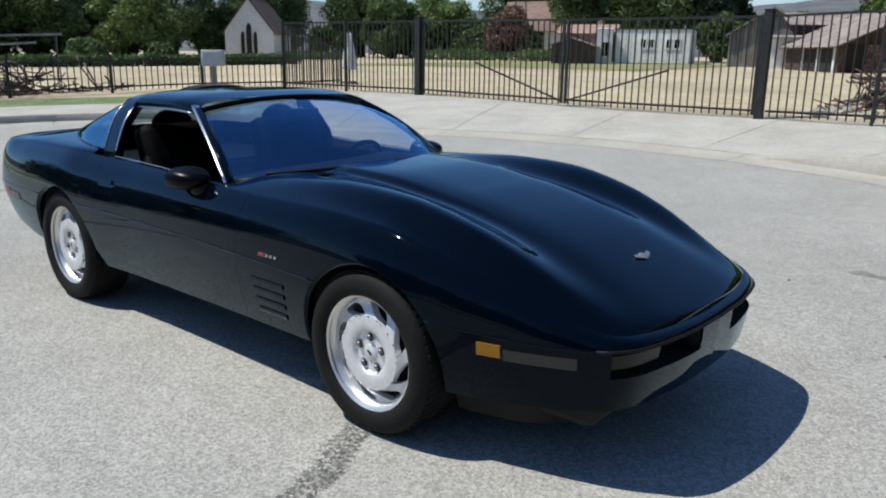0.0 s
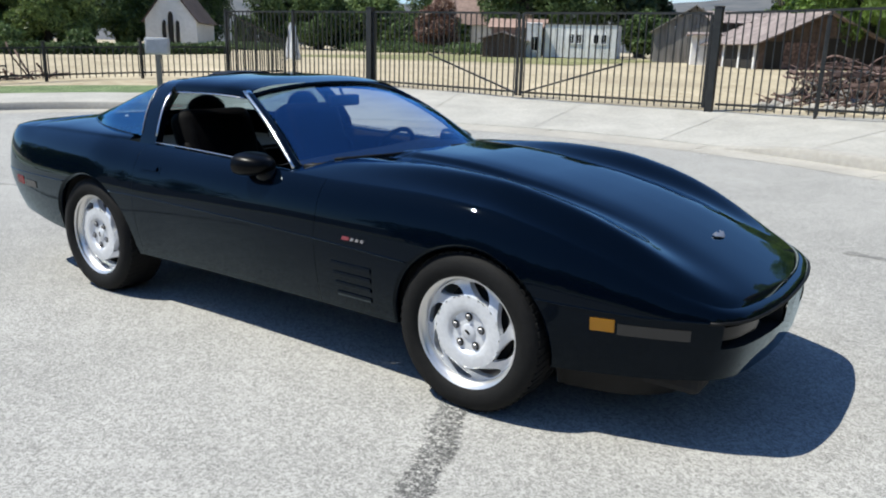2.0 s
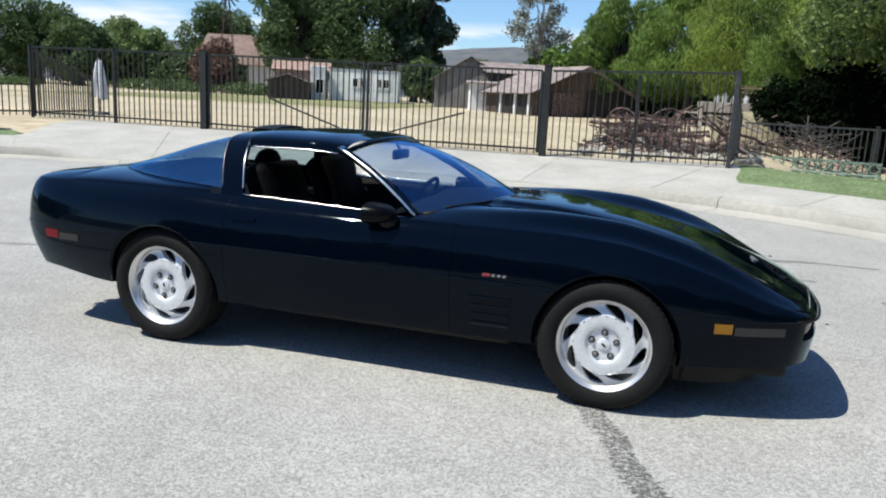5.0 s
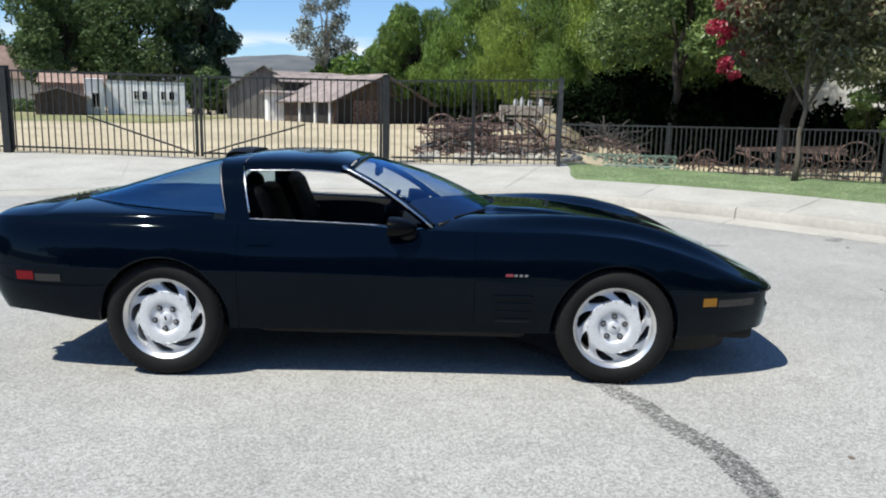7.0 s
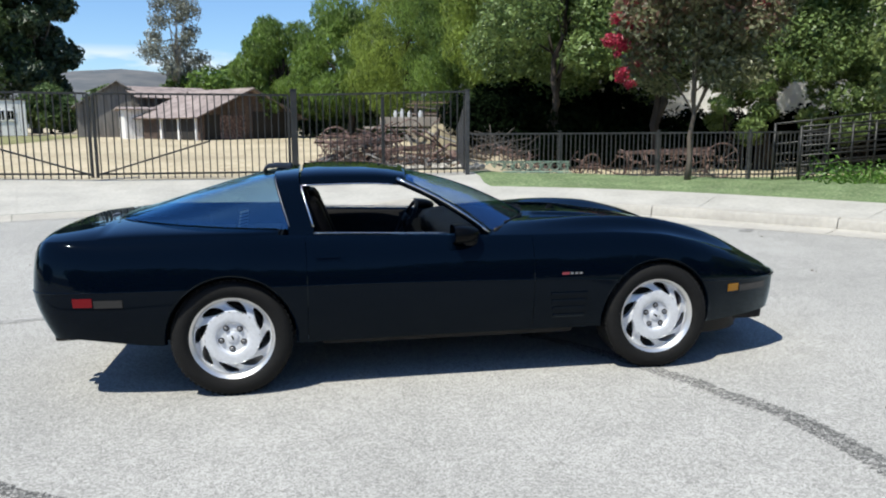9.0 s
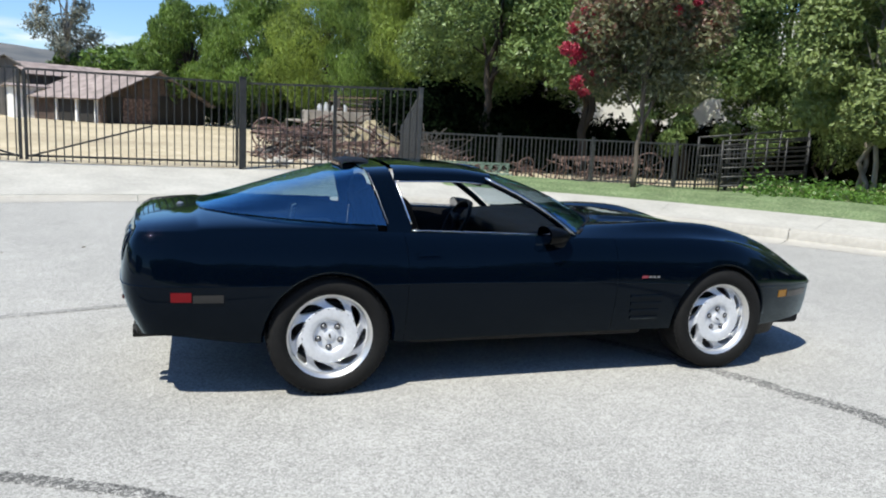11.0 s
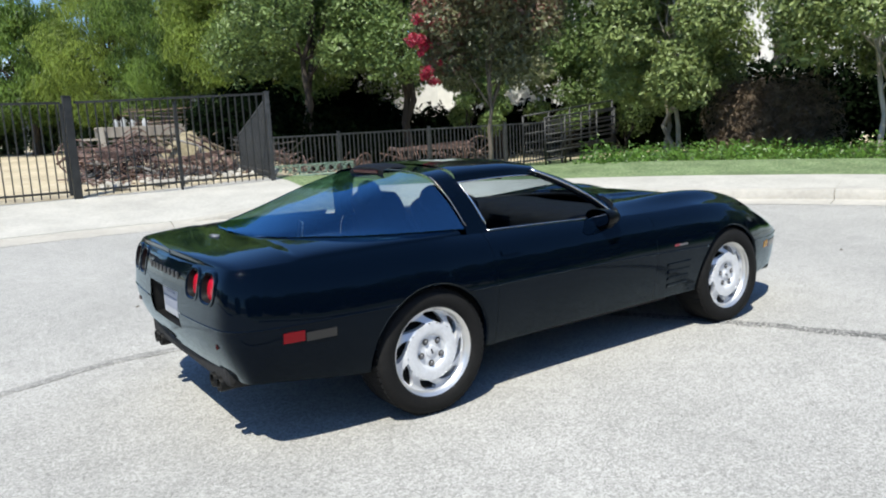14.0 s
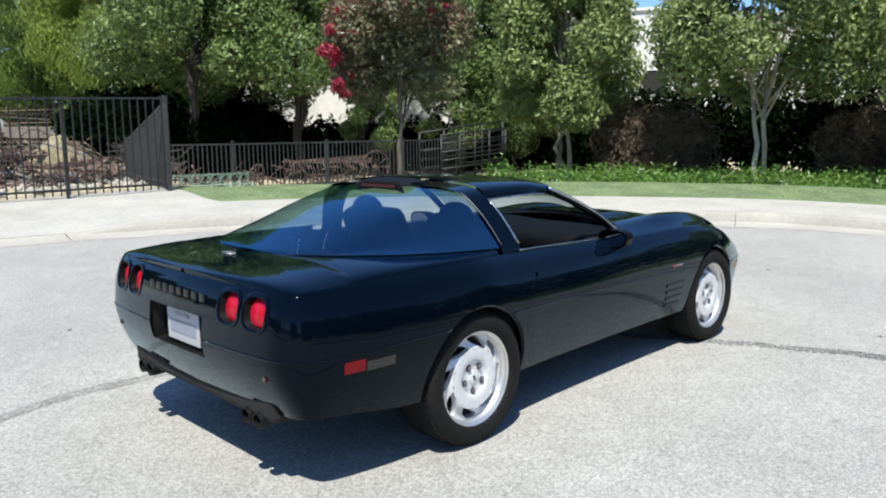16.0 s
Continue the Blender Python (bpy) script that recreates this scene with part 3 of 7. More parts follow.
# steel corral panels that climb at the end of the low fence
f = thing("corral_panel", "grey steel livestock panels leaning in a row", "fence")
for a, b, za, zb in (((10.1, 11.25), (13.6, 11.35), 1.46, 1.80), ((10.5, 10.85), (13.3, 11.0), 1.40, 1.58)):
    a, b = Vector(a), Vector(b)
    ga, gb = height(*a), height(*b)
    for k in range(6):
        u = k / 5
        s = Shape().tube([(a.x, a.y, ga + 0.12 + (za - ga - 0.12) * u), (b.x, b.y, gb + 0.25 + (zb - gb - 0.25) * u)], 0.024, 8)
        part("rail", s.mesh("rail", IRON, True), f)
    for u in (0, 0.27, 0.5, 0.73, 1):
        p = a + (b - a) * u
        s = Shape().tube([(p.x, p.y, height(*p) - 0.05), (p.x, p.y, za + (zb - za) * u + 0.02)], 0.03, 8)
        part("post", s.mesh("post", IRON, True), f)
# tall fence on the far side of the gate
f = thing("metal_fence", "tall black iron picket fence beyond the gate", "fence")
run(f, (-12.55, 9.6), Vector(P1) - Vector((0.12, 0)), lambda u: 1.57, 0.128, 0.03)
for u in (0, 0.5):
    post(f, (-12.55 + 4.25 * u, 9.6 + 0.3 * u), 1.59, 0.06)
# its return, with a top that slopes down
f = thing("metal_fence", "black picket fence panel with a sloping top behind the corner", "fence")
run(f, (-12.55, 9.66), (-12.7, 11.6), lambda u: 1.55 - 0.62 * u, 0.085, 0.03)
post(f, (-12.7, 11.65), 0.98, 0.05)
# low fence along the verge
f = thing("metal_fence", "low dark iron picket fence along the dry verge", "fence")
for a, b in (((-12.55, 9.6), (-13.7, 8.0)), ((-13.7, 8.0), (-14.3, 6.0)), ((-14.3, 6.0), (-14.9, 4.0)), ((-14.9, 4.0), (-16.4, 1.6)), ((-16.4, 1.6), (-19.5, -0.8))):
    run(f, a, b, lambda u: 0.74, 0.135)
    post(f, b, 0.84, 0.06)

# ---- trees and planting ----
rng = np.random.default_rng(7)


def leaves(name, blobs, count, size, mat, shell=0.45, droop=0.3, seed=1, wide=0.42):
    """Small bent leaf cards, thick at the skin of overlapping blobs (x, y, z, rx, ry, rz), with gaps."""
    g = np.random.default_rng(seed)
    vol = np.array([b[3] * b[4] * b[5] for b in blobs]) ** 0.67
    pick = g.choice(len(blobs), count, p=vol / vol.sum())
    B = np.array(blobs)[pick]
    d = g.normal(size=(count, 3))
    d /= np.linalg.norm(d, axis=1)[:, None]
    r = 1 - shell * g.random(count) ** 1.5
    lump = np.array([noise.noise((p[0] * 2.3 + b[0], p[1] * 2.3 + b[1], p[2] * 2.3 + b[2])) for p, b in zip(d, B)])
    c = B[:, :3] + d * B[:, 3:] * (r * (1 + 0.33 * lump))[:, None]
    nrm = d * 0.5 + g.normal(size=(count, 3)) * 0.6 + np.array([0, 0, 0.35])
    nrm /= np.linalg.norm(nrm, axis=1)[:, None]
    t = np.cross(nrm, g.normal(size=(count, 3)))
    t /= np.linalg.norm(t, axis=1)[:, None]
    t[:, 2] -= droop
    t /= np.linalg.norm(t, axis=1)[:, None]
    s = np.cross(nrm, t)
    L = size * (0.6 + 0.8 * g.random(count))[:, None]
    W = L * wide
    tip, root = c + t * L, c - t * L
    l, rr = c + s * W + nrm * L * 0.12, c - s * W + nrm * L * 0.12
    v = np.stack([root, l, tip, rr], 1).reshape(-1, 3)
    me = bpy.data.meshes.new(name)
    k = np.arange(count)[:, None] * 4
    f = np.concatenate([k + [0, 1, 2], k + [0, 2, 3]], 1).reshape(-1, 3)
    me.from_pydata(v.tolist(), [], f.tolist())
    me.materials.append(mat)
    me.shade_flat()
    return me


def trunk(base, top, r, limbs, mat, seed=0, sway=0.12):
    """A tapered, bent trunk with limbs that reach the points given."""
    g = np.random.default_rng(seed)
    s, out = Shape(), []
    base, top = Vector(base), Vector(top)
    n = 9
    pts = [base + (top - base) * (i / n) + Vector((g.normal() * sway, g.normal() * sway, 0)) * math.sin(math.pi * i / n) for i in range(n + 1)]
    pts[0] = base - Vector((0, 0, 0.1))
    s.tube(pts, [r * (1.35 if i == 0 else 1.0) * (1 - 0.65 * i / n) for i in range(n + 1)], 10)
    for e in limbs:
        e = Vector(e)
        i = int(g.integers(n // 3, n))
        a = pts[i]
        mid = a + (e - a) * 0.5 + Vector((g.normal() * sway, g.normal() * sway, 0.15 * (e - a).length))
        rr = r * (1 - 0.65 * i / n) * 0.55
        limb = Shape().tube([a, a + (mid - a) * 0.5, mid, mid + (e - mid) * 0.55, e], [rr, rr * 0.85, rr * 0.6, rr * 0.4, rr * 0.15], 7)
        out.append(limb.mesh("limb", mat, True))
    return [s.mesh("trunk", mat, True)] + out


def tree(name, label, x, y, tall, spread, clear, leafmat, count, size, barkmat, r=0.14, blobs=None, sway=0.12, n=9, seed=1, droop=0.3, flat=0.8, category="tree", stems=1, group="", base=None, lump=(0.38, 0.22), shell=0.45, wide=0.42):
    g = np.random.default_rng(seed)
    z = height(x, y) if base is None else base
    t = thing(name, label, category, group, (x, y, z))
    if blobs is None:
        blobs = []
        for i in range(n):
            a = 2 * math.pi * (i * 0.618 + g.random() * 0.2)
            h = clear + (tall - clear) * (0.12 + 0.8 * (i + 0.5) / n)
            w = spread * math.sin(math.pi * min(0.95, 0.22 + 0.72 * (i + 0.5) / n)) ** 0.7
            q = spread * (lump[0] + lump[1] * g.random())
            blobs.append((w * 0.62 * math.cos(a), w * 0.62 * math.sin(a), h, q, q, q * flat))
    for k in range(stems):
        o = Vector((g.normal() * 0.12, g.normal() * 0.12, 0)) * (stems > 1)
        lean = Vector((g.normal() * 0.25, g.normal() * 0.25, 0)) * (1 if stems > 1 else 0.4)
        wood = trunk(o, o + lean + Vector((0, 0, clear + (tall - clear) * 0.62)), r * (0.75 if stems > 1 else 1), [b[:3] for b in blobs[k::stems]], barkmat, seed + k, sway)
        stem = part("trunk", wood[0], t)
        for w in wood[1:]:
            part("limb", w, stem)
    part("crown", leaves("crown", blobs, count, size, leafmat, seed=seed, droop=droop, shell=shell, wide=wide), t)
    return t


# feathery pepper trees that hang over the yard
for i, (x, y, h, w, c) in enumerate(((-1.6, 37.5, 6.2, 3.2, 0.9), (1.8, 34, 6.6, 3.4, 0.9), (4.4, 30.5, 7.6, 3.7, 0.9), (6.0, 26.0, 8.0, 3.5, 0.9), (7.2, 21.8, 8.0, 3.4, 1.2), (9.0, 18.6, 8.0, 3.0, 2.7), (10.8, 24.5, 8.6, 3.8, 3.2))):
    near = y < 32
    tree("pepper_tree", "bright green feathery pepper tree with hanging foliage", x, y, h, w, c, L_SPRING if i in (2, 4) else L_PEPPER, 78000 if near else 40000, 0.072 if near else 0.11, DARKBARK, 0.2, n=26, lump=(0.20, 0.17), seed=20 + i, droop=1.3, group="pepper trees", wide=0.26)
# darker trees behind the crepe myrtle
for i, (x, y, h, w, c) in enumerate(((6.4, 16.2, 7.8, 2.7, 1.95), (9.0, 15.0, 7.8, 2.7, 2.0), (11.6, 14.2, 7.8, 2.8, 2.0), (14.4, 13.8, 8, 2.8, 2.0), (17.8, 13.6, 8, 2.6, 2.0), (15.5, 19.5, 9, 3.4, 3.0))):
    tree("olive_tree", "green broadleaf tree with dark bare forked trunks", x, y, h, w, c, L_OLIVE, 34000, 0.068, DARKBARK, 0.16, n=13, seed=40 + i, stems=2, lump=(0.30, 0.18), group="dark trees")
# crepe myrtle on the verge
mz = [(0.1, 0.1, 2.5, 0.85, 0.85, 0.6), (-0.75, 0.25, 2.75, 0.6, 0.6, 0.55), (0.75, -0.2, 2.7, 0.75, 0.7, 0.55), (0.3, 0.6, 3.2, 0.85, 0.8, 0.6), (-0.3, -0.5, 3.3, 0.75, 0.75, 0.6), (0.9, 0.3, 3.4, 0.7, 0.7, 0.55), (0.1, 0.0, 3.9, 0.95, 0.9, 0.6), (1.3, -0.1, 3.0, 0.5, 0.5, 0.4), (-0.55, 0.4, 2.05, 0.5, 0.5, 0.4), (0.6, -0.3, 1.85, 0.65, 0.5, 0.38), (0.95, 0.5, 2.1, 0.6, 0.6, 0.42), (-0.1, 0.7, 1.75, 0.5, 0.4, 0.3)]
myrtle = tree("crepe_myrtle", "crepe myrtle with russet-green leaves and red blossom on the grass", 5.83, 7.4, 4.5, 1.5, 1.4, L_MYRTLE, 24000, 0.05, BARK, 0.045, blobs=mz, seed=61, droop=0.2, sway=0.02)
part("foliage", leaves("foliage", [(b[0], b[1], b[2] + 0.1, b[3] * 0.95, b[4] * 0.95, b[5]) for b in mz[1:9]], 9000, 0.05, L_RUSSET, seed=62), myrtle, "russet tinted leaf tips")
part("blossom", leaves("blossom", [(-1.3, 0.35, 2.38, 0.2, 0.2, 0.13), (-1.12, 0.3, 2.30, 0.12, 0.12, 0.12), (-1.0, 0.25, 2.62, 0.14, 0.12, 0.10), (-0.8, 0.2, 2.72, 0.09, 0.09, 0.07), (-1.15, 0.3, 1.80, 0.13, 0.13, 0.15), (-1.02, 0.25, 1.64, 0.11, 0.11, 0.08), (-1.25, 0.3, 2.16, 0.07, 0.07, 0.07), (-0.9, 0.2, 2.0, 0.06, 0.06, 0.07), (0.0, -0.9, 3.0, 0.08, 0.08, 0.08), (-1.0, 0.3, 3.05, 0.15, 0.15, 0.10), (-1.25, 0.3, 2.75, 0.13, 0.13, 0.12), (-0.7, -0.3, 3.2, 0.12, 0.12, 0.08), (0.9, -0.6, 2.9, 0.09, 0.09, 0.06), (0.5, -0.7, 3.2, 0.09, 0.09, 0.06)], 2600, 0.034, L_RED, shell=0.9, seed=63), myrtle, "bright crimson blossom clusters")
# leafy trees with pale trunks over the ivy bank
for i, (x, y, h, w, c, st) in enumerate(((12.5, 8.35, 6.0, 2.15, 1.0, 3), (13.6, 3.85, 6.2, 2.6, 1.9, 2), (13.8, -0.6, 5.8, 2.3, 1.8, 2), (13.6, -4.4, 5.6, 2.3, 1.8, 2), (17.6, 1.6, 6.4, 2.3, 2.2, 1))):
    tree("sycamore_tree", "leafy tree with pale mottled trunks above the ivy bank", x, y, h, w, c, L_SYC, 40000 if i < 2 else 17000, 0.068, PALEBARK, 0.085, n=22, seed=80 + i, stems=st, droop=0.35, lump=(0.27, 0.16), group="verge trees")
# loose shrubs under the trees, beyond the low fence
for i, (x, y, h, w) in enumerate(((13.1, 12.7, 3.4, 1.4), (10.9, 14.2, 3.2, 1.1), (15.0, 12.4, 3.6, 1.6), (18.0, 12.9, 3.4, 1.4), (17.2, 14.6, 3.4, 1.6))):
    tree("tall_shrub", "loose tall shrub with small grey-green leaves", x, y, h, w, 0.5, L_OLIVE, 9000, 0.055, DARKBARK, 0.05, n=10, seed=240 + i, stems=3, lump=(0.28, 0.16), category="shrub", group="tall shrubs")
# bare thicket and a hedge behind them, tree shade painted into its near-black leaves
for nm, lab, pts, hh, cnt, size, mat in (("thicket", "tangled brown dry thicket between the verge trees", [(13.5, 7.3), (14.0, 6.5), (14.5, 5.7)], 1.75, 17000, 0.10, BRUSH),
                                         ("thicket", "tangled brown dry thicket under the verge trees", [(15.7, 2.6), (16.1, 1.0), (16.2, -2.0), (15.8, -6.0)], 1.8, 26000, 0.10, BRUSH),
                                         ("hedge", "clipped hedge behind the low fence, tree shade coloured into its near-black leaves", [(3.9, 17.2), (6.3, 16.4), (9.3, 15.8), (12.4, 15.3), (15.4, 14.6), (17.0, 12.2), (17.8, 9), (18.4, 4), (18.6, -6)], 1.6, 100000, 0.085, L_SHADE),
                                         ("undergrowth", "dense undergrowth between the tree trunks, its leaves coloured near black as shade", [(5.4, 18.4), (7.6, 17.5), (9.8, 16.9)], 2.3, 24000, 0.10, L_SHADE),
                                         ("hedge", "tall unclipped hedge behind the verge trees, shade coloured into its leaves", [(17.2, 10.5), (18.2, 7), (18.8, 3), (19.0, -2), (18.6, -8)], 2.6, 40000, 0.11, L_SHADE),
                                         ("undergrowth", "dense dark undergrowth below the pepper trees", [(-1.5, 41), (2.5, 36.5), (5.0, 31.5), (6.5, 26.0), (5.6, 21.5), (6.0, 18.0)], 1.8, 40000, 0.13, L_DARK),
                                         ("low_hedge", "low green hedge across the yard before the chapel", [(-37, 8.0), (-34.5, 13.0), (-33, 17.5), (-32, 21.5), (-32.5, 26)], 0.55, 24000, 0.085, L_DARK),
                                         ("undergrowth", "dense green undergrowth at the edge of the yard", [(-57, 10), (-61, 20), (-60, 30), (-57, 40), (-51, 48), (-43, 54), (-34, 58)], 2.6, 36000, 0.26, L_DARK)):
    bl = []
    for (xa, ya), (xb, yb) in zip(pts, pts[1:]):
        for u in np.arange(0, 1, 0.09 if nm == "low_hedge" else 0.34):
            x, y = xa + (xb - xa) * u, ya + (yb - ya) * u
            bl.append((x, y, height(x, y) + hh * 0.5, min(1.0, 0.4 + 0.22 * hh), min(1.0, 0.4 + 0.22 * hh), hh * (0.52 + 0.1 * rng.random())))
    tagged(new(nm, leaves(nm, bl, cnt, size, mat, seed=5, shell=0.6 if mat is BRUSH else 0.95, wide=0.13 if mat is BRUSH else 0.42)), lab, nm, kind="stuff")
# ivy bank
bl = []
for a in np.arange(-40, 41.5, 1.1):
    for d in (4.9, 5.6, 6.4, 7.2):
        x, y = at_ring(a, d + 0.25 * rng.normal())
        bl.append((x, y, height(x, y) + 0.12 + 0.06 * rng.random(), 0.42, 0.42, 0.24 + 0.24 * rng.random()))
tagged(new("ivy_bank", leaves("ivy_bank", bl, 46000, 0.045, L_IVY, seed=9, droop=0.1)), "low bright green ivy spreading under the trees", "ivy", kind="stuff")
# far trees
tree("pine_tree", "tall dark pine beyond the farm buildings", -20.3, 57.8, 14, 3.3, 1.5, L_PINE, 26000, 0.22, BARK, 0.3, n=13, seed=101, group="far trees")
for i, (x, y, h, w, m) in enumerate(((-24.5, 56, 10.5, 5.0, L_DARK), (-29, 54, 9.5, 4.5, L_DARK), (-33, 62, 9.5, 4.0, L_DARK), (-43.6, 64.6, 8.2, 4.3, L_DARK), (-46, 55, 5.5, 4.0, L_OLIVE), (-52, 50, 6.5, 4.5, L_DARK), (-60, 44, 9.5, 5.0, L_DARK), (-62, 36, 9.5, 5.0, L_OLIVE), (-60, 27, 9.0, 5.0, L_OLIVE), (-58, 40, 4.0, 3.5, L_DARK), (-58, 31, 4.5, 3.5, L_DARK), (-52.5, 27.0, 5.5, 3.6, L_OLIVE), (-53.5, 20.0, 6.0, 4.0, L_DARK), (-54, 12.5, 6.5, 4.2, L_OLIVE), (-44.5, 46.5, 4.5, 3.2, L_DARK), (-57, 23.5, 4.5, 3.5, L_DARK), (-58, 20, 8.5, 5.0, L_DARK), (-56, 12, 9.0, 5.0, L_DARK), (-70, 52, 13, 6.0, L_PINE))):
    tree("oak_tree", "broad dark green tree at the far side of the yard", x, y, h, w, 0.6 if x < -35 else 1.6, m, 20000, 0.16, DARKBARK, 0.3, n=16, lump=(0.28, 0.18), seed=110 + i, group="far trees")
tree("gum_tree", "thin grey-green gum tree against the sky", -10.6, 62, 11.5, 3.0, 3.2, L_GREY, 9000, 0.13, PALEBARK, 0.22, n=14, seed=131, lump=(0.26, 0.2), shell=0.95)
for i, (x, y) in enumerate(((-16, 66), (-10, 64), (-5.5, 60), (-6, 50), (-2.5, 46), (-17.4, 51.5), (-14.2, 55.0), (-42.5, 54.5), (-39.2, 53.0))):
    tree("shrub_tree", "rounded green tree behind the barns", x, y, 3.6 + 0.7 * (i % 3) if i < 5 else 3.0, 2.6 if i < 5 else 1.9, 0.6 if i < 5 else 0.25, L_PEPPER if i < 5 else L_DARK, 6000, 0.2, BARK, 0.12, n=8, seed=140 + i, group="barn trees", category="tree")
tree("copper_shrub", "rounded shrub with dull copper-red leaves before the ranch house", -33.0, 47.45, 3.8, 1.75, 0.5, L_RUSSET, 6000, 0.13, DARKBARK, 0.08, n=9, seed=155, stems=2, category="shrub")
# trees across the road behind the walker
for i, (x, y, h, w) in enumerate(((-29, -14, 6.0, 5), (-32, -21, 6.5, 5), (-13, -24, 5.5, 4.6), (-8, -26, 6.5, 5), (-1, -27, 5.5, 5), (6, -26, 6.5, 5), (13, -23, 6, 5), (19, -17, 6.5, 4.6), (23, -10, 6.0, 4.6))):
    tree("street_tree", "dark leafy tree across the road", x, y, h, w, 0.5, L_DARK, 8000, 0.26, BARK, 0.18, n=13, seed=160 + i, group="street trees")

# ---- farm buildings ----
def wall_boards(parent, a, b, z0, z1, mat, pitch=0.3, name="board", gable=None):
    """Upright boards from a to b, with dark gaps; gable(u) lifts the tops."""
    a, b = Vector(a), Vector(b)
    n = max(2, round((b - a).length / pitch))
    for i in range(n):
        u0, u1 = i / n, (i + 1) / n
        p, q = a + (b - a) * (u0 + 0.03 / n), a + (b - a) * (u1 - 0.03 / n)
        t = z1 + (gable((u0 + u1) / 2) if gable else 0)
        s = Shape().bar((*p.lerp(q, 0), (z0 + t) / 2), (*q, (z0 + t) / 2), 0.03, t - z0)
        part(name, s.mesh(name, mat), parent)


def slab(corners, thick):
    """A roof slab from four corners."""
    c = [Vector(p) for p in corners]
    n = (c[1] - c[0]).cross(c[3] - c[0]).normalized() * thick
    return Shape().add(c + [p - n for p in c], [(0, 1, 2, 3), (7, 6, 5, 4), (0, 4, 5, 1), (1, 5, 6, 2), (2, 6, 7, 3), (3, 7, 4, 0)])


PANE = glass("dark_pane", (0.10, 0.11, 0.12), 1.5)
# near-black colour stands in for the unlit rooms behind windows and openings
DARK = plain("painted_dark_inside", (0.02, 0.018, 0.016), 0.9)


def shed(name, label, x, y, turn, w, d, h, rh, wallmat, roofmat, ridge="x", base=None, openings=(), over=0.25, pitch=0.32, category="shed"):
    """A boarded shed: w along its front, d deep, walls h, ridge rh above them."""
    z = height(x, y) if base is None else base
    t = thing(name, label, category, at=(x, y, z), turn=turn)
    g = (lambda u: rh * (1 - abs(2 * u - 1))) if ridge == "y" else None
    wall_boards(t, (-w / 2, 0), (w / 2, 0), -0.1, h, wallmat, pitch, gable=g)
    wall_boards(t, (-w / 2, d), (w / 2, d), -0.1, h, wallmat, pitch * 2, gable=g)
    g = (lambda u: rh * (1 - abs(2 * u - 1))) if ridge == "x" else None
    for s in (-w / 2, w / 2):
        wall_boards(t, (s, 0.02), (s, d - 0.02), -0.1, h, wallmat, pitch, gable=g)
    # added near-black block that gives the gaps between boards their shade
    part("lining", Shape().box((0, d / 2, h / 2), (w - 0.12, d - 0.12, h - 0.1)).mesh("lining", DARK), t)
    o = over
    if ridge == "x":
        for q in (-1, 1):
            y0, ym = (-o, d / 2) if q < 0 else (d + o, d / 2)
            k = rh * (o / (d / 2))
            c = [(-w / 2 - o, y0, h - k), (w / 2 + o, y0, h - k), (w / 2 + o, ym, h + rh), (-w / 2 - o, ym, h + rh)]
            part("roof", slab(c if q < 0 else c[::-1], -0.06).mesh("roof", roofmat), t)
    else:
        for q in (-1, 1):
            k = rh * (o / (w / 2))
            c = [(q * (w / 2 + o), -o, h - k), (q * (w / 2 + o), d + o, h - k), (0, d + o, h + rh), (0, -o, h + rh)]
            part("roof", slab(c, 0.06).mesh("roof", roofmat), t)
    for k, (cx, cz, ow, oh, what) in enumerate(openings):
        if what == "window":
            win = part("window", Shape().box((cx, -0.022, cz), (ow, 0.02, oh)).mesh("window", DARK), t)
            part("pane", Shape().box((cx, -0.036, cz), (ow, 0.006, oh)).mesh("pane", PANE), win)
            s = Shape()
            for e in (-1, 1):
                s.box((cx + e * ow / 2, -0.045, cz), (0.06, 0.05, oh + 0.1), ch=0.006)
                s.box((cx, -0.045, cz + e * oh / 2), (ow + 0.02, 0.05, 0.06), ch=0.006)
            s.box((cx, -0.04, cz), (0.03, 0.03, oh))
            part("frame", s.mesh("frame", wallmat), win)
        else:
            # flat panel on the closed wall, coloured as the shade inside an opening
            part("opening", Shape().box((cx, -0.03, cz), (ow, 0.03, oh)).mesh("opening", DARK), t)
    return t


DARKBROWN = surf("brown_boards", [(0.05, 0.034, 0.027), (0.11, 0.076, 0.06)], 5, 0.9, 0.3, 40, big=0.5, vary=0.3)
W4 = [(c, 1.08, 0.36, 0.58, "window") for c in (-0.56, -0.08, 1.02, 1.50)]
shed("board_cottage", "white board and batten cottage with dark paired windows", -18.75, 43.3, 18, 4.55, 4, 1.95, 0.05, WHITEWOOD, DARKWOOD, openings=W4, over=0.06, base=1.08)
shed("white_kiosk", "narrow white boarded kiosk beside the cottage", -21.25, 41.7, 28, 1.0, 1.2, 1.95, 0.05, STUCCO, STUCCO, base=1.05, over=0.02, openings=((0.05, 0.75, 0.5, 0.9, "window"),))
shed("pink_shed", "faded pink shed with a low pitched roof", -22.9, 42.4, 24, 3.4, 2.6, 1.75, 0.5, PINKROOF, PINKROOF, base=1.1, pitch=0.4)
shed("board_hut", "small dark brown hut with a shingled roof", -22.4, 39.8, 24, 2.6, 2.0, 1.05, 0.42, DARKBROWN, TINROOF, base=1.0, ridge="y")
barn = shed("open_barn", "weathered low barn with a broad open front and tin roof", -3.2, 35.2, 40, 6.0, 5.2, 1.3, 1.32, DARKBROWN, TINROOF, ridge="y", base=0.72, openings=((1.5, 0.75, 2.9, 1.5, "opening"), (-2.3, 0.7, 0.9, 1.2, "opening")), over=0.4)
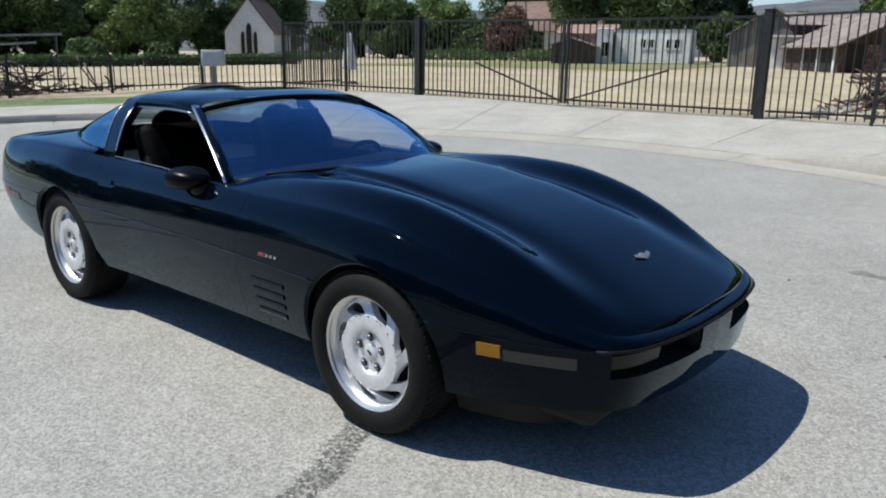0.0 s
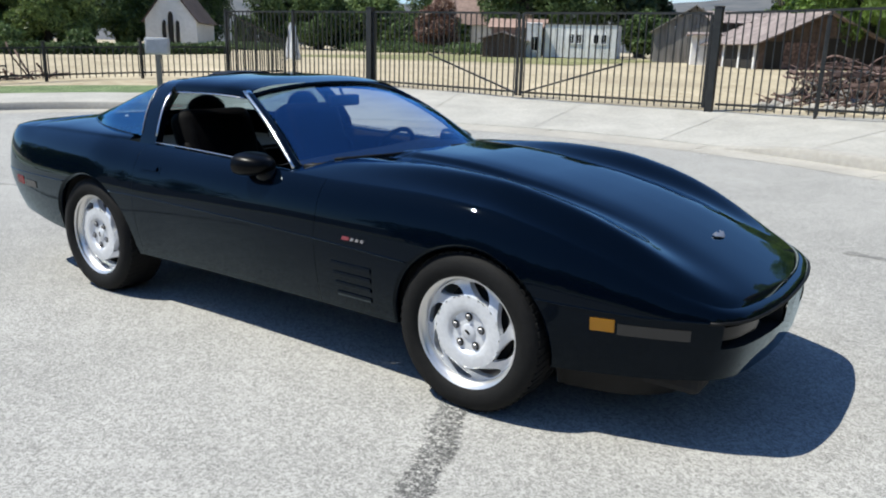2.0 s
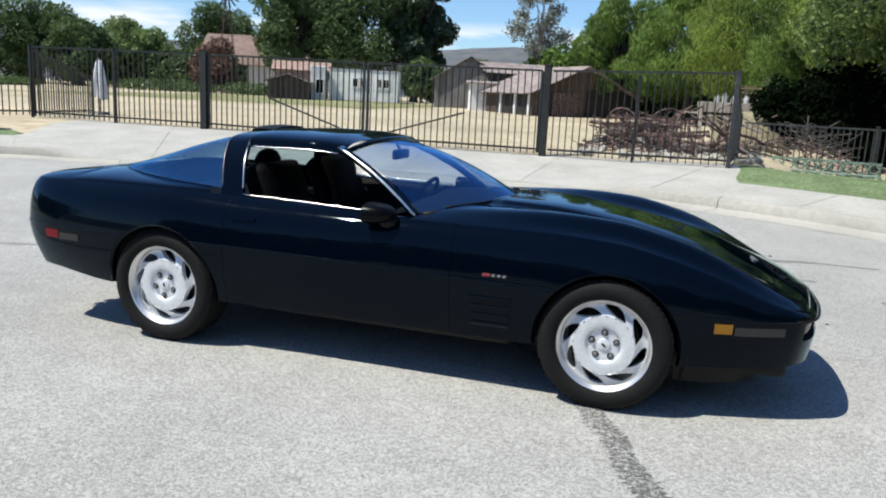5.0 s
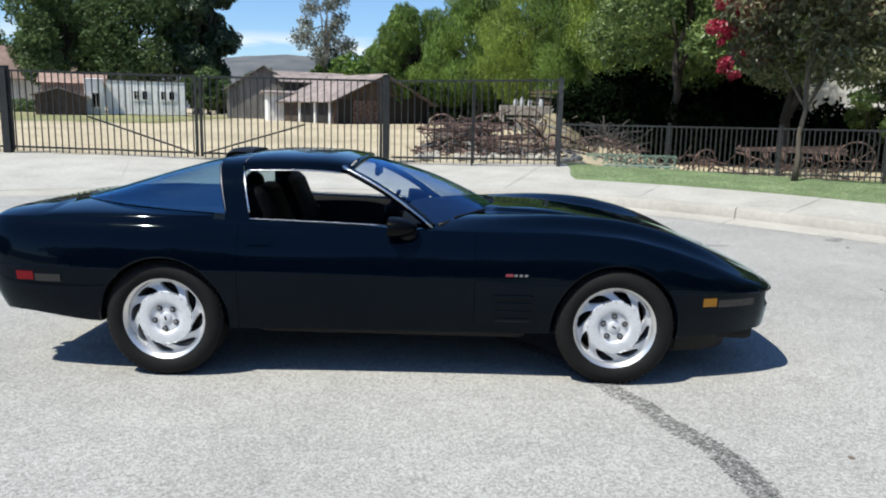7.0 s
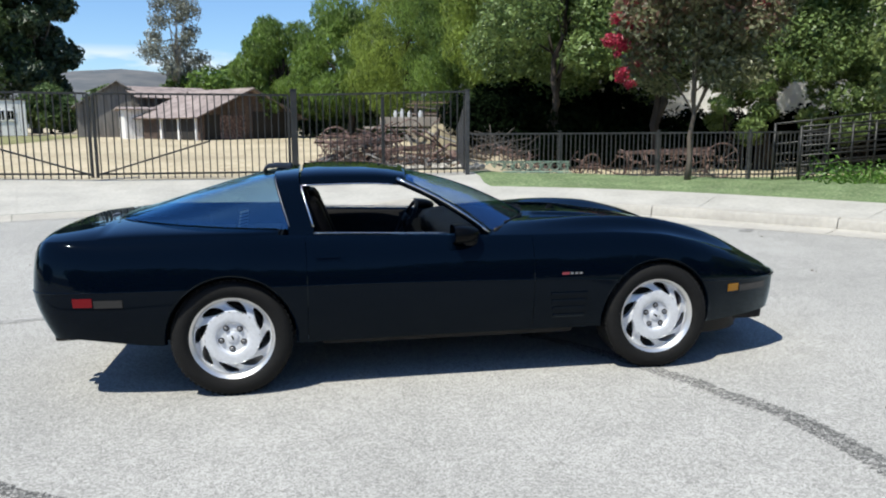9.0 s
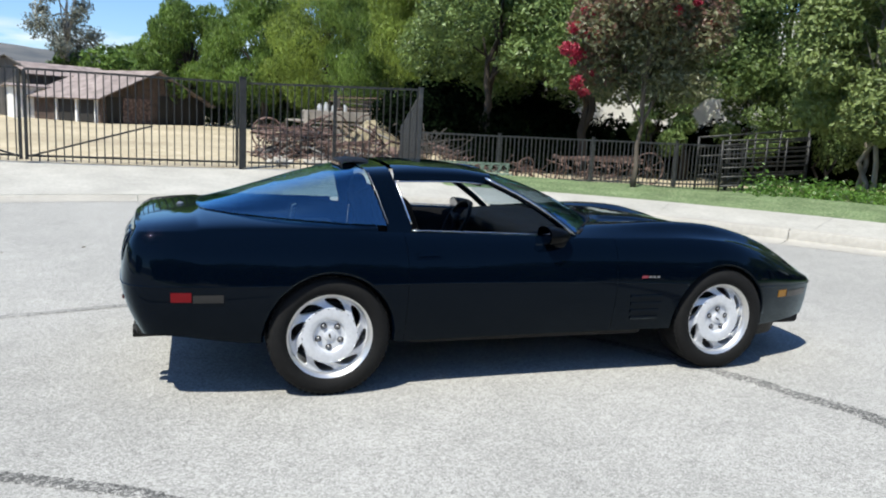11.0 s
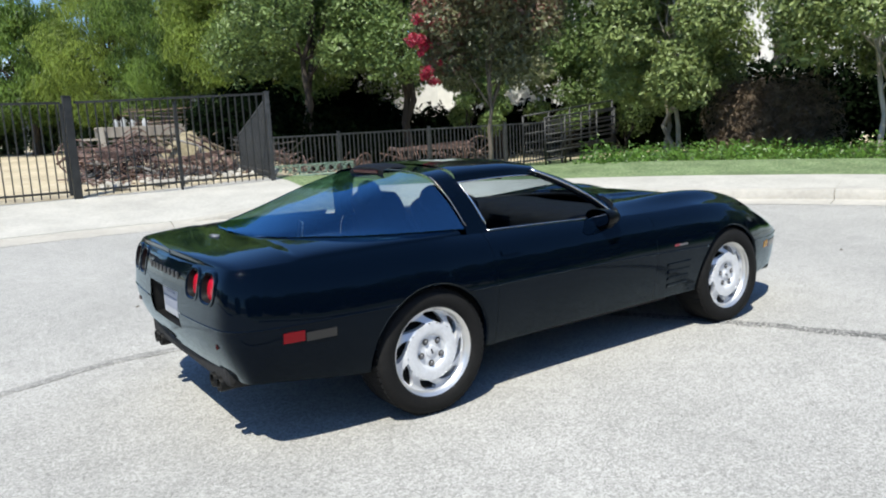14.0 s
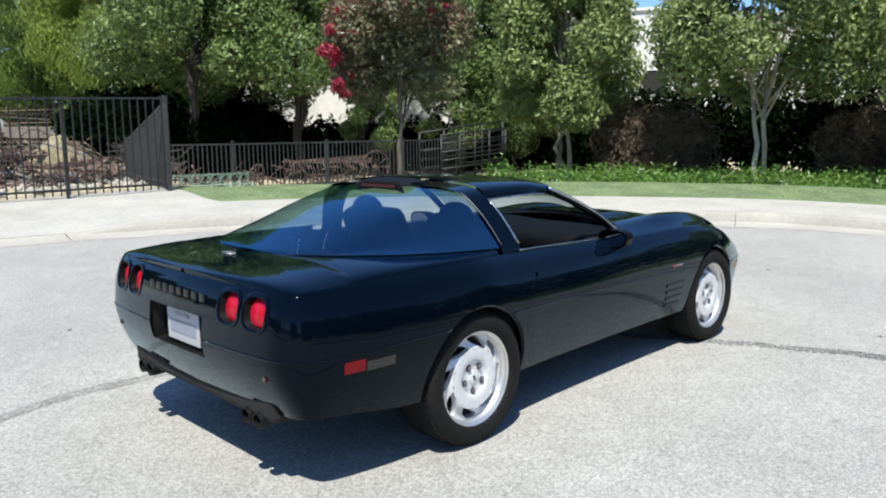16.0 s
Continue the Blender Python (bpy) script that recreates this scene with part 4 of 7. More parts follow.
# side openings are dark panels too, their shade only painted
for y, w in ((0.95, 1.2), (2.5, 1.3)):
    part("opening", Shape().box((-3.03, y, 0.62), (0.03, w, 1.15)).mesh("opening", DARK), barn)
for y in (0.25, 1.7, 3.3):
    part("post", Shape().box((-3.06, y, 0.65), (0.10, 0.16, 1.34), ch=0.01).mesh("post", WHITEWOOD), barn, "whitewashed timber post")
part("barn_door", Shape().box((-1.15, -0.06, 0.66), (1.5, 0.05, 1.25), ch=0.01).mesh("barn_door", RUST), barn, "rusty brown sheet door")
shed("grey_shed", "grey weathered board shed with a steep roof", -10.75, 41.0, 14, 4.4, 5, 1.65, 1.35, OLDWOOD, OLDWOOD, ridge="y", base=1.0, pitch=0.36)
shed("grey_barn", "grey weathered barn with a low tin roof", -7.6, 41.3, 32, 4.4, 4, 2.1, 0.62, DARKWOOD, TINROOF, base=1.0)
shed("white_shed", "small whitewashed shed beside the barn", -8.7, 37.4, 20, 2.0, 2.0, 1.5, 0.1, WHITEWOOD, TINROOF, base=0.85)


def gable_house(name, label, x, y, turn, w, d, h, rh, wallmat, roofmat, base, category="house"):
    """A plastered house with a gabled front."""
    t = thing(name, label, category, at=(x, y, base), turn=turn)
    s = Shape()
    f = [(-w / 2, -0.3), (w / 2, -0.3), (w / 2, h), (0, h + rh), (-w / 2, h)]
    s.add([(a, 0, b) for a, b in f] + [(a, d, b) for a, b in f], [(0, 1, 2, 3, 4), (9, 8, 7, 6, 5)] + [(i, i + 5, (i + 1) % 5 + 5, (i + 1) % 5) for i in range(5)])
    part("wall", s.mesh("wall", wallmat), t)
    for q in (-1, 1):
        k = rh * 0.12
        c = [(q * (w / 2 * 1.12), -0.2, h - k + 0.05), (q * (w / 2 * 1.12), d + 0.2, h - k + 0.05), (0, d + 0.2, h + rh + 0.05), (0, -0.2, h + rh + 0.05)]
        part("roof", slab(c if q < 0 else c[::-1], -0.09).mesh("roof", roofmat), t)
    return t


FADEDSHINGLE = surf("faded_brown_shingle", [(0.15, 0.10, 0.082), (0.235, 0.165, 0.135)], 3, 0.9, 0.2, 20, big=0.5)
DARKROOF = surf("brown_shingle", [(0.06, 0.04, 0.035), (0.13, 0.09, 0.075)], 4, 0.9, 0.3, 25, big=0.5)
chapel = gable_house("chapel", "small white chapel with a gothic window and brown roof", -50.9, 36.2, 40, 4.0, 7, 2.0, 2.6, STUCCO, DARKROOF, 1.1, "chapel")
for cx, wd, top in ((-0.52, 0.36, 1.60), (0, 0.48, 2.15), (0.52, 0.36, 1.60)):
    arch = [(cx - wd / 2, 0.1), (cx + wd / 2, 0.1), (cx + wd / 2, top)] + [(cx + wd / 2 * math.cos(a), top + wd * 0.9 * math.sin(a)) for a in np.linspace(0.3, math.pi - 0.3, 7)] + [(cx - wd / 2, top)]
    n = len(arch)
    win = part("window", Shape().add([(a, -0.03, b) for a, b in arch] + [(a, 0.01, b) for a, b in arch], [tuple(range(n)), tuple(range(2 * n - 1, n - 1, -1))] + [(i, n + i, n + (i + 1) % n, (i + 1) % n) for i in range(n)]).mesh("window", DARK), chapel, "tall dark lancet window")
    part("window_frame", Shape().tube([(a, -0.04, b) for a, b in arch], 0.035, 6, True).mesh("window_frame", STUCCO, True), win)
shed("ranch_house", "distant house with a broad faded brown roof", -35.4, 57.2, 14.5, 9.5, 6.0, 2.0, 2.45, STUCCO, FADEDSHINGLE, base=1.75, over=0.4, pitch=0.6, category="house")
# long white building behind the trees
for k, (a, b, h) in enumerate((((9.0, 27.9), (17.5, 25.5), 3.6), ((17.5, 25.5), (26.0, 12.0), 6.0), ((26.0, 12.0), (27.5, -10.0), 5.6))):
    a, b = Vector(a), Vector(b)
    z = height(*((a + b) / 2))
    t = thing("white_building", "long white plastered building behind the trees", "building", "white buildings")
    d = (b - a).normalized()
    nrm = Vector((-d.y, d.x))
    c = (a + b) / 2 + nrm * 1.5
    m = Euler((0, 0, math.atan2(d.y, d.x))).to_matrix()
    part("wall", Shape().box((c.x, c.y, z + h / 2 - 0.2), ((b - a).length + 0.3, 3.0, h + 0.4), m, 0.02).mesh("wall", STUCCO), t)
    part("coping", Shape().box((c.x, c.y, z + h + 0.06), ((b - a).length + 0.5, 3.2, 0.12), m, 0.02).mesh("coping", STUCCO), t)
    for e in np.arange(2.0, (b - a).length - 1, 3.2):
        p = a + d * e - nrm * 0.012
        win = part("window", Shape().box((p.x, p.y, z + h * 0.52), (1.0, 0.05, 1.0), m).mesh("window", DARK), t)
        part("window_frame", Shape().tube([(p.x + d.x * u - nrm.x * 0.03, p.y + d.y * u - nrm.y * 0.03, z + h * 0.52 + v) for u, v in ((-0.5, -0.5), (0.5, -0.5), (0.5, 0.5), (-0.5, 0.5))], 0.03, 6, True).mesh("window_frame", STUCCO), win)
gable_house("tiled_shed", "low shed with a red tiled roof behind the hedge", 9.6, 21.4, 70, 3.2, 2.4, 1.5, 0.7, STUCCO, surf("red_tiles", [(0.25, 0.07, 0.045), (0.38, 0.12, 0.08)], 6, 0.85, 0.3, 30), 0.55, "shed")

# ---- things in the yard and along the verge ----
GREENIRON = surf("green_iron", [(0.09, 0.14, 0.11), (0.24, 0.33, 0.26)], 14, 0.6, 0.2, 60, big=0.5)
GREYPAINT = surf("grey_paint", [(0.36, 0.37, 0.38), (0.46, 0.47, 0.48)], 8, 0.5, 0.05, 60, big=0.3)
CLOTH = surf("pale_canvas", [(0.55, 0.55, 0.55), (0.74, 0.74, 0.74)], 7, 0.9, 0.2, 40, big=0.4)
LOG = surf("cut_logs", [(0.10, 0.078, 0.055), (0.25, 0.20, 0.145)], 8, 0.9, 0.4, 30, big=0.5, vary=0.3)


def spoked_wheel(x, y, r, turn, lean=10, z=None, mat=None, n=10):
    t = thing("cart_wheel", "rusty spoked iron wheel among farm scrap", "wheel", "iron wheels")
    t.matrix_basis = pose(x, y, (height(x, y) if z is None else z) + r * math.cos(radians(lean)), lean, 0, turn)
    ring = [(r * math.cos(a), 0, r * math.sin(a)) for a in np.linspace(0, 2 * math.pi, 29)[:-1]]
    part("tyre", Shape().tube(ring, 0.022, 6, True).mesh("tyre", mat or RUST, True), t)
    part("hub", Shape().lathe([(0.0005, -0.07), (0.05, -0.07), (0.06, 0), (0.05, 0.07), (0.0005, 0.07)], 12).mesh("hub", mat or RUST, True, angle=40), t)
    for k in range(n):
        a = 2 * math.pi * k / n
        part("spoke", Shape().tube([(0.04 * math.cos(a), 0, 0.04 * math.sin(a)), (r * math.cos(a), 0, r * math.sin(a))], 0.009, 5).mesh("spoke", mat or RUST), t)
    return t


def harrow(x, y, turn, w, d, h, seed, label="rusty iron harrow with bent tines"):
    g = np.random.default_rng(seed)
    t = thing("harrow", label, "farm implement", "old implements", (x, y, height(x, y)), turn)
    for k in range(4):
        yy = -d / 2 + d * k / 3
        part("beam", Shape().bar((-w / 2, yy, h), (w / 2, yy, h + 0.06 * g.normal()), 0.05).mesh("beam", RUST), t)
        for j in range(6):
            xx = -w / 2 + w * (j + 0.5) / 6
            part("tine", Shape().tube([(xx, yy, h), (xx + 0.05, yy - 0.06, h * 0.6), (xx - 0.02, yy - 0.02, h * 0.25), (xx + 0.09, yy + 0.05, -0.02)], 0.011, 5).mesh("tine", RUST, True), t)
    for xx in (-w / 2, 0, w / 2):
        part("side_bar", Shape().bar((xx, -d / 2, h + 0.03), (xx + 0.05, d / 2, h + 0.05), 0.045).mesh("side_bar", RUST), t)
    return t


def plough(x, y, turn, size, seed, mat=None):
    g = np.random.default_rng(seed)
    mat = mat or RUST
    t = thing("plough", "old rusty walking plough with curved handles", "farm implement", "old implements", (x, y, height(x, y)), turn)
    part("beam", Shape().tube([(-0.6 * size, 0, 0.25 * size), (0, 0, 0.55 * size), (0.6 * size, 0, 0.45 * size), (1.0 * size, 0, 0.2 * size)], 0.035, 7).mesh("beam", mat, True), t)
    for q in (-1, 1):
        part("handle", Shape().tube([(-0.2 * size, 0, 0.4 * size), (-0.7 * size, q * 0.15 * size, 0.75 * size), (-1.15 * size, q * 0.26 * size, 0.95 * size)], 0.022, 6).mesh("handle", mat, True), t)
    part("share", Shape().grid([[(0.1 + 0.4 * u * size, 0.02 + 0.22 * v * v * size, 0.02 + 0.34 * v * size) for v in np.linspace(0, 1, 6)] for u in np.linspace(0, 1, 6)]).mesh("share", mat, True), t)
    return t


def scrap(name, label, boxes, count, seed, mat, thick=0.02, length=0.9, bend=0.05):
    """A tangle of bent bars in one heap."""
    g = np.random.default_rng(seed)
    s = Shape()
    for k in range(count):
        x0, x1, y0, y1, h = boxes[k % len(boxes)]
        x, y = g.uniform(x0, x1), g.uniform(y0, y1)
        z = height(x, y) + h * g.random() ** 1.4
        a, e = g.uniform(0, 2 * math.pi), g.normal() * 0.35
        L = length * (0.4 + 0.8 * g.random())
        d = Vector((math.cos(a) * math.cos(e), math.sin(a) * math.cos(e), math.sin(e))) * L / 2
        c = Vector((x, y, max(z, height(x, y) + abs(d.z) + 0.02)))
        b = Vector((g.normal(), g.normal(), g.normal())) * bend * L
        s.tube([c - d, c - d * 0.3 + b, c + d * 0.4 + b * 0.6, c + d], thick * (0.5 + g.random()), 5)
    return tagged(new(name, s.mesh(name, mat, True)), label, "scrap heap", kind="stuff")


scrap("scrap_iron", "tangled rusty scrap iron behind the fence", [(-0.3, 1.3, 12.6, 14.6, 0.62), (0.0, 1.2, 12.8, 14.2, 0.74), (-0.5, 2.6, 11.2, 14.0, 0.10)], 330, 3, RUST, 0.013, 0.55)
scrap("timber_offcuts", "grey broken timber lying on the scrap", [(0.8, 3.0, 11.0, 14.4, 0.14), (0.0, 1.3, 12.6, 14.2, 0.5)], 46, 13, OLDWOOD, 0.024, 0.7, 0.02)
scrap("dark_scrap", "dark machine rods and pipes in the scrap", [(-0.3, 1.3, 12.6, 14.4, 0.55), (1.0, 2.6, 11.4, 13.6, 0.14)], 60, 14, GREYIRON, 0.026, 0.55, 0.03)
scrap("scrap_iron", "rusty rods and wire in the shade of the trees", [(5.5, 9.5, 12.5, 13.6, 0.45), (3.5, 5.5, 12.6, 14.2, 0.35)], 110, 4, RUST, 0.012, 0.7)
scrap("brush_heap", "grey heap of dry branches under the trees", [(3.2, 5.4, 17.0, 21.0, 0.8), (4.0, 5.2, 14.5, 17, 0.6)], 200, 5, DARKWOOD, 0.012, 0.9)
harrow(0.5, 13.2, 20, 1.7, 1.2, 0.5, 1)
harrow(0.9, 15.6, -25, 1.8, 1.2, 0.6, 2)
harrow(1.4, 11.6, 8, 1.2, 0.7, 0.38, 3)
harrow(7.9, 12.3, -10, 2.2, 0.5, 0.62, 4, "rusty iron rake frame standing behind the low fence")
plough(0.9, 17.5, 150, 1.0, 5)
plough(2.6, 12.6, 30, 0.8, 6)
for x, y, r, tn, ln in ((1.2, 14.6, 0.45, 20, 14), (2.5, 14.2, 0.40, 70, 20), (0.1, 15.5, 0.42, -20, 10), (9.2, 12.0, 0.42, -10, 8), (6.2, 12.9, 0.30, 20, 15), (3.0, 21.9, 0.5, 10, 4), (4.2, 21.9, 0.5, 10, 4)):
    spoked_wheel(x, y, r, tn, ln)
# boards thrown on the heap, and rubble along the fence
g = np.random.default_rng(77)
for k in range(9):
    x, y = 2.4 + 0.19 * k, 16.6 + 0.5 * g.normal()
    lift = 0.18 + 0.42 * math.exp(-((x - 3.2) / 0.6) ** 2)
    m = Euler((g.normal() * 0.3, -0.42 * (1 if x > 3.2 else -1) + 0.15 * g.normal(), g.normal() * 0.5)).to_matrix()
    b = thing("board", "tan weathered board leaning on the heap", "board", "loose boards", (x, y, height(x, y) + lift))
    part("plank", Shape().box((0, 0, 0), (0.9 + 0.6 * g.random(), 0.16, 0.03), m, 0.006).mesh("plank", LOG if k % 3 else OLDWOOD), b)
s = Shape()
for k in range(150):
    x = g.uniform(-0.4, 3.0)
    y = 10.3 + abs(g.normal()) * 1.6
    r = 0.03 + 0.06 * g.random()
    s.box((x, y, height(x, y) + r * 0.4), (r * 2, r * 1.4, r), Euler((g.normal() * 0.3, g.normal() * 0.3, g.uniform(0, 6))).to_matrix(), r * 0.25)
tagged(new("rubble", s.mesh("rubble", KERB)), "pale broken stones scattered behind the fence", "rubble", kind="stuff")
# farm wagon: open timber frame with a deep top beam
PALEWOOD = surf("pale_timber", [(0.26, 0.23, 0.20), (0.42, 0.39, 0.35)], 5, 0.9, 0.3, 40, big=0.5, vary=0.2, stretch=(1, 1, 0.15))
wg = thing("farm_wagon", "grey weathered farm wagon with a deep plank side", "wagon", at=(3.55, 22.9, 0.34), turn=-2)
part("plank", Shape().box((0, -0.56, 1.24), (2.9, 0.06, 0.29), ch=0.012).mesh("plank", PALEWOOD), wg)
part("plank", Shape().box((0, 0.56, 1.24), (2.9, 0.06, 0.29), ch=0.012).mesh("plank", OLDWOOD), wg)
part("bed", Shape().box((0, 0, 1.41), (2.9, 1.18, 0.04), ch=0.01).mesh("bed", PALEWOOD), wg)
for z in (0.68, 0.84, 0.98):
    part("side_rail", Shape().box((0.1, -0.56, z), (2.7, 0.045, 0.05), ch=0.008).mesh("side_rail", OLDWOOD), wg)
for x in (-1.36, -0.2, 0.75, 1.36):
    for y in (-0.5, 0.5):
        part("leg", Shape().box((x, y, 0.68), (0.08, 0.08, 1.38), ch=0.008).mesh("leg", OLDWOOD), wg)
part("stake", Shape().box((-1.42, -0.63, 0.95), (0.15, 0.06, 0.95), Euler((0, radians(-4), 0)).to_matrix(), 0.01).mesh("stake", PALEWOOD), wg, "pale upright stake")
part("shaft", Shape().box((-1.75, -0.5, 1.06), (0.75, 0.06, 0.07), ch=0.008).mesh("shaft", PALEWOOD), wg)
part("shaft", Shape().box((-2.08, -0.5, 0.53), (0.07, 0.06, 1.07), ch=0.008).mesh("shaft", OLDWOOD), wg)
for x in (-1.1, 1.1):
    part("axle", Shape().box((x, 0, 0.45), (0.07, 1.2, 0.07), ch=0.008).mesh("axle", RUST), wg)
for k, (x, h) in enumerate(((-0.95, 0.24), (-0.72, 0.30), (-0.45, 0.22), (-0.05, 0.25))):
    b = thing("milk_can", "pale dented milk can on the wagon", "can", "milk cans", (3.55 + x, 22.9 - 0.035 * x - 0.35, 0.34 + 1.43))
    part("body", Shape().lathe([(0.0005, 0), (0.08, 0), (0.085, h * 0.6), (0.05, h * 0.8), (0.055, h), (0.0005, h)], 16, axis="z").mesh("body", GREYPAINT, True, angle=40), b)
    part("grip", Shape().tube([(0.085, 0, h * 0.5), (0.12, 0, h * 0.6), (0.06, 0, h * 0.85)], 0.008, 5).mesh("grip", GREYPAINT), b)
# rack of thin rusty battens behind the wagon
rk = thing("timber_rack", "tall rack of thin reddish battens behind the wagon", "rack", at=(4.7, 24.3, 0.36), turn=-4)
g = np.random.default_rng(91)
for x in (-1.1, 0.0, 1.1):
    for y in (-0.35, 0.35):
        part("post", Shape().box((x, y, 0.95), (0.07, 0.07, 1.95), ch=0.006).mesh("post", DARKWOOD), rk)
for k in range(16):
    z = 1.05 + 0.065 * k
    part("batten", Shape().box((0.15 * g.normal(), -0.38 + 0.76 * (k % 2), z), (2.2 + 0.5 * g.random(), 0.07, 0.028), Euler((0, 0.045 * g.normal(), 0.05 * g.normal())).to_matrix(), 0.004).mesh("batten", (RUST, OLDWOOD, PINKROOF)[k % 3]), rk)
# tan sheet thrown over a heap of boards
CANVAS = surf("tan_canvas", [(0.15, 0.125, 0.075), (0.30, 0.255, 0.165)], 6, 0.95, 0.5, 25, big=0.6)
tp = thing("tarpaulin", "tan canvas sheet thrown over a heap of boards", "tarpaulin", at=(3.2, 16.9, height(3.2, 16.9)))
rows = []
for i in range(34):
    u = i / 33 * 2 - 1
    row = []
    for j in range(22):
        v = j / 21 * 2 - 1
        d = math.hypot(u, v)
        h = 0.86 * max(0.0, 1 - d ** 1.6) ** 0.8 + 0.10 * noise.noise((u * 3, v * 3, 5)) + 0.05 * noise.noise((u * 9, v * 9, 2))
        row.append((0.95 * u + 0.06 * noise.noise((v * 4, u * 4, 1)), 0.75 * v, max(0.0, h) + 0.01))
    rows.append(row)
part("sheet", Shape().grid(rows).mesh("sheet", CANVAS, True, angle=50), tp)
# logs
for k in range(9):
    g = np.random.default_rng(50 + k)
    x, y = 2.2 + 0.13 * k, 13.4 + 0.5 * math.sin(k * 2.1)
    z = height(x, y) + 0.08 + 0.10 * math.sin(math.pi * k / 9)
    L = 0.7 + 0.5 * g.random()
    a = 0.4 + 0.5 * g.normal()
    d = Vector((math.cos(a), math.sin(a), 0.08 * g.normal())) * L / 2
    lg = thing("log", "tan weathered log lying on the heap", "log", "log heap")
    part("trunk", Shape().tube([Vector((x, y, z)) - d, Vector((x, y, z + 0.03)), Vector((x, y, z)) + d], [0.055, 0.065, 0.045], 9).mesh("trunk", LOG, True, angle=50), lg)
    part("stub", Shape().tube([Vector((x, y, z)), Vector((x + 0.05, y - 0.1, z + 0.17))], [0.025, 0.015], 6).mesh("stub", LOG, True), lg)
# green iron bench with scrolls
bn = thing("iron_bench", "green wrought iron bench with scrollwork at the fence", "bench", at=(4.2, 11.62, height(4.2, 11.62)), turn=-9)
part("back_rail", Shape().bar((-0.95, 0, 0.60), (0.95, 0, 0.60), 0.035).mesh("back_rail", GREENIRON), bn)
part("seat", Shape().box((0, -0.2, 0.33), (1.8, 0.30, 0.025), ch=0.008).mesh("seat", GREENIRON), bn)
for x in (-0.92, -0.3, 0.3, 0.92):
    for y in (0, -0.36):
        part("leg", Shape().tube([(x, y, 0), (x, y * 0.9, 0.3), (x, y, 0.58 if y == 0 else 0.34)], 0.018, 6).mesh("leg", GREENIRON, True), bn)
for k in range(9):
    cx, r = -0.84 + 0.21 * k, 0.125 + 0.02 * (k % 2)
    sp = [(cx + r * (1 - 0.5 * u) * math.cos(7.5 * u), -0.01, 0.46 + r * (1 - 0.5 * u) * math.sin(7.5 * u)) for u in np.linspace(0, 1, 24)]
    part("scroll", Shape().tube(sp, 0.017, 5).mesh("scroll", GREENIRON, True), bn)
    sp = [(cx + 0.08 + r * (1 - 0.5 * u) * math.cos(2 - 7.5 * u), -0.35, 0.17 + r * (1 - 0.5 * u) * math.sin(2 - 7.5 * u)) for u in np.linspace(0, 1, 24)]
    part("scroll", Shape().tube(sp, 0.017, 5).mesh("scroll", GREENIRON, True), bn)
bn.scale = (1, 1, 0.8)
# grey box on a post
mb = thing("post_box", "grey metal box on a timber post behind the verge", "box", at=(-11.5, 6.9, height(-11.5, 6.9)), turn=40)
part("post", Shape().box((0, 0, 0.35), (0.10, 0.10, 0.74), ch=0.008).mesh("post", OLDWOOD), mb)
part("case", Shape().box((0, 0, 0.86), (0.46, 0.26, 0.34), ch=0.03).mesh("case", GREYPAINT, True, angle=40), mb)
part("lid", Shape().box((0, -0.135, 0.86), (0.36, 0.012, 0.26), ch=0.006).mesh("lid", GREYPAINT), mb)
# folded patio umbrella
um = thing("patio_umbrella", "folded pale canvas umbrella beside the fence", "umbrella", at=(-12.95, 12.2, height(-12.95, 12.2)))
part("pole", Shape().tube([(0, 0, 0), (0, 0, 1.42)], 0.022, 8).mesh("pole", OLDWOOD, True), um)
part("canopy", Shape().grid([[((0.03 + 0.17 * (1 - u) ** 0.6 + 0.03 * math.sin(6 * a)) * math.cos(a), (0.03 + 0.17 * (1 - u) ** 0.6 + 0.03 * math.sin(6 * a)) * math.sin(a), 0.42 + 0.96 * u + 0.04 * math.sin(3 * a) * (1 - u)) for a in np.linspace(0, 2 * math.pi, 49)] for u in np.linspace(0, 1, 12)]).mesh("canopy", CLOTH, True), um)
part("base", Shape().lathe([(0.0005, 0.08), (0.2, 0.07), (0.24, 0.0)], 20, axis="z").mesh("base", GREYIRON, True), um)
# old machine behind the verge fence
mc = thing("hay_loader", "old rusty hay loader with steel arms behind the fence", "farm implement", "old implements", (-16.6, 4.4, height(-16.6, 4.4)), 38)
part("hopper", Shape().grid([[(-1.5 + 2.0 * u, 0.55 * v, 0.06 + (0.62 - 0.5 * u) * (1 - v * v) ** 0.5 + 0.10 * noise.noise((u * 5, v * 3, 4))) for v in np.linspace(-1, 1, 15)] for u in np.linspace(0, 1, 16)]).mesh("hopper", DARKWOOD, True, angle=50), mc, "dark rusty sheet body")
for a, b in (((-0.5, -0.3, 1.05), (1.2, -0.3, 1.15)), ((-0.2, 0.3, 1.3), (1.5, 0.3, 1.35)), ((1.3, 0.3, 0.2), (1.35, 0.3, 1.35)), ((0.2, -0.3, 0.5), (0.0, -0.3, 1.1)), ((0.9, -0.3, 0.2), (1.4, 0.0, 0.9)), ((0.4, 0, 0.3), (1.9, 0, 0.35))):
    part("arm", Shape().bar(a, b, 0.05 if a[2] > 1 else 0.035).mesh("arm", PALEWOOD if a[2] > 1 else GREYIRON), mc)
for x in (-0.9, 0.7):
    part("wheel", Shape().tube([(x + 0.36 * math.cos(a), -0.6, 0.36 + 0.36 * math.sin(a)) for a in np.linspace(0, 2 * math.pi, 25)[:-1]], 0.03, 6, True).mesh("wheel", RUST, True), mc)
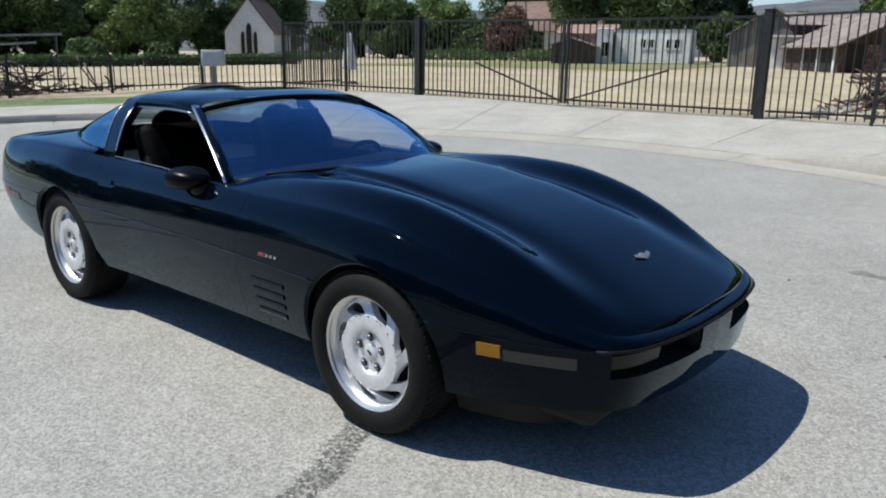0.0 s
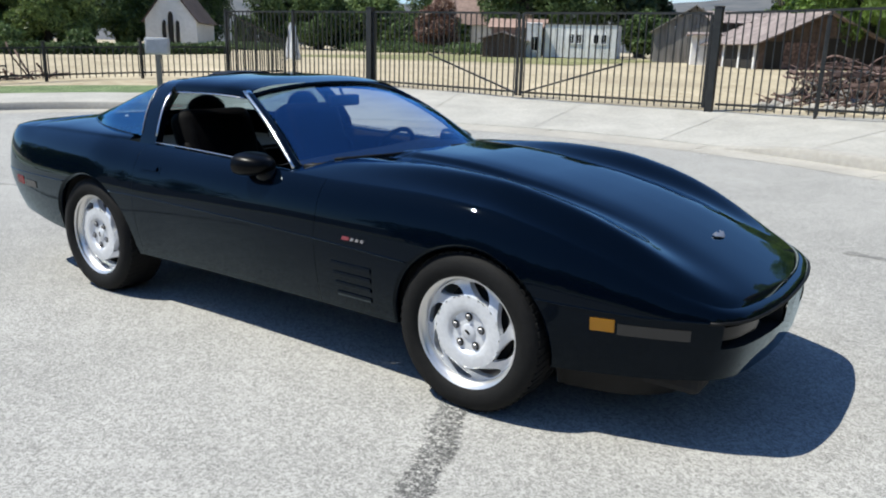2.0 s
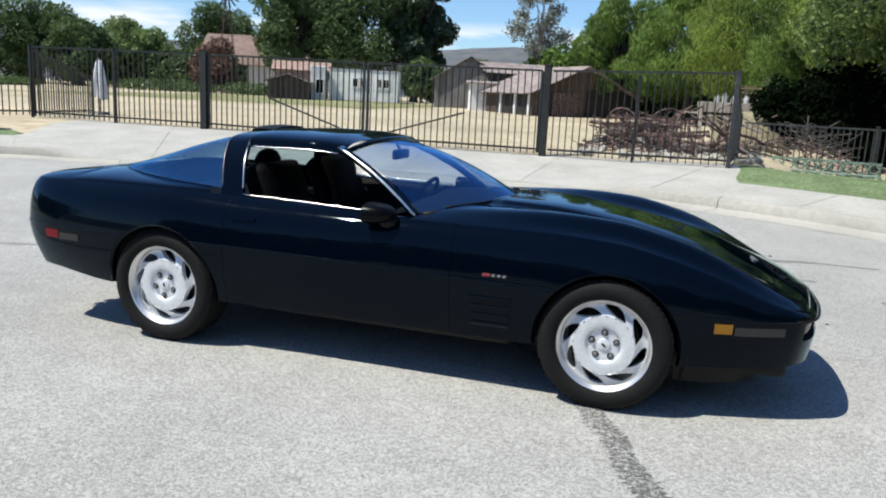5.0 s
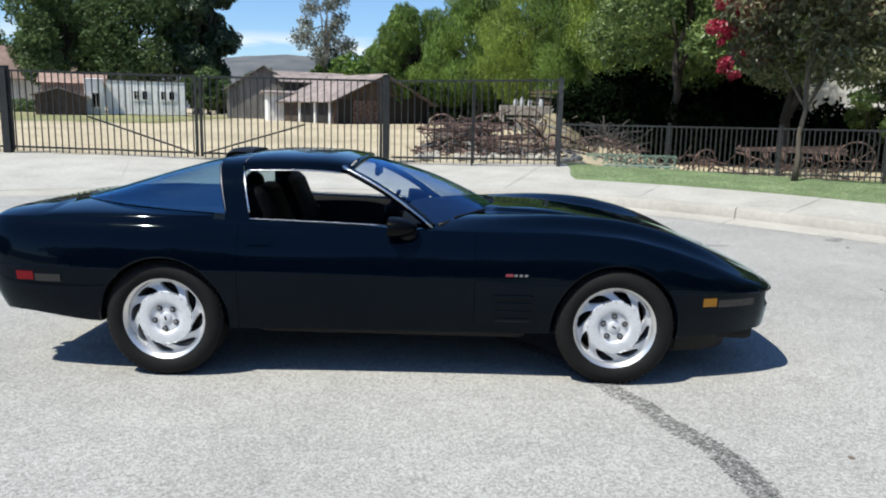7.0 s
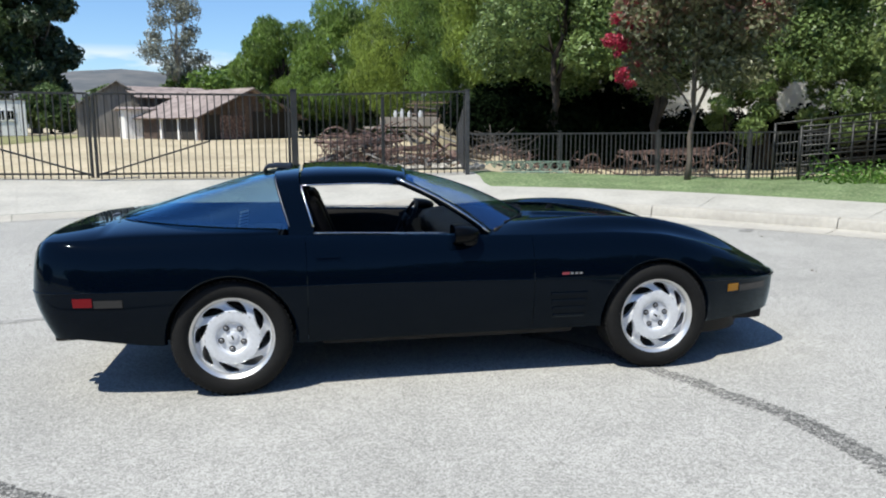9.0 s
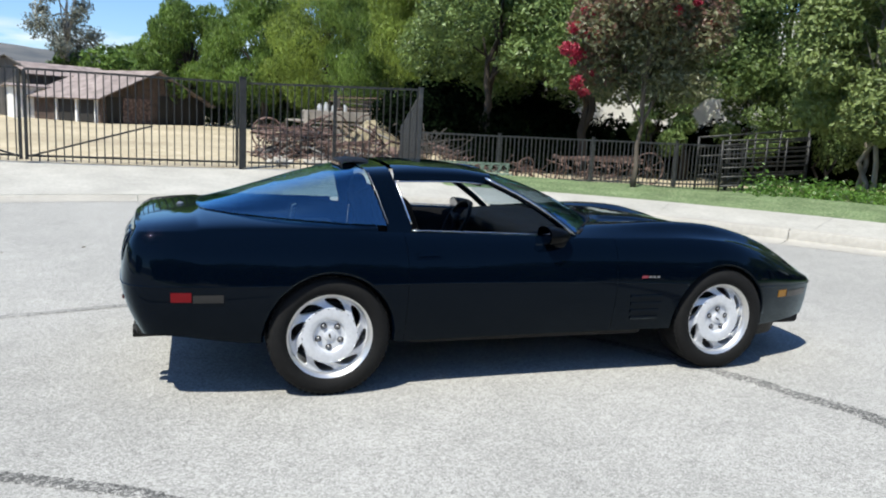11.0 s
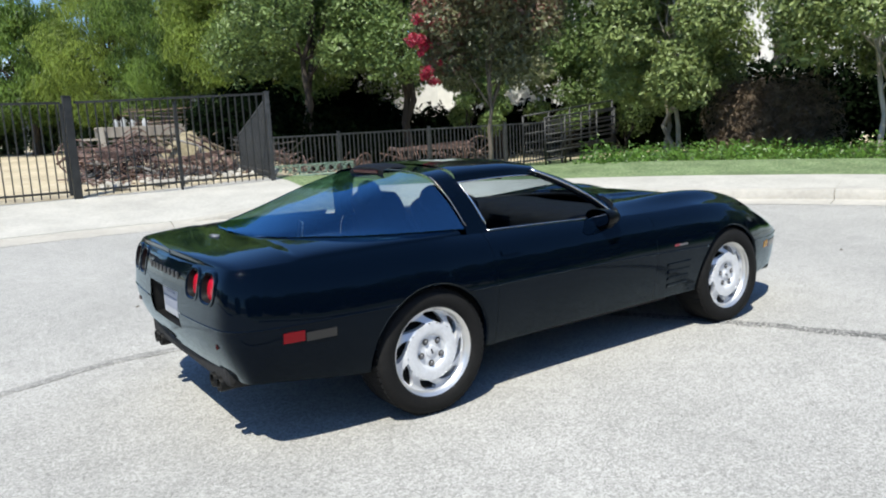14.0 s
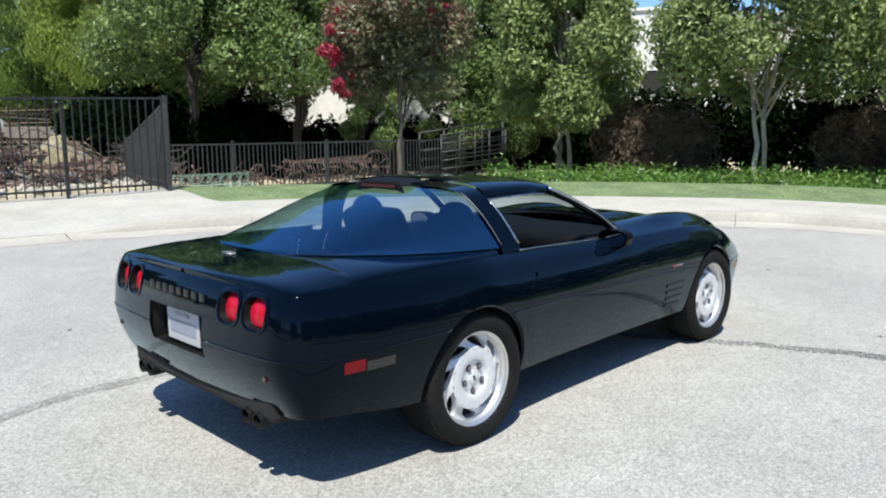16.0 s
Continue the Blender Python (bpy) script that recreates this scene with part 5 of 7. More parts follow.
scrap("scrap_iron", "rusty iron parts lying along the verge fence", [(-16.4, -15.3, 3.0, 5.6, 0.5), (-15.6, -15.0, 3.5, 6.8, 0.12)], 90, 8, RUST, 0.018, 0.8)
# windmill pump
wm = thing("windmill", "rusty steel windmill pump tower beyond the yard", "windmill", at=(-32.0, 47.8, 1.2), turn=40)
for sx in (-1, 1):
    for sy in (-1, 1):
        part("leg", Shape().bar((sx * 0.75, sy * 0.75, 0), (sx * 0.12, sy * 0.12, 6.9), 0.04).mesh("leg", RUST), wm)
for k in range(6):
    z0, z1 = 1.1 * k, 1.1 * (k + 1)
    r0, r1 = 0.75 - 0.63 * z0 / 6.9, 0.75 - 0.63 * z1 / 6.9
    for sx in (-1, 1):
        part("brace", Shape().bar((sx * r0, -r0, z0), (-sx * r1, -r1, z1), 0.02).mesh("brace", RUST), wm)
        part("brace", Shape().bar((sx * r0, r0, z0), (sx * r1, -r1, z1), 0.02).mesh("brace", RUST), wm)
for k in range(14):
    a = 2 * math.pi * k / 14
    m = Euler((0, -a, 0)).to_matrix() @ Euler((radians(35), 0, 0)).to_matrix()
    part("vane", Shape().box((0.62 * math.cos(a), -0.3, 7.0 + 0.62 * math.sin(a)), (0.62, 0.012, 0.13), m).mesh("vane", GREYIRON), wm)
part("tail", Shape().box((0.25, 0.9, 7.0), (0.02, 0.9, 0.5), ch=0.005).mesh("tail", GREYIRON), wm)
# clipped shrubs in the yard
for k, (x, y, r, h) in enumerate(((-37.7, 16.4, 0.95, 1.15), (-36.0, 19.6, 0.62, 0.95), (-44, 37, 3.0, 0.5), (-36, 45, 3.4, 0.7), (-29, 47, 3.0, 0.7))):
    sh = thing("shrub", "rounded clipped green shrub in the yard", "shrub", "yard shrubs", (x, y, height(x, y)))
    part("foliage", leaves("foliage", [(0, 0, h * 0.5, r, r, h * 0.7), (r * 0.6, 0.2, h * 0.5, r * 0.8, r * 0.7, h * 0.6)], 2600, 0.12, L_DARK, seed=200 + k), sh)
    part("stem", Shape().tube([(0, 0, 0), (0, 0, h * 0.5)], 0.05, 6).mesh("stem", BARK), sh)

# ---- the sports car; +x is its nose, its far side mirrors the near one ----
PAINT = lacquer("black_paint", (0.0007, 0.0022, 0.0056))
TRIMBLACK = surf("black_trim", [(0.004, 0.004, 0.004), (0.009, 0.009, 0.009)], 30, 0.5, 0.1, 200, big=0.3, world_space=False, spec=0.2)
SATIN = plain("satin_black", (0.0015, 0.0016, 0.0018), 0.3, 0.0, 0.0, 0.12)
RUBBER = surf("tyre_rubber", [(0.005, 0.005, 0.005), (0.011, 0.0107, 0.0103)], 40, 0.75, 0.15, 150, big=0.4, world_space=False, spec=0.22)
ALLOY = surf("cast_alloy", [(0.66, 0.67, 0.69), (0.76, 0.77, 0.79)], 60, 0.4, 0.05, 300, big=0.15, metal=0.3, world_space=False)
POLISHED = plain("polished_alloy", (0.74, 0.73, 0.71), 0.38, 0.85)
CHROME = plain("chrome", (0.60, 0.60, 0.61), 0.22, 1.0)
UNDER = surf("underbody", [(0.006, 0.006, 0.006), (0.015, 0.014, 0.013)], 9, 0.9, 0.2, 40, big=0.4, world_space=False)
CABIN = surf("cabin_black", [(0.005, 0.005, 0.006), (0.012, 0.012, 0.013)], 25, 0.6, 0.2, 150, big=0.3, world_space=False, spec=0.2)
LEATHER = surf("black_leather", [(0.0018, 0.0018, 0.002), (0.004, 0.004, 0.0044)], 30, 0.6, 0.15, 120, big=0.3, world_space=False, spec=0.05)
WINDSCREEN = glass("windscreen_glass", (0.64, 0.75, 0.81), 1.5, 0.0, 2.7, (0.30, 0.60, 1.0))
HATCHGLASS = glass("hatch_glass", (0.52, 0.66, 0.69), 1.5, 0.0, 2.8, (0.36, 0.70, 1.0))
REDLENS = plain("red_lens", (0.17, 0.002, 0.006), 0.2, 0, 0.2, 0.15)
LAMPRED = plain("tail_lamp_lens", (0.42, 0.006, 0.022), 0.18, 0, 0.2, 0.15)
DARKRED = plain("dark_red_lens", (0.035, 0.002, 0.003), 0.2, 0, 0.3, 0.2)
AMBER = plain("amber_lens", (0.34, 0.15, 0.008), 0.2, 0, 0.3, 0.2)
SMOKED = plain("smoked_lens", (0.019, 0.0185, 0.018), 0.2, 0, 0.4, 0.3)
GREYLET = plain("grey_letters", (0.007, 0.007, 0.007), 0.4)
FOGGLASS = plain("fog_lens", (0.007, 0.0075, 0.008), 0.22, 0.0, 0.15, 0.2)
MIRROR = plain("mirror_silver", (0.22, 0.23, 0.25), 0.05, 1.0)
NUT = plain("dull_steel", (0.22, 0.22, 0.23), 0.4, 0.8)
SILVER = plain("silver_badge", (0.36, 0.35, 0.36), 0.3, 0.7)
BADGERED = plain("red_badge", (0.20, 0.035, 0.045), 0.35)
PLATEWHITE = plain("plate_white", (0.42, 0.43, 0.45), 0.5)
PLATEBLUE = plain("plate_blue", (0.25, 0.27, 0.33), 0.5)

WHEEL_X, WHEEL_Z, ARCH = 1.2215, 0.318, 0.351
# half outline from the middle of the tail to the middle of the nose
PLAN = [(-2.27, 0.0), (-2.266, 0.2), (-2.258, 0.42), (-2.244, 0.62), (-2.226, 0.745), (-2.174, 0.832), (-2.08, 0.873), (-1.95, 0.893), (-1.75, 0.905), (-1.5, 0.911), (-1.22, 0.914), (-0.9, 0.895), (-0.5, 0.872), (0.0, 0.862), (0.4, 0.858), (0.8, 0.857), (1.1, 0.857), (1.35, 0.846), (1.55, 0.812), (1.72, 0.765), (1.88, 0.711), (2.01, 0.652), (2.10, 0.596), (2.164, 0.500), (2.199, 0.345), (2.218, 0.17), (2.222, 0.0)]
sill_z = curve([(-2.25, 0.345), (-2.1, 0.345), (-1.6, 0.295), (-0.8, 0.268), (0.9, 0.272), (1.5, 0.255), (1.75, 0.262), (2.0, 0.276), (2.2, 0.290)])
crease_z = curve([(-2.25, 0.60), (-1.5, 0.60), (0.0, 0.585), (0.9, 0.56), (1.6, 0.515), (1.9, 0.502), (2.23, 0.498)])
shoulder_z = curve([(-2.25, 0.852), (-1.9, 0.860), (-1.5, 0.866), (-1.22, 0.868), (-0.8, 0.852), (-0.3, 0.838), (0.22, 0.824), (0.5, 0.820), (0.9, 0.822), (1.22, 0.806), (1.46, 0.761), (1.7, 0.689), (1.85, 0.631), (2.0, 0.575), (2.1, 0.545), (2.23, 0.520)])
tuck_low = curve([(-2.29, 0.10), (-2.1, 0.065), (-1.7, 0.06), (0, 0.055), (1.0, 0.05), (1.7, 0.040), (2.0, 0.028), (2.2, 0.024)])
tuck_top = curve([(-2.25, 0.062), (-2.1, 0.075), (-1.8, 0.105), (-1.22, 0.118), (-0.77, 0.125), (0.0, 0.105), (0.25, 0.095), (0.6, 0.092), (0.95, 0.092), (1.3, 0.092), (1.6, 0.078), (1.85, 0.058), (2.05, 0.046), (2.23, 0.040)])


def resample(pts, step):
    """Even steps along a smooth line through plan points."""
    cx, cy = curve([(i, p[0]) for i, p in enumerate(pts)]), curve([(i, p[1]) for i, p in enumerate(pts)])
    dense = [(cx(u), cy(u)) for u in np.linspace(0, len(pts) - 1, 3000)]
    out, run_len = [dense[0]], 0.0
    for a, b in zip(dense, dense[1:]):
        run_len += math.hypot(b[0] - a[0], b[1] - a[1])
        if run_len >= step:
            out.append(b)
            run_len = 0.0
    out.append(dense[-1])
    return out


LINE = resample(PLAN, 0.02)
DOOR_A, DOOR_B = -0.815, 0.455
_at = curve([p for p in LINE if -2.1 < p[0] < 2.06 and p[1] > 0.6])
for _x in (DOOR_A - 0.002, DOOR_A, DOOR_B, DOOR_B + 0.002, -WHEEL_X, WHEEL_X, -0.955, 0.222):
    LINE.insert(next(i for i, p in enumerate(LINE) if p[0] > _x), (_x, _at(_x)))
_side = [(p[0], p[1]) for p in LINE if -2.1 < p[0] < 2.06 and p[1] > 0.6]
plan_y = curve(_side)


def inset(x, z):
    """How far the skin lies inside the outline at that height."""
    c = crease_z(x)
    if z < c:
        t = (c - z) / max(0.02, c - sill_z(x))
        return tuck_low(x) * t ** 1.7
    t = (z - c) / max(0.02, shoulder_z(x) - c)
    return tuck_top(x) * (0.24 * t + 0.26 * t ** 2 + 0.50 * t ** 5)


def side_y(x, z):
    return plan_y(x) - inset(x, z)


def skin_point(i, z):
    x, y = LINE[i]
    a, b = LINE[max(i - 1, 0)], LINE[min(i + 1, len(LINE) - 1)]
    t = Vector((b[0] - a[0], b[1] - a[1])).normalized()
    if i in (0, len(LINE) - 1):
        t = Vector((0, 1)) if i == 0 else Vector((0, -1))
    d = inset(x, z)
    return Vector((x + t.y * d, y - t.x * d, z))


def wheel_near(x, z):
    for s in (-1, 1):
        dx, dz = x - s * WHEEL_X, z - WHEEL_Z
        if math.hypot(dx, dz) < ARCH:
            return s, dx, dz
    return None


ROWS_LOW, ROWS_UP = 16, 26


def whole(s):
    """Drops slivers that hang on to nothing."""
    root = list(range(len(s.v)))

    def find(i):
        while root[i] != i:
            root[i] = root[root[i]]
            i = root[i]
        return i

    for q in s.f:
        for i in q[1:]:
            root[find(i)] = find(q[0])
    size = {}
    for q in s.f:
        size[find(q[0])] = size.get(find(q[0]), 0) + 1
    s.f = [q for q in s.f if size[find(q[0])] > 40]
    return s


def skin(lo_x, hi_x, lower, mirror, hole=None):
    """A panel of the flank between two stations, below or above the crease, with the wheel openings cut round."""
    idx = [i for i, p in enumerate(LINE) if lo_x - 1e-6 <= p[0] <= hi_x + 1e-6]
    n = ROWS_LOW if lower else ROWS_UP
    pts, inside = [], []
    for i in idx:
        x = LINE[i][0]
        a, b = (sill_z(x), crease_z(x) - 0.002) if lower else (crease_z(x) + 0.002, shoulder_z(x))
        row, ins = [], []
        for j in range(n + 1):
            z = a + (b - a) * j / n
            p = skin_point(i, z)
            w = wheel_near(p.x, z) if LINE[i][1] > 0.7 and abs(x) < 1.8 else None
            ins.append(w is not None)
            if w:
                s, dx, dz = w
                k = ARCH / max(1e-4, math.hypot(dx, dz))
                nx, nz = s * WHEEL_X + dx * k, WHEEL_Z + dz * k
                p = Vector((nx, side_y(nx, nz), nz))
            row.append((p.x, p.y if mirror else -p.y, p.z))
        pts.append(row), inside.append(ins)
    s = Shape()
    s.add([p for r in pts for p in r], [])
    m = n + 1
    for i in range(len(idx) - 1):
        for j in range(n):
            q = [(i, j), (i + 1, j), (i + 1, j + 1), (i, j + 1)]
            if all(inside[a][b] for a, b in q):
                continue
            if hole and hole(LINE[idx[i]][1], LINE[idx[i + 1]][1], s.v[i * m + j][2], s.v[i * m + j + 1][2]):
                continue
            if not lower and max(s.v[a * m + b][2] for a, b in q) < crease_z(LINE[idx[i]][0]) - 0.01:
                continue
            c = [Vector(s.v[a * m + b]) for a, b in q]
            if (c[2] - c[0]).cross(c[3] - c[1]).length > 6e-6:
                s.f.append(tuple(a * m + b for a, b in q))
    return whole(s)


def shoulder(i):
    return skin_point(i, shoulder_z(LINE[i][0]))


# the bonnet's and deck's height across
hood_mid = curve([(0.2, 0.878), (0.5, 0.893), (0.8, 0.888), (1.2, 0.850), (1.5, 0.796), (1.7, 0.742), (1.9, 0.665), (2.02, 0.614), (2.1, 0.578), (2.16, 0.549), (2.2, 0.530)])
crest = curve([(0.2, 0.0), (0.5, 0.012), (0.9, 0.038), (1.25, 0.052), (1.55, 0.046), (1.8, 0.031), (2.0, 0.013), (2.2, 0.0)])
bulge = curve([(0.3, 0.016), (0.8, 0.018), (1.2, 0.011), (1.5, 0.004), (1.75, 0.0), (2.2, 0.0)])
deck_mid = curve([(-2.25, 0.862), (-2.16, 0.882), (-2.05, 0.896), (-1.9, 0.912), (-1.7, 0.925)])


def screen_foot(y):
    """The windscreen's lower edge: its x at that half width."""
    return 0.215 + 0.37 * (1 - (y / 0.73) ** 2)


def hatch_half(x):
    """Half width of the hatch glass at its foot."""
    return curve([(-1.885, 0.05), (-1.87, 0.26), (-1.80, 0.42), (-1.70, 0.515), (-1.55, 0.60), (-1.3, 0.685), (-0.96, 0.742)])(x)


hatch_foot = curve([(-1.885, 0.918), (-1.7, 0.915), (-1.5, 0.905), (-1.2, 0.892), (-0.96, 0.884)])
hatch_mid = curve([(-1.885, 0.922), (-1.75, 0.960), (-1.5, 1.038), (-1.2, 1.125), (-0.96, 1.182)])


def top_z(x, y, ys, zs):
    """Height of the bonnet or deck at half width y, from the shoulder (ys, zs) inwards."""
    v = max(0.0, 1 - y / max(ys, 1e-3))
    mid = hood_mid(x) if x > 0 else deck_mid(x)
    k = 0.20 if x > 0 else 0.14
    g = (1 - math.exp(-v / k)) / (1 - math.exp(-1 / k))
    z = zs + (mid - zs) * g
    if x > 0:
        z += crest(x) * ease(0.0, 0.2, v) * math.exp(-((y - 0.60) / 0.13) ** 2) - 0.35 * crest(x) * math.exp(-((y - 0.40) / 0.10) ** 2)
        z += bulge(x) * ease(0.365, 0.320, y)
    return z


def top_sheet(lo_x, hi_x, mirror):
    """Half of the bonnet or rear deck from the shoulder inwards to the middle or the glass."""
    rows = []
    for i, (x, _) in enumerate(LINE):
        if not lo_x - 1e-6 <= x <= hi_x + 1e-6:
            continue
        p = shoulder(i)
        if x > 0:
            yin = 0.73 * math.sqrt(max(0.0, 1 - (x - 0.215) / 0.37)) if x < 0.585 else 0.0
            zin = None
        else:
            yin, zin = (hatch_half(x), hatch_foot(x)) if x > -1.885 else (0.0, None)
        yin = min(yin, p.y * 0.985)
        row = []
        for k in range(61):
            u = k / 60
            y = p.y + (yin - p.y) * (0.35 * u + 0.65 * u * u * (3 - 2 * u) if yin > 0 else u ** 1.25)
            if zin is None:
                z = top_z(p.x, y, p.y, p.z)
            else:
                z = p.z + (zin - p.z) * math.sin(math.pi / 2 * u) ** 0.75
            row.append((p.x, y if mirror else -y, z))
        rows.append(row)
    return Shape().grid(rows)


def plate_hole(ya, yb, za, zb):
    """The recesses for the number plate and the tail lamps."""
    if max(ya, yb) < 0.27 and za > 0.518 and zb < 0.70:
        return True
    u, v = abs((za + zb) / 2 - 0.765) / 0.069, (ya + yb) / 2
    return any((abs(v - c) / 0.074) ** 3 + u ** 3 < 0.90 for c in (0.44, 0.615))


def nose_hole(ya, yb, za, zb):
    """The two lamp recesses in the nose."""
    return 0.125 < min(ya, yb) and max(ya, yb) < 0.60 and za > 0.395


car = thing("sports_car", "glossy black two-door sports coupe with bright alloy wheels, parked", "car", turn=-0.8)
shade = dict(smooth=True, weld=0.0006, angle=40)
for mirror in (False, True):
    rear = skin(-3, DOOR_A - 0.002, False, mirror, plate_hole)
    low = skin(-3, -WHEEL_X, True, mirror, plate_hole)
    part("sill_panel", skin(-WHEEL_X, DOOR_A - 0.002, True, mirror).mesh("sill_panel", PAINT, **shade), car)
    deck = top_sheet(-3, -0.955, mirror)
    rear.add(deck.v, deck.f)
    part("rear_quarter_panel", rear.mesh("rear_quarter_panel", PAINT, **shade), car)
    part("rear_bumper_side", low.mesh("rear_bumper_side", PAINT, **shade), car)
    door = skin(DOOR_A, DOOR_B, False, mirror)
    lowd = skin(DOOR_A, DOOR_B, True, mirror)
    door.add(lowd.v, lowd.f)
    # belt return and inner card
    q = 1 if mirror else -1
    belt = [(x, side_y(x, shoulder_z(x))) for x in np.linspace(DOOR_A, 0.25, 40)]
    door.grid([[(x, q * y, shoulder_z(x)), (x, q * (y - 0.02), shoulder_z(x) + 0.005), (x, q * (y - 0.05), shoulder_z(x) - 0.002), (x, q * (y - 0.06), shoulder_z(x) - 0.03)] for x, y in belt])
    dob = part("door", door.mesh("door", PAINT, **shade), car)
    card = Shape().grid([[(x, q * (y - 0.055), shoulder_z(x) - 0.01), (x, q * (y - 0.085), shoulder_z(x) - 0.10), (x, q * (y - 0.085), 0.52), (x, q * (y - 0.12), 0.48), (x, q * (y - 0.10), 0.30)] for x, y in belt])
    part("door_card", card.mesh("door_card", CABIN, True), dob)
    front = skin(DOOR_B + 0.002, 3, False, mirror)
    hood = top_sheet(0.22, 3, mirror)
    front.add(hood.v, hood.f)
    part("bonnet_half", front.mesh("bonnet_half", PAINT, **shade), car)
    part("lower_wing", skin(DOOR_B + 0.002, WHEEL_X, True, mirror).mesh("lower_wing", PAINT, **shade), car)
    part("front_bumper_side", skin(WHEEL_X, 3, True, mirror, nose_hole).mesh("front_bumper_side", PAINT, **shade), car)
    # dark rub strip in the crease, all round
    path = []
    for i, (x, y) in enumerate(LINE):
        p = skin_point(i, crease_z(x))
        w = wheel_near(p.x, p.z)
        path.append(None if w or (x < -2 and y < 0.275) else (p.x, q * (p.y - 0.001), p.z))
    seg = []
    for p in path + [None]:
        if p is None:
            if len(seg) > 3:
                part("rub_strip", Shape().tube(seg, 0.004, 6).mesh("rub_strip", PAINT, True), car)
            seg = []
        else:
            seg.append(p)
    # wheel openings: rolled lip and dark well
    for sx in (-1, 1):
        lip, well = [], []
        for k in range(61):
            a = radians(-14 + 208 * k / 60)
            x, z = sx * WHEEL_X + ARCH * math.cos(a), WHEEL_Z + ARCH * math.sin(a)
            if z < sill_z(x) - 0.002:
                continue
            y = side_y(x, z)
            ix, iz = sx * WHEEL_X + (ARCH - 0.014) * math.cos(a), WHEEL_Z + (ARCH - 0.014) * math.sin(a)
            lip.append([(x, q * (y - 0.0005), z), (ix, q * (y - 0.008), iz), (ix, q * (y - 0.035), iz), (x, q * (y - 0.05), z)])
            well.append([(x, q * (y - 0.03), z), (x, q * 0.50, z), (sx * WHEEL_X, q * 0.49, WHEEL_Z)])
        part("wheel_lip", Shape().grid(lip).mesh("wheel_lip", PAINT, True), car)
        part("wheel_well", Shape().grid(well).mesh("wheel_well", UNDER, True), car)

# underbody, sills and chin
for c, size in (((0, 0, 0.26), (1.5, 1.40, 0.10)), ((1.68, 0, 0.26), (0.75, 1.20, 0.10)), ((-1.88, 0, 0.36), (0.6, 1.3, 0.12)), ((0, 0, 0.30), (3.4, 0.9, 0.19))):
    part("floor_pan", Shape().box(c, size, ch=0.03).mesh("floor_pan", UNDER), car)
dam = curve([(0.0, 2.03), (0.3, 2.01), (0.5, 1.95), (0.6, 1.87), (0.66, 1.76), (0.70, 1.60)])
wide = [-0.70, -0.685, -0.66, -0.63, -0.6, -0.55, -0.5, -0.4, -0.3, -0.2, -0.1]
wide = wide + [0.0] + [-w for w in wide[::-1]]
for s in (Shape().grid([[(dam(abs(y)) - back, y * (1 - 0.04 * (0.32 - z) / 0.14), z) for y in wide] for z, back in ((0.33, 0.0), (0.26, 0.0), (0.19, 0.012), (0.155, 0.02), (0.155, 0.05), (0.30, 0.06))]),):
    part("air_dam", s.mesh("air_dam", TRIMBLACK, True, angle=40), car)
s = Shape().grid([[(2.172 - 0.15 * abs(y / 0.6) ** 2.6 - 0.10 * k, y, 0.318 - 0.05 * k) for y in np.linspace(-0.5, 0.5, 25)] for k in (0, 0.5, 1)])
part("chin", s.mesh("chin", TRIMBLACK, True), car)


# ---- greenhouse ----
# half section of the roof hoop: leaning side, round corner, flat top
pillar_y = curve([(0, 1.0), (0.15, 0.945), (0.3, 0.88), (0.42, 0.81), (0.52, 0.74), (0.6, 0.655), (0.7, 0.52), (0.85, 0.27), (1, 0.0)])
pillar_z = curve([(0, 0.0), (0.15, 0.26), (0.3, 0.52), (0.42, 0.71), (0.52, 0.852), (0.6, 0.922), (0.7, 0.962), (0.85, 0.99), (1, 1.0)])


def hoop(x, u, n=3.0):
    """Section of roof and hatch at x: u runs 0 (foot) to 1 (middle)."""
    w, f, m = hatch_half(x), hatch_foot(x), hatch_mid(x)
    a = u * math.pi / 2
    near = ease(-1.75, -0.97, x)
    y = max(0.0, math.cos(a)) ** (2 / n) * (1 - near) + pillar_y(u) * near
    z = math.sin(a) ** (2 / n) * (1 - near) + pillar_z(u) * near
    return w * y, f + (m - f) * z


hoop_n = curve([(-1.885, 2.0), (-1.5, 2.2), (-1.2, 2.4), (-0.8, 2.5)])
roof_mid = curve([(-1.1, 1.155), (-0.97, 1.187), (-0.7, 1.207), (-0.45, 1.204), (-0.2, 1.174)])
rows = []
for x in np.linspace(-1.884, -0.975, 46):
    half = [hoop(x, u, hoop_n(x)) for u in np.linspace(0, 1, 24) ** 0.9]
    half = [(x + 0.075 * (1 - min(1, (z - hatch_foot(x)) / 0.246)) * ease(-1.35, -0.975, x), y, z) for y, z in half]
    rows.append([(a, -y, z) for a, y, z in half] + [(a, y, z) for a, y, z in half[::-1][1:]])
part("hatch_glass", Shape().grid(rows).mesh("hatch_glass", HATCHGLASS, True), car, "tinted wraparound rear hatch glass")
# hoop between door window and hatch glass
rows = []
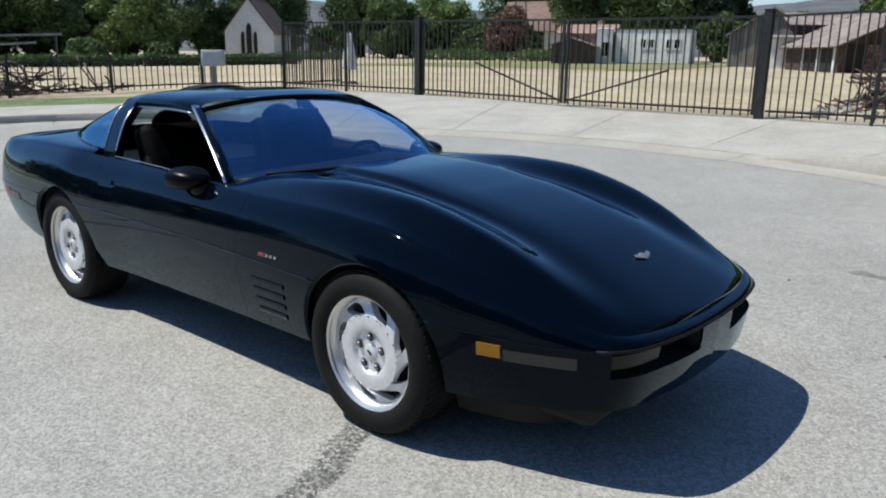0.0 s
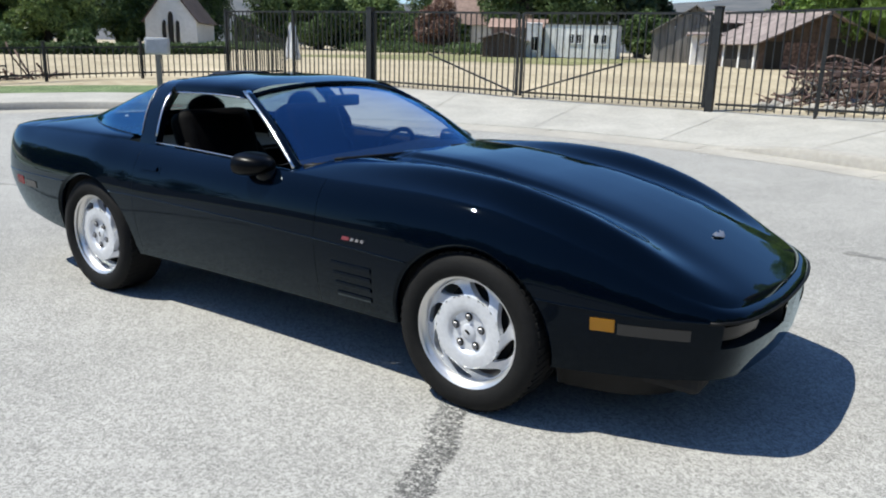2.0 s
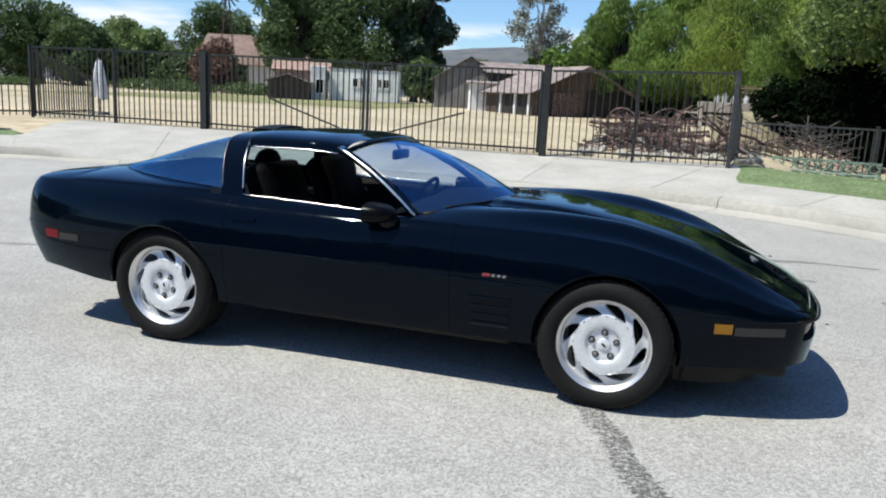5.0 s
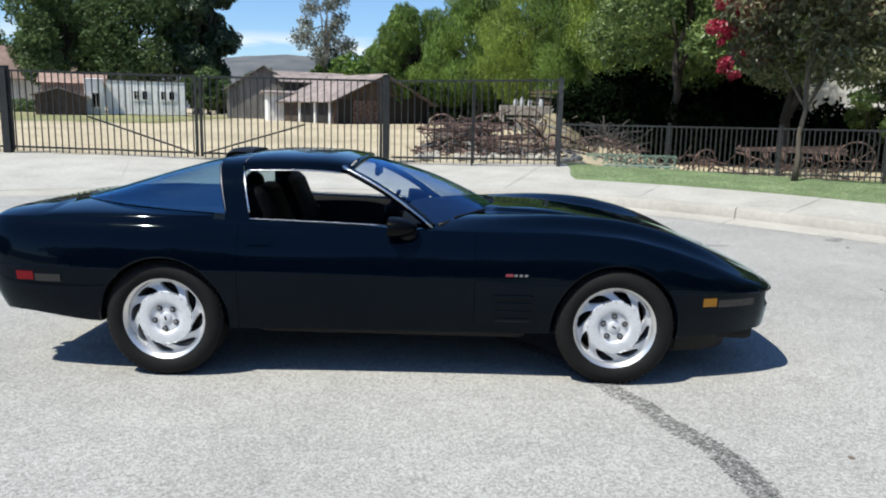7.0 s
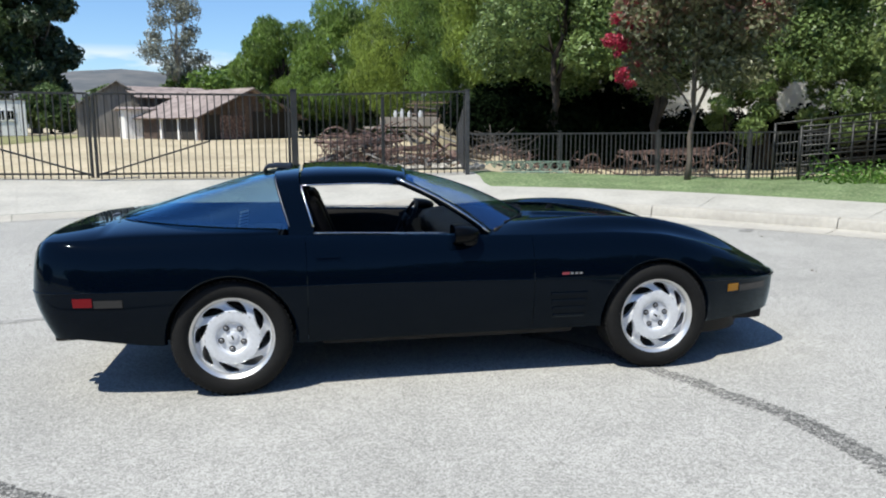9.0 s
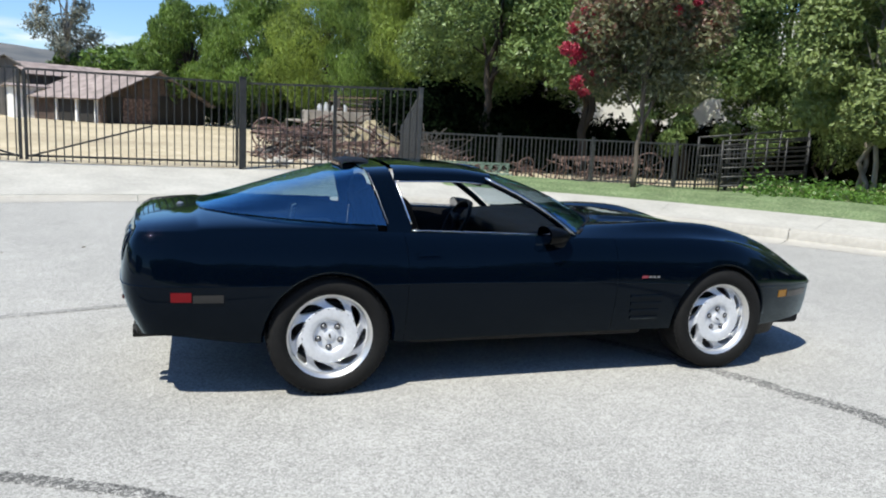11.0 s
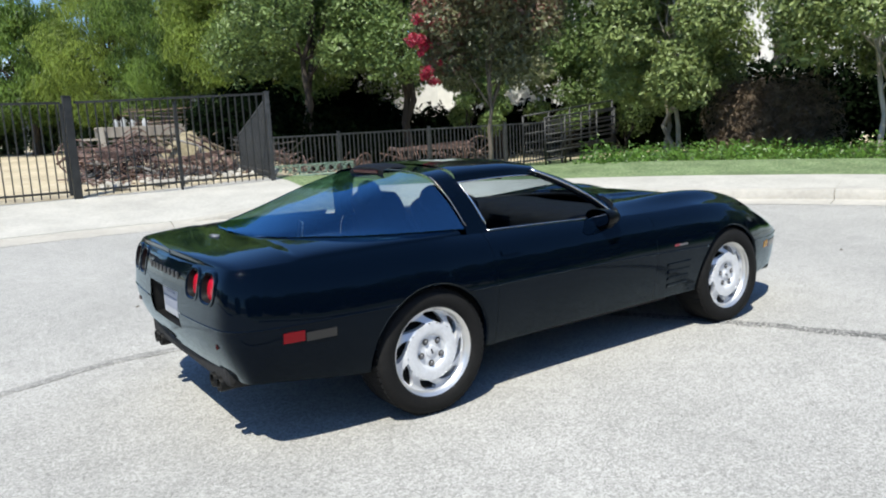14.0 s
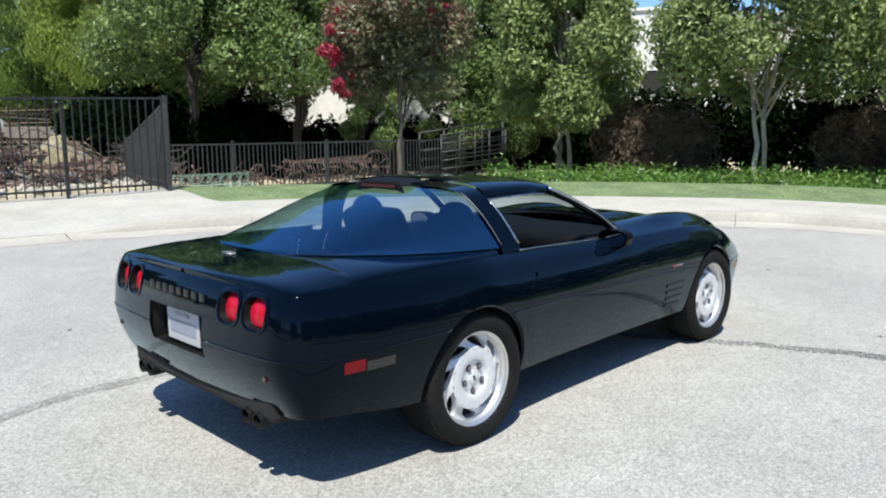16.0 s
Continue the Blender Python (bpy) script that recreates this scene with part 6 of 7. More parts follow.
for k, x in enumerate((-0.962, -0.970, -0.94, -0.90, -0.86, -0.835, -0.845)):
    half = []
    for u in np.linspace(0, 1, 30) ** 0.9:
        y, z = hoop(-0.96, u, 3.1)
        z0 = hatch_foot(-0.96)
        lean = 0.075 * (1 - min(1, (z - z0) / (1.13 - z0)))
        d = 0.003 if 0 < k < 6 else (0.0 if k == 0 else -0.035)
        half.append((x + lean - 0.015, y + d, z + (roof_mid(x) - roof_mid(-0.96)) * u + d))
    # flares out at its foot into the body
    half.insert(0, (half[0][0], half[0][1] + 0.014, half[0][2] - 0.05))
    rows.append([(x, -y, z) for x, y, z in half] + [(x, y, z) for x, y, z in half[::-1][1:]])
part("roof_hoop", Shape().grid(rows).mesh("roof_hoop", PAINT, True, angle=50), car)


def rail(x):
    return curve([(-0.86, 0.570), (-0.5, 0.570), (-0.2, 0.548)])(x), curve([(-0.86, 1.124), (-0.5, 1.131), (-0.2, 1.115)])(x)


rows = []
for x in np.linspace(-0.842, -0.252, 24):
    ry, rz = rail(x)
    half = []
    for u in np.linspace(0, 1, 18):
        a = u * math.pi / 2
        half.append((ry * math.cos(a) ** 0.62 if u < 1 else 0.0, rz + (roof_mid(x) - rz) * math.sin(a) ** 0.75))
    edge = [(x, -ry + 0.012, rz - 0.02), (x, -ry - 0.004, rz - 0.012)]
    rows.append(edge + [(x + 0.03 * (1 - (y / ry) ** 2), -y, z) for y, z in half] + [(x + 0.03 * (1 - (y / ry) ** 2), y, z) for y, z in half[::-1][1:]] + [(p[0], -p[1], p[2]) for p in edge[::-1]])
part("roof_panel", Shape().grid(rows).mesh("roof_panel", PAINT, True, angle=50), car, "glossy black lift-out roof panel")
rows = []
for k in np.linspace(0, 1, 16):
    row = []
    for v in np.linspace(-1, 1, 33):
        b = Vector((screen_foot(0.70 * v), 0.70 * v, 0.838 + 0.046 * (1 - v * v)))
        t = Vector((-0.262 + 0.045 * (1 - v * v), 0.534 * v, 1.117 + 0.054 * (1 - abs(v) ** 2.4)))
        p = b.lerp(t, k)
        bow = 0.035 * math.sin(math.pi * k)
        row.append((p.x + bow * 0.4, p.y * (1 + 0.02 * math.sin(math.pi * k)), p.z + bow))
    rows.append(row)
part("windscreen", Shape().grid(rows).mesh("windscreen", WINDSCREEN, True), car, "raked windscreen glass reflecting blue sky")
# cowl strip at the foot of the screen, header bar
s = Shape().tube([(screen_foot(0.705 * v) + 0.012, 0.705 * v, 0.839 + 0.046 * (1 - v * v)) for v in np.linspace(-1, 1, 31)], 0.016, 8)
part("cowl_strip", s.mesh("cowl_strip", TRIMBLACK, True), car)
s = Shape().tube([(-0.252 + 0.045 * (1 - v * v), 0.538 * v, 1.121 + 0.052 * (1 - abs(v) ** 2.4)) for v in np.linspace(-1, 1, 25)], 0.014, 8)
part("header_bar", s.mesh("header_bar", PAINT, True), car)
for q in (-1, 1):
    # windscreen pillar with a bright strip on its outer edge
    foot, head = Vector((0.226, q * 0.712, 0.822)), Vector((-0.288, q * 0.542, 1.129))
    pts = [foot.lerp(head, u) + Vector((0.012, q * 0.012, 0.022)) * math.sin(math.pi * u) for u in np.linspace(0, 1, 14)]
    part("pillar", Shape().tube(pts, [0.022] * 14, 8).mesh("pillar", PAINT, True), car)
    part("bright_trim", Shape().tube([p + Vector((-0.006, q * 0.020, 0.010)) for p in pts], 0.0085, 8).mesh("bright_trim", CHROME, True), car, "bright metal window trim")
    # bright frame of the open door window
    top = [(x, q * (rail(x)[0] + 0.004), rail(x)[1] - 0.016) for x in np.linspace(-0.30, -0.845, 14)]
    back = []
    for u in np.linspace(0.02, 0.45, 12):
        y, z = hoop(-0.96, u, 3.1)
        back.append((-0.845 + 0.072 * (1 - min(1, (z - 0.884) / 0.246)), q * (y + 0.006), z))
    sill = [(x, q * (side_y(x, shoulder_z(x)) - 0.012), shoulder_z(x) + 0.010) for x in np.linspace(-0.775, -0.03, 16)]
    part("bright_trim", Shape().tube(top, 0.005, 6).mesh("bright_trim", CHROME, True), car, "bright metal window trim")
    part("bright_trim", Shape().tube(back, 0.0055, 6).mesh("bright_trim", CHROME, True), car, "bright metal window trim")
    part("belt_trim", Shape().tube(sill, 0.0035, 6).mesh("belt_trim", CHROME, True), car, "bright metal belt trim")
    hp = []
    for u in np.linspace(0.02, 0.55, 14):
        y, z = hoop(-0.96, u, 3.1)
        hp.append((-0.978 + 0.075 * (1 - min(1, (z - 0.884) / 0.246)), q * (y + 0.006), z + 0.004))
    part("hatch_trim", Shape().tube(hp, 0.0018, 6).mesh("hatch_trim", SILVER, True), car, "thin bright strip at the hatch glass")
    foot_line = [(x, q * (hatch_half(x) + 0.003), hatch_foot(x) + 0.002) for x in np.linspace(-1.86, -0.97, 30)]
    part("hatch_seal", Shape().tube(foot_line, 0.004, 6).mesh("hatch_seal", PAINT, True), car)

# ---- cabin ----
s = Shape()
s.box((-0.35, 0, 0.30), (1.7, 1.46, 0.03)).box((0.30, 0, 0.55), (0.04, 1.5, 0.5)).box((-1.0, 0, 0.52), (0.05, 1.4, 0.42), ch=0.01)
s.box((-1.42, 0, 0.735), (0.85, 1.25, 0.03), ch=0.01)
part("cabin_tub", s.mesh("cabin_tub", CABIN), car)
s = Shape()
rows = []
for x, z in ((0.50, 0.845), (0.34, 0.868), (0.14, 0.862), (0.04, 0.84), (0.0, 0.79), (0.02, 0.70), (0.10, 0.62)):
    rows.append([(x, 0.68 * v, z - 0.02 * v * v + (0.018 * math.exp(-((v - 0.5) / 0.22) ** 2))) for v in np.linspace(-1, 1, 25)])
part("dashboard", s.grid(rows).mesh("dashboard", CABIN, True), car)
s = Shape().box((-0.33, 0, 0.50), (0.85, 0.24, 0.30), ch=0.04)
part("console", s.mesh("console", CABIN, True, angle=40), car)
for q in (-1, 1):
    seat = part("seat", Shape().box((-0.42, q * 0.37, 0.47), (0.52, 0.48, 0.17), ch=0.06).mesh("seat", LEATHER, True, angle=60), car)
    m = Euler((0, radians(-22), 0)).to_matrix()
    part("backrest", Shape().box((-0.72, q * 0.37, 0.74), (0.16, 0.48, 0.58), m, 0.06).mesh("backrest", LEATHER, True, angle=60), seat)
    part("headrest", Shape().ball((-0.845, q * 0.37, 1.005), (0.055, 0.125, 0.085), 18).mesh("headrest", LEATHER, True), seat)
    for e in (-1, 1):
        part("bolster", Shape().tube([(-0.62, q * 0.37 + e * 0.21, 0.50), (-0.70, q * 0.37 + e * 0.225, 0.74), (-0.80, q * 0.37 + e * 0.16, 0.96)], [0.05, 0.06, 0.03], 10).mesh("bolster", LEATHER, True), seat)
s, m = Shape(), Euler((0, radians(-62), 0)).to_matrix()
ring = [Vector((-0.13, 0.385, 0.765)) + m @ Vector((0.165 * math.cos(a), 0.175 * math.sin(a), 0)) for a in np.linspace(0, 2 * math.pi, 33)[:-1]]
wheel_ob = part("steering_wheel", s.tube(ring, 0.014, 8, True).mesh("steering_wheel", CABIN, True), car)
s = Shape().ball((-0.125, 0.385, 0.765), (0.03, 0.06, 0.06), 12)
for a in (0.3, 2.84, 4.71):
    s.tube([Vector((-0.125, 0.385, 0.765)), Vector((-0.13, 0.385, 0.765)) + m @ Vector((0.16 * math.sin(a), 0.17 * math.cos(a), 0))], 0.014, 6)
part("wheel_hub", s.mesh("wheel_hub", CABIN, True), wheel_ob)
part("rear_mirror", Shape().box((-0.15, 0, 1.085), (0.03, 0.23, 0.06), ch=0.012).tube([(-0.15, 0, 1.10), (-0.18, 0, 1.145)], 0.008, 6).mesh("rear_mirror", TRIMBLACK, True, angle=40), car)
m = Euler((radians(10), 0, radians(70))).to_matrix()
panel = part("vent_panel", Shape().box((-1.27, 0.54, 0.79), (0.14, 0.012, 0.15), m, 0.004).mesh("vent_panel", CABIN), car)
for k in range(6):
    c = Vector((-1.27, 0.54, 0.79)) + m @ Vector((0, -0.012, -0.06 + 0.024 * k))
    part("vent_slat", Shape().box(c, (0.125, 0.010, 0.013), m, 0.002).mesh("vent_slat", PLATEWHITE), panel, "pale slat of the cargo bay vent")


# ---- wheels ----
def make_wheel():
    """One wheel about its own hub, its face towards -y."""
    w = part("wheel", None, car)
    s = Shape().lathe([(0.222, -0.105), (0.232, -0.118), (0.262, -0.128), (0.296, -0.122), (0.311, -0.104), (0.318, -0.085), (0.319, 0.0), (0.318, 0.085), (0.311, 0.104), (0.290, 0.122), (0.235, 0.118), (0.222, 0.105)], 72)
    tyre = part("tyre", s.mesh("tyre", RUBBER, True, angle=50), w, "low-profile black tyre")
    tread = Shape()
    for k in range(60):
        a = 2 * math.pi * k / 60
        for y0, y1, sk in ((-0.098, -0.02, 0.05), (0.02, 0.098, -0.05)):
            tread.bar((0.3162 * math.cos(a), y0, 0.3162 * math.sin(a)), (0.3162 * math.cos(a + sk), y1, 0.3162 * math.sin(a + sk)), 0.020, 0.008, up=(math.cos(a), 0, math.sin(a)))
    part("tread", tread.mesh("tread", RUBBER), tyre)
    s = Shape().lathe([(0.2155, -0.102), (0.224, -0.108), (0.229, -0.104), (0.228, -0.096), (0.216, -0.09), (0.205, -0.075), (0.200, -0.05), (0.198, 0.09)], 72)
    part("rim", s.mesh("rim", POLISHED, True, angle=40), w, "polished alloy rim lip")
    # face with eight swept slots
    def face_y(r):
        return -0.094 + 0.014 * ease(0.088, 0.08, r) + 0.026 * ease(0.140, 0.19, r)
    s, nb = Shape(), 8
    rs_hub = [0.03, 0.045, 0.062, 0.078, 0.085, 0.092, 0.116, 0.138, 0.146]
    rs_slot = [0.146, 0.150, 0.157, 0.166, 0.176, 0.186, 0.193, 0.198]
    rs_out = [0.198, 0.201, 0.205]
    def sw(r):
        return 0.40 * (r - 0.146) / 0.052
    for b in range(nb):
        a0 = 2 * math.pi * b / nb
        def pt(r, f, dy=0.0):
            a = a0 + f * 2 * math.pi / nb + sw(max(r, 0.146))
            return (r * math.cos(a), face_y(r) + dy, r * math.sin(a))
        fs = np.linspace(0, 1, 11)
        s.grid([[pt(r, f) for f in fs] for r in rs_hub])
        s.grid([[pt(r, f) for f in fs] for r in rs_out])
        lo = lambda r: 0.10 + 0.07 * (abs((r - 0.172) / 0.026)) ** 3
        hi = lambda r: 0.72 - 0.20 * (abs((r - 0.172) / 0.026)) ** 3
        s.grid([[pt(r, lo(r) * k / 4) for k in range(5)] for r in rs_slot])
        s.grid([[pt(r, hi(r) + (1 - hi(r)) * k / 6) for k in range(7)] for r in rs_slot])
        s.grid([[pt(0.146, lo(0.146) + (hi(0.146) - lo(0.146)) * k / 6, d) for k in range(7)] for d in (0, 0.03)])
        s.grid([[pt(0.198, lo(0.198) + (hi(0.198) - lo(0.198)) * k / 6, d) for k in range(7)] for d in (0, 0.03)])
        s.grid([[pt(r, lo(r), d) for r in rs_slot] for d in (0, 0.03)])
        s.grid([[pt(r, hi(r), d) for r in rs_slot] for d in (0, 0.03)])
    face = part("wheel_face", s.mesh("wheel_face", ALLOY, True, 0.0005, 35), w, "silver cast alloy face with eight swept slots")
    cap = Shape().lathe([(0.0005, -0.088), (0.024, -0.088), (0.031, -0.084), (0.034, -0.07)], 28)
    part("centre_cap", cap.mesh("centre_cap", ALLOY, True, angle=40), face)
    part("cap_mark", Shape().box((0, -0.0895, 0), (0.024, 0.003, 0.008), Euler((0, radians(35), 0)).to_matrix()).mesh("cap_mark", TRIMBLACK), face)
    for k in range(5):
        a = 2 * math.pi * (k + 0.25) / 5
        part("nut_recess", Shape().lathe([(0.0105, -0.0838), (0.0165, -0.0842)], 16, (0.061 * math.cos(a), 0, 0.061 * math.sin(a))).mesh("nut_recess", TRIMBLACK), face)
        n = Shape().lathe([(0.0005, -0.095), (0.008, -0.094), (0.0115, -0.09), (0.0115, -0.07)], 6, (0.061 * math.cos(a), 0, 0.061 * math.sin(a)))
        part("lug_nut", n.mesh("lug_nut", NUT, True, angle=30), face)
    part("brake_disc", Shape().lathe([(0.0005, -0.02), (0.165, -0.02), (0.165, 0.0), (0.0005, 0.0)], 40).mesh("brake_disc", UNDER, True, angle=30), w)
    return w


wheel = make_wheel()
for k, (x, y, turn) in enumerate(((WHEEL_X, -0.714, 0), (-WHEEL_X, -0.758, 0), (WHEEL_X, 0.714, 180), (-WHEEL_X, 0.758, 180))):
    m = pose(x, y, WHEEL_Z, 0, (0, 40, 15, 70)[k], turn)
    if k == 0:
        wheel.matrix_basis = m
    else:
        copy_thing(wheel, m)


# ---- small parts ----
def on_flank(name, x0, x1, z0, z1, mat, q=-1, proud=0.004, label="", shear=0.0, parent=None):
    """A thin plate that follows the flank."""
    rows = []
    for z, d in ((z0, -0.004), (z0, proud), (z1, proud), (z1, -0.004)):
        rows.append([(x + shear * (z - z0), q * (side_y(x, z) + d), z) for x in np.linspace(x0, x1, 9)])
    s = Shape().grid(rows)
    for e in (0, 8):
        s.add([r[e] for r in rows], [(0, 1, 2, 3)])
    return part(name, s.mesh(name, mat, True, angle=30), parent or car, label)


for q in (-1, 1):
    on_flank("side_marker", -2.0, -1.905, 0.525, 0.572, REDLENS, q, label="red rear side marker lens")
    on_flank("marker_lens", -1.897, -1.755, 0.520, 0.560, SMOKED, q, label="smoked clear side lens")
    on_flank("side_marker", 1.705, 1.785, 0.436, 0.482, AMBER, q, label="amber front side marker lens")
    on_flank("marker_lens", 1.795, 2.02, 0.430, 0.470, SMOKED, q, label="smoked cornering lamp lens")
    on_flank("handle_recess", -0.772, -0.62, 0.722, 0.758, PAINT, q, 0.002)
    on_flank("door_handle", -0.765, -0.64, 0.738, 0.757, PAINT, q, 0.010)
    on_flank("badge", 0.618, 0.658, 0.597, 0.611, BADGERED, q, 0.004, "small red enamel wing badge", 0.3)
    for k in range(3):
        on_flank("badge_letter", 0.666 + 0.027 * k, 0.682 + 0.027 * k, 0.598, 0.609, SILVER, q, 0.004, "small silver wing letter", 0.3)
    for k in range(4):
        zs = 0.478 - 0.045 * k
        on_flank("vent_slot", 0.556 + 0.006 * k, 0.772 - 0.004 * k, zs - 0.016, zs + 0.012, PAINT, q, 0.001)
        xs = np.linspace(0.556 + 0.006 * k, 0.772 - 0.004 * k, 9)
        blade = Shape().grid([[(x, q * (side_y(x, zs + e) + d), zs + e) for x in xs] for e, d in ((0.020, -0.002), (0.018, 0.004), (0.008, 0.007), (0.0, 0.006), (-0.002, -0.005))])
        part("vent_blade", blade.mesh("vent_blade", PAINT, True, angle=60), car)
    # door mirror on a short arm
    s = Shape()
    c = Vector((0.045, q * 0.805, 0.842))
    rows = []
    for k in range(13):
        u = k / 12
        r = (math.sin(math.pi * min(1, u * 0.56)) ** 0.42) if u > 0 else 0.0
        rows.append([(c.x + 0.10 - 0.155 * u, c.y + q * 0.095 * r * math.copysign(abs(math.cos(a)) ** 0.75, math.cos(a)), c.z + 0.052 * r * math.copysign(abs(math.sin(a)) ** 0.75, math.sin(a))) for a in np.linspace(0, 2 * math.pi, 25)])
    s.grid(rows)
    mir = part("door_mirror", s.mesh("door_mirror", SATIN, True), car, "black teardrop door mirror")
    part("mirror_glass", Shape().lathe([(0.0005, 0), (0.080, 0)], 24, axis="x").mesh("mirror_glass", MIRROR), mir).matrix_basis = Matrix.LocRotScale(c - Vector((0.056, 0, 0)), None, (1, 1.08, 0.58))
    part("mirror_arm", Shape().tube([(0.12, q * 0.735, 0.765), (0.10, q * 0.765, 0.79), (0.075, q * 0.79, 0.82)], [0.03, 0.05, 0.045], 10).mesh("mirror_arm", TRIMBLACK, True), mir)


def on_tail(y, z):
    """A point on the tail's face."""
    x = np.interp(abs(y), [p[1] for p in LINE if p[0] < -2.0 and p[1] < 0.78], [p[0] for p in LINE if p[0] < -2.0 and p[1] < 0.78])
    return Vector((x + inset(-2.25, z) * (1 - 0.2 * abs(y)), y, z))


def oval(name, y, z, ry, rz, mat, parent, d=0.006, label="", n=36, power=3.0, rim=None):
    """A rounded lamp set on the tail; rim gives its rings as scale and height."""
    s, rings = Shape(), []
    for k, (sc, dd) in enumerate(rim or ((1.0, -0.01), (1.0, d * 0.4), (0.9, d), (0.55, d * 1.3), (0.02, d * 1.4))):
        ring = []
        for i in range(n + 1):
            a = 2 * math.pi * i / n
            c, w = math.cos(a), math.sin(a)
            yy = y + ry * sc * math.copysign(abs(c) ** (2 / power), c)
            zz = z + rz * sc * math.copysign(abs(w) ** (2 / power), w)
            p = on_tail(yy, zz)
            ring.append((p.x - dd, p.y, p.z))
        rings.append(ring)
    return part(name, s.grid(rings).mesh(name, mat, True, angle=50), parent, label)


for y in (-0.615, -0.44, 0.44, 0.615):
    b = oval("tail_lamp", y, 0.765, 0.074, 0.069, PAINT, car, label="round-cornered red tail lamp sunk in a dark bezel", rim=((1.13, -0.006), (1.10, 0.003), (1.0, 0.004), (0.9, 0.002), (0.86, -0.004)))
    oval("lamp_well", y, 0.765, 0.074, 0.069, TRIMBLACK, b, rim=((0.865, -0.003), (0.85, -0.012), (0.82, -0.036)))
    oval("lens", y, 0.765, 0.074, 0.069, LAMPRED, b, label="red tail lamp lens", power=2.8, rim=((0.85, -0.036), (0.80, -0.028), (0.5, -0.022), (0.02, -0.020)))
# number plate pocket
s = Shape()
pl = on_tail(0, 0.61)
ring = [(0.275, 0.508), (0.275, 0.706), (-0.275, 0.706), (-0.275, 0.508), (0.275, 0.508)]
s.grid([[tuple(on_tail(y, z) + Vector((0.004, 0, 0))) for y, z in ring], [(pl.x + 0.075, y * 0.9, z + (0.012 if z < 0.6 else -0.02)) for y, z in ring]])
s.box((pl.x + 0.085, 0, 0.607), (0.02, 0.52, 0.19))
s.box((pl.x + 0.072, 0, 0.607), (0.036, 0.29, 0.12), ch=0.01)
pocket = part("plate_pocket", s.mesh("plate_pocket", TRIMBLACK, True, angle=40), car)
plate = part("number_plate", Shape().box((pl.x + 0.050, 0, 0.607), (0.006, 0.300, 0.148), ch=0.002).mesh("number_plate", PLATEWHITE), pocket, "pale number plate with dark bars")
part("plate_bars", Shape().box((pl.x + 0.0458, 0, 0.600), (0.003, 0.235, 0.055)).mesh("plate_bars", PLATEBLUE), plate)
part("plate_header", Shape().box((pl.x + 0.0458, 0, 0.660), (0.003, 0.13, 0.018)).mesh("plate_header", PLATEBLUE), plate)
# moulded lettering becomes a row of plain bars
for k in range(8):
    y = 0.235 - 0.47 * k / 7
    p = on_tail(y, 0.775)
    part("letter_bar", Shape().box((p.x - 0.001, y, 0.775), (0.006, 0.043, 0.036), ch=0.003).mesh("letter_bar", GREYLET, True, angle=40), car)
for y in (-0.64, 0.64):
    p = on_tail(y, 0.505)
    part("bumper_reflector", Shape().box((p.x + 0.012, y, 0.515), (0.012, 0.09, 0.020), Euler((0, 0, radians(-14 if y < 0 else 14))).to_matrix()).mesh("bumper_reflector", DARKRED), car, "small dark red bumper reflector")
# exhausts: two pairs
for y in (-0.50, 0.50):
    ex = part("exhaust", Shape().box((-2.02, y, 0.305), (0.22, 0.19, 0.06), ch=0.02).mesh("exhaust", UNDER, True, angle=40), car)
    for e in (-0.045, 0.045):
        part("tailpipe", Shape().lathe([(0.020, -2.09), (0.034, -2.09), (0.036, -2.18), (0.034, -2.195), (0.029, -2.195), (0.028, -2.11), (0.0005, -2.11)], 20, (0, y + e, 0.302), "x").mesh("tailpipe", TRIMBLACK, True, angle=40), ex)
# high brake lamp on the roof's rear edge
lamp_rows = [[(x, y * k, z - 0.02 * (y / 0.2) ** 4) for y in np.linspace(-0.2, 0.2, 15)] for x, z, k in ((-1.06, 1.155, 1.0), (-1.062, 1.194, 0.97), (-1.045, 1.206, 0.95), (-0.99, 1.212, 0.94), (-0.90, 1.208, 0.98), (-0.89, 1.185, 1.0))]
brake = part("brake_lamp", Shape().grid(lamp_rows).mesh("brake_lamp", TRIMBLACK, True, angle=40), car, "low wedge-shaped brake lamp housing on the roof")
part("brake_lens", Shape().box((-1.066, 0, 1.172), (0.006, 0.28, 0.018), ch=0.002).mesh("brake_lens", DARKRED), brake, "dark red brake lamp lens")
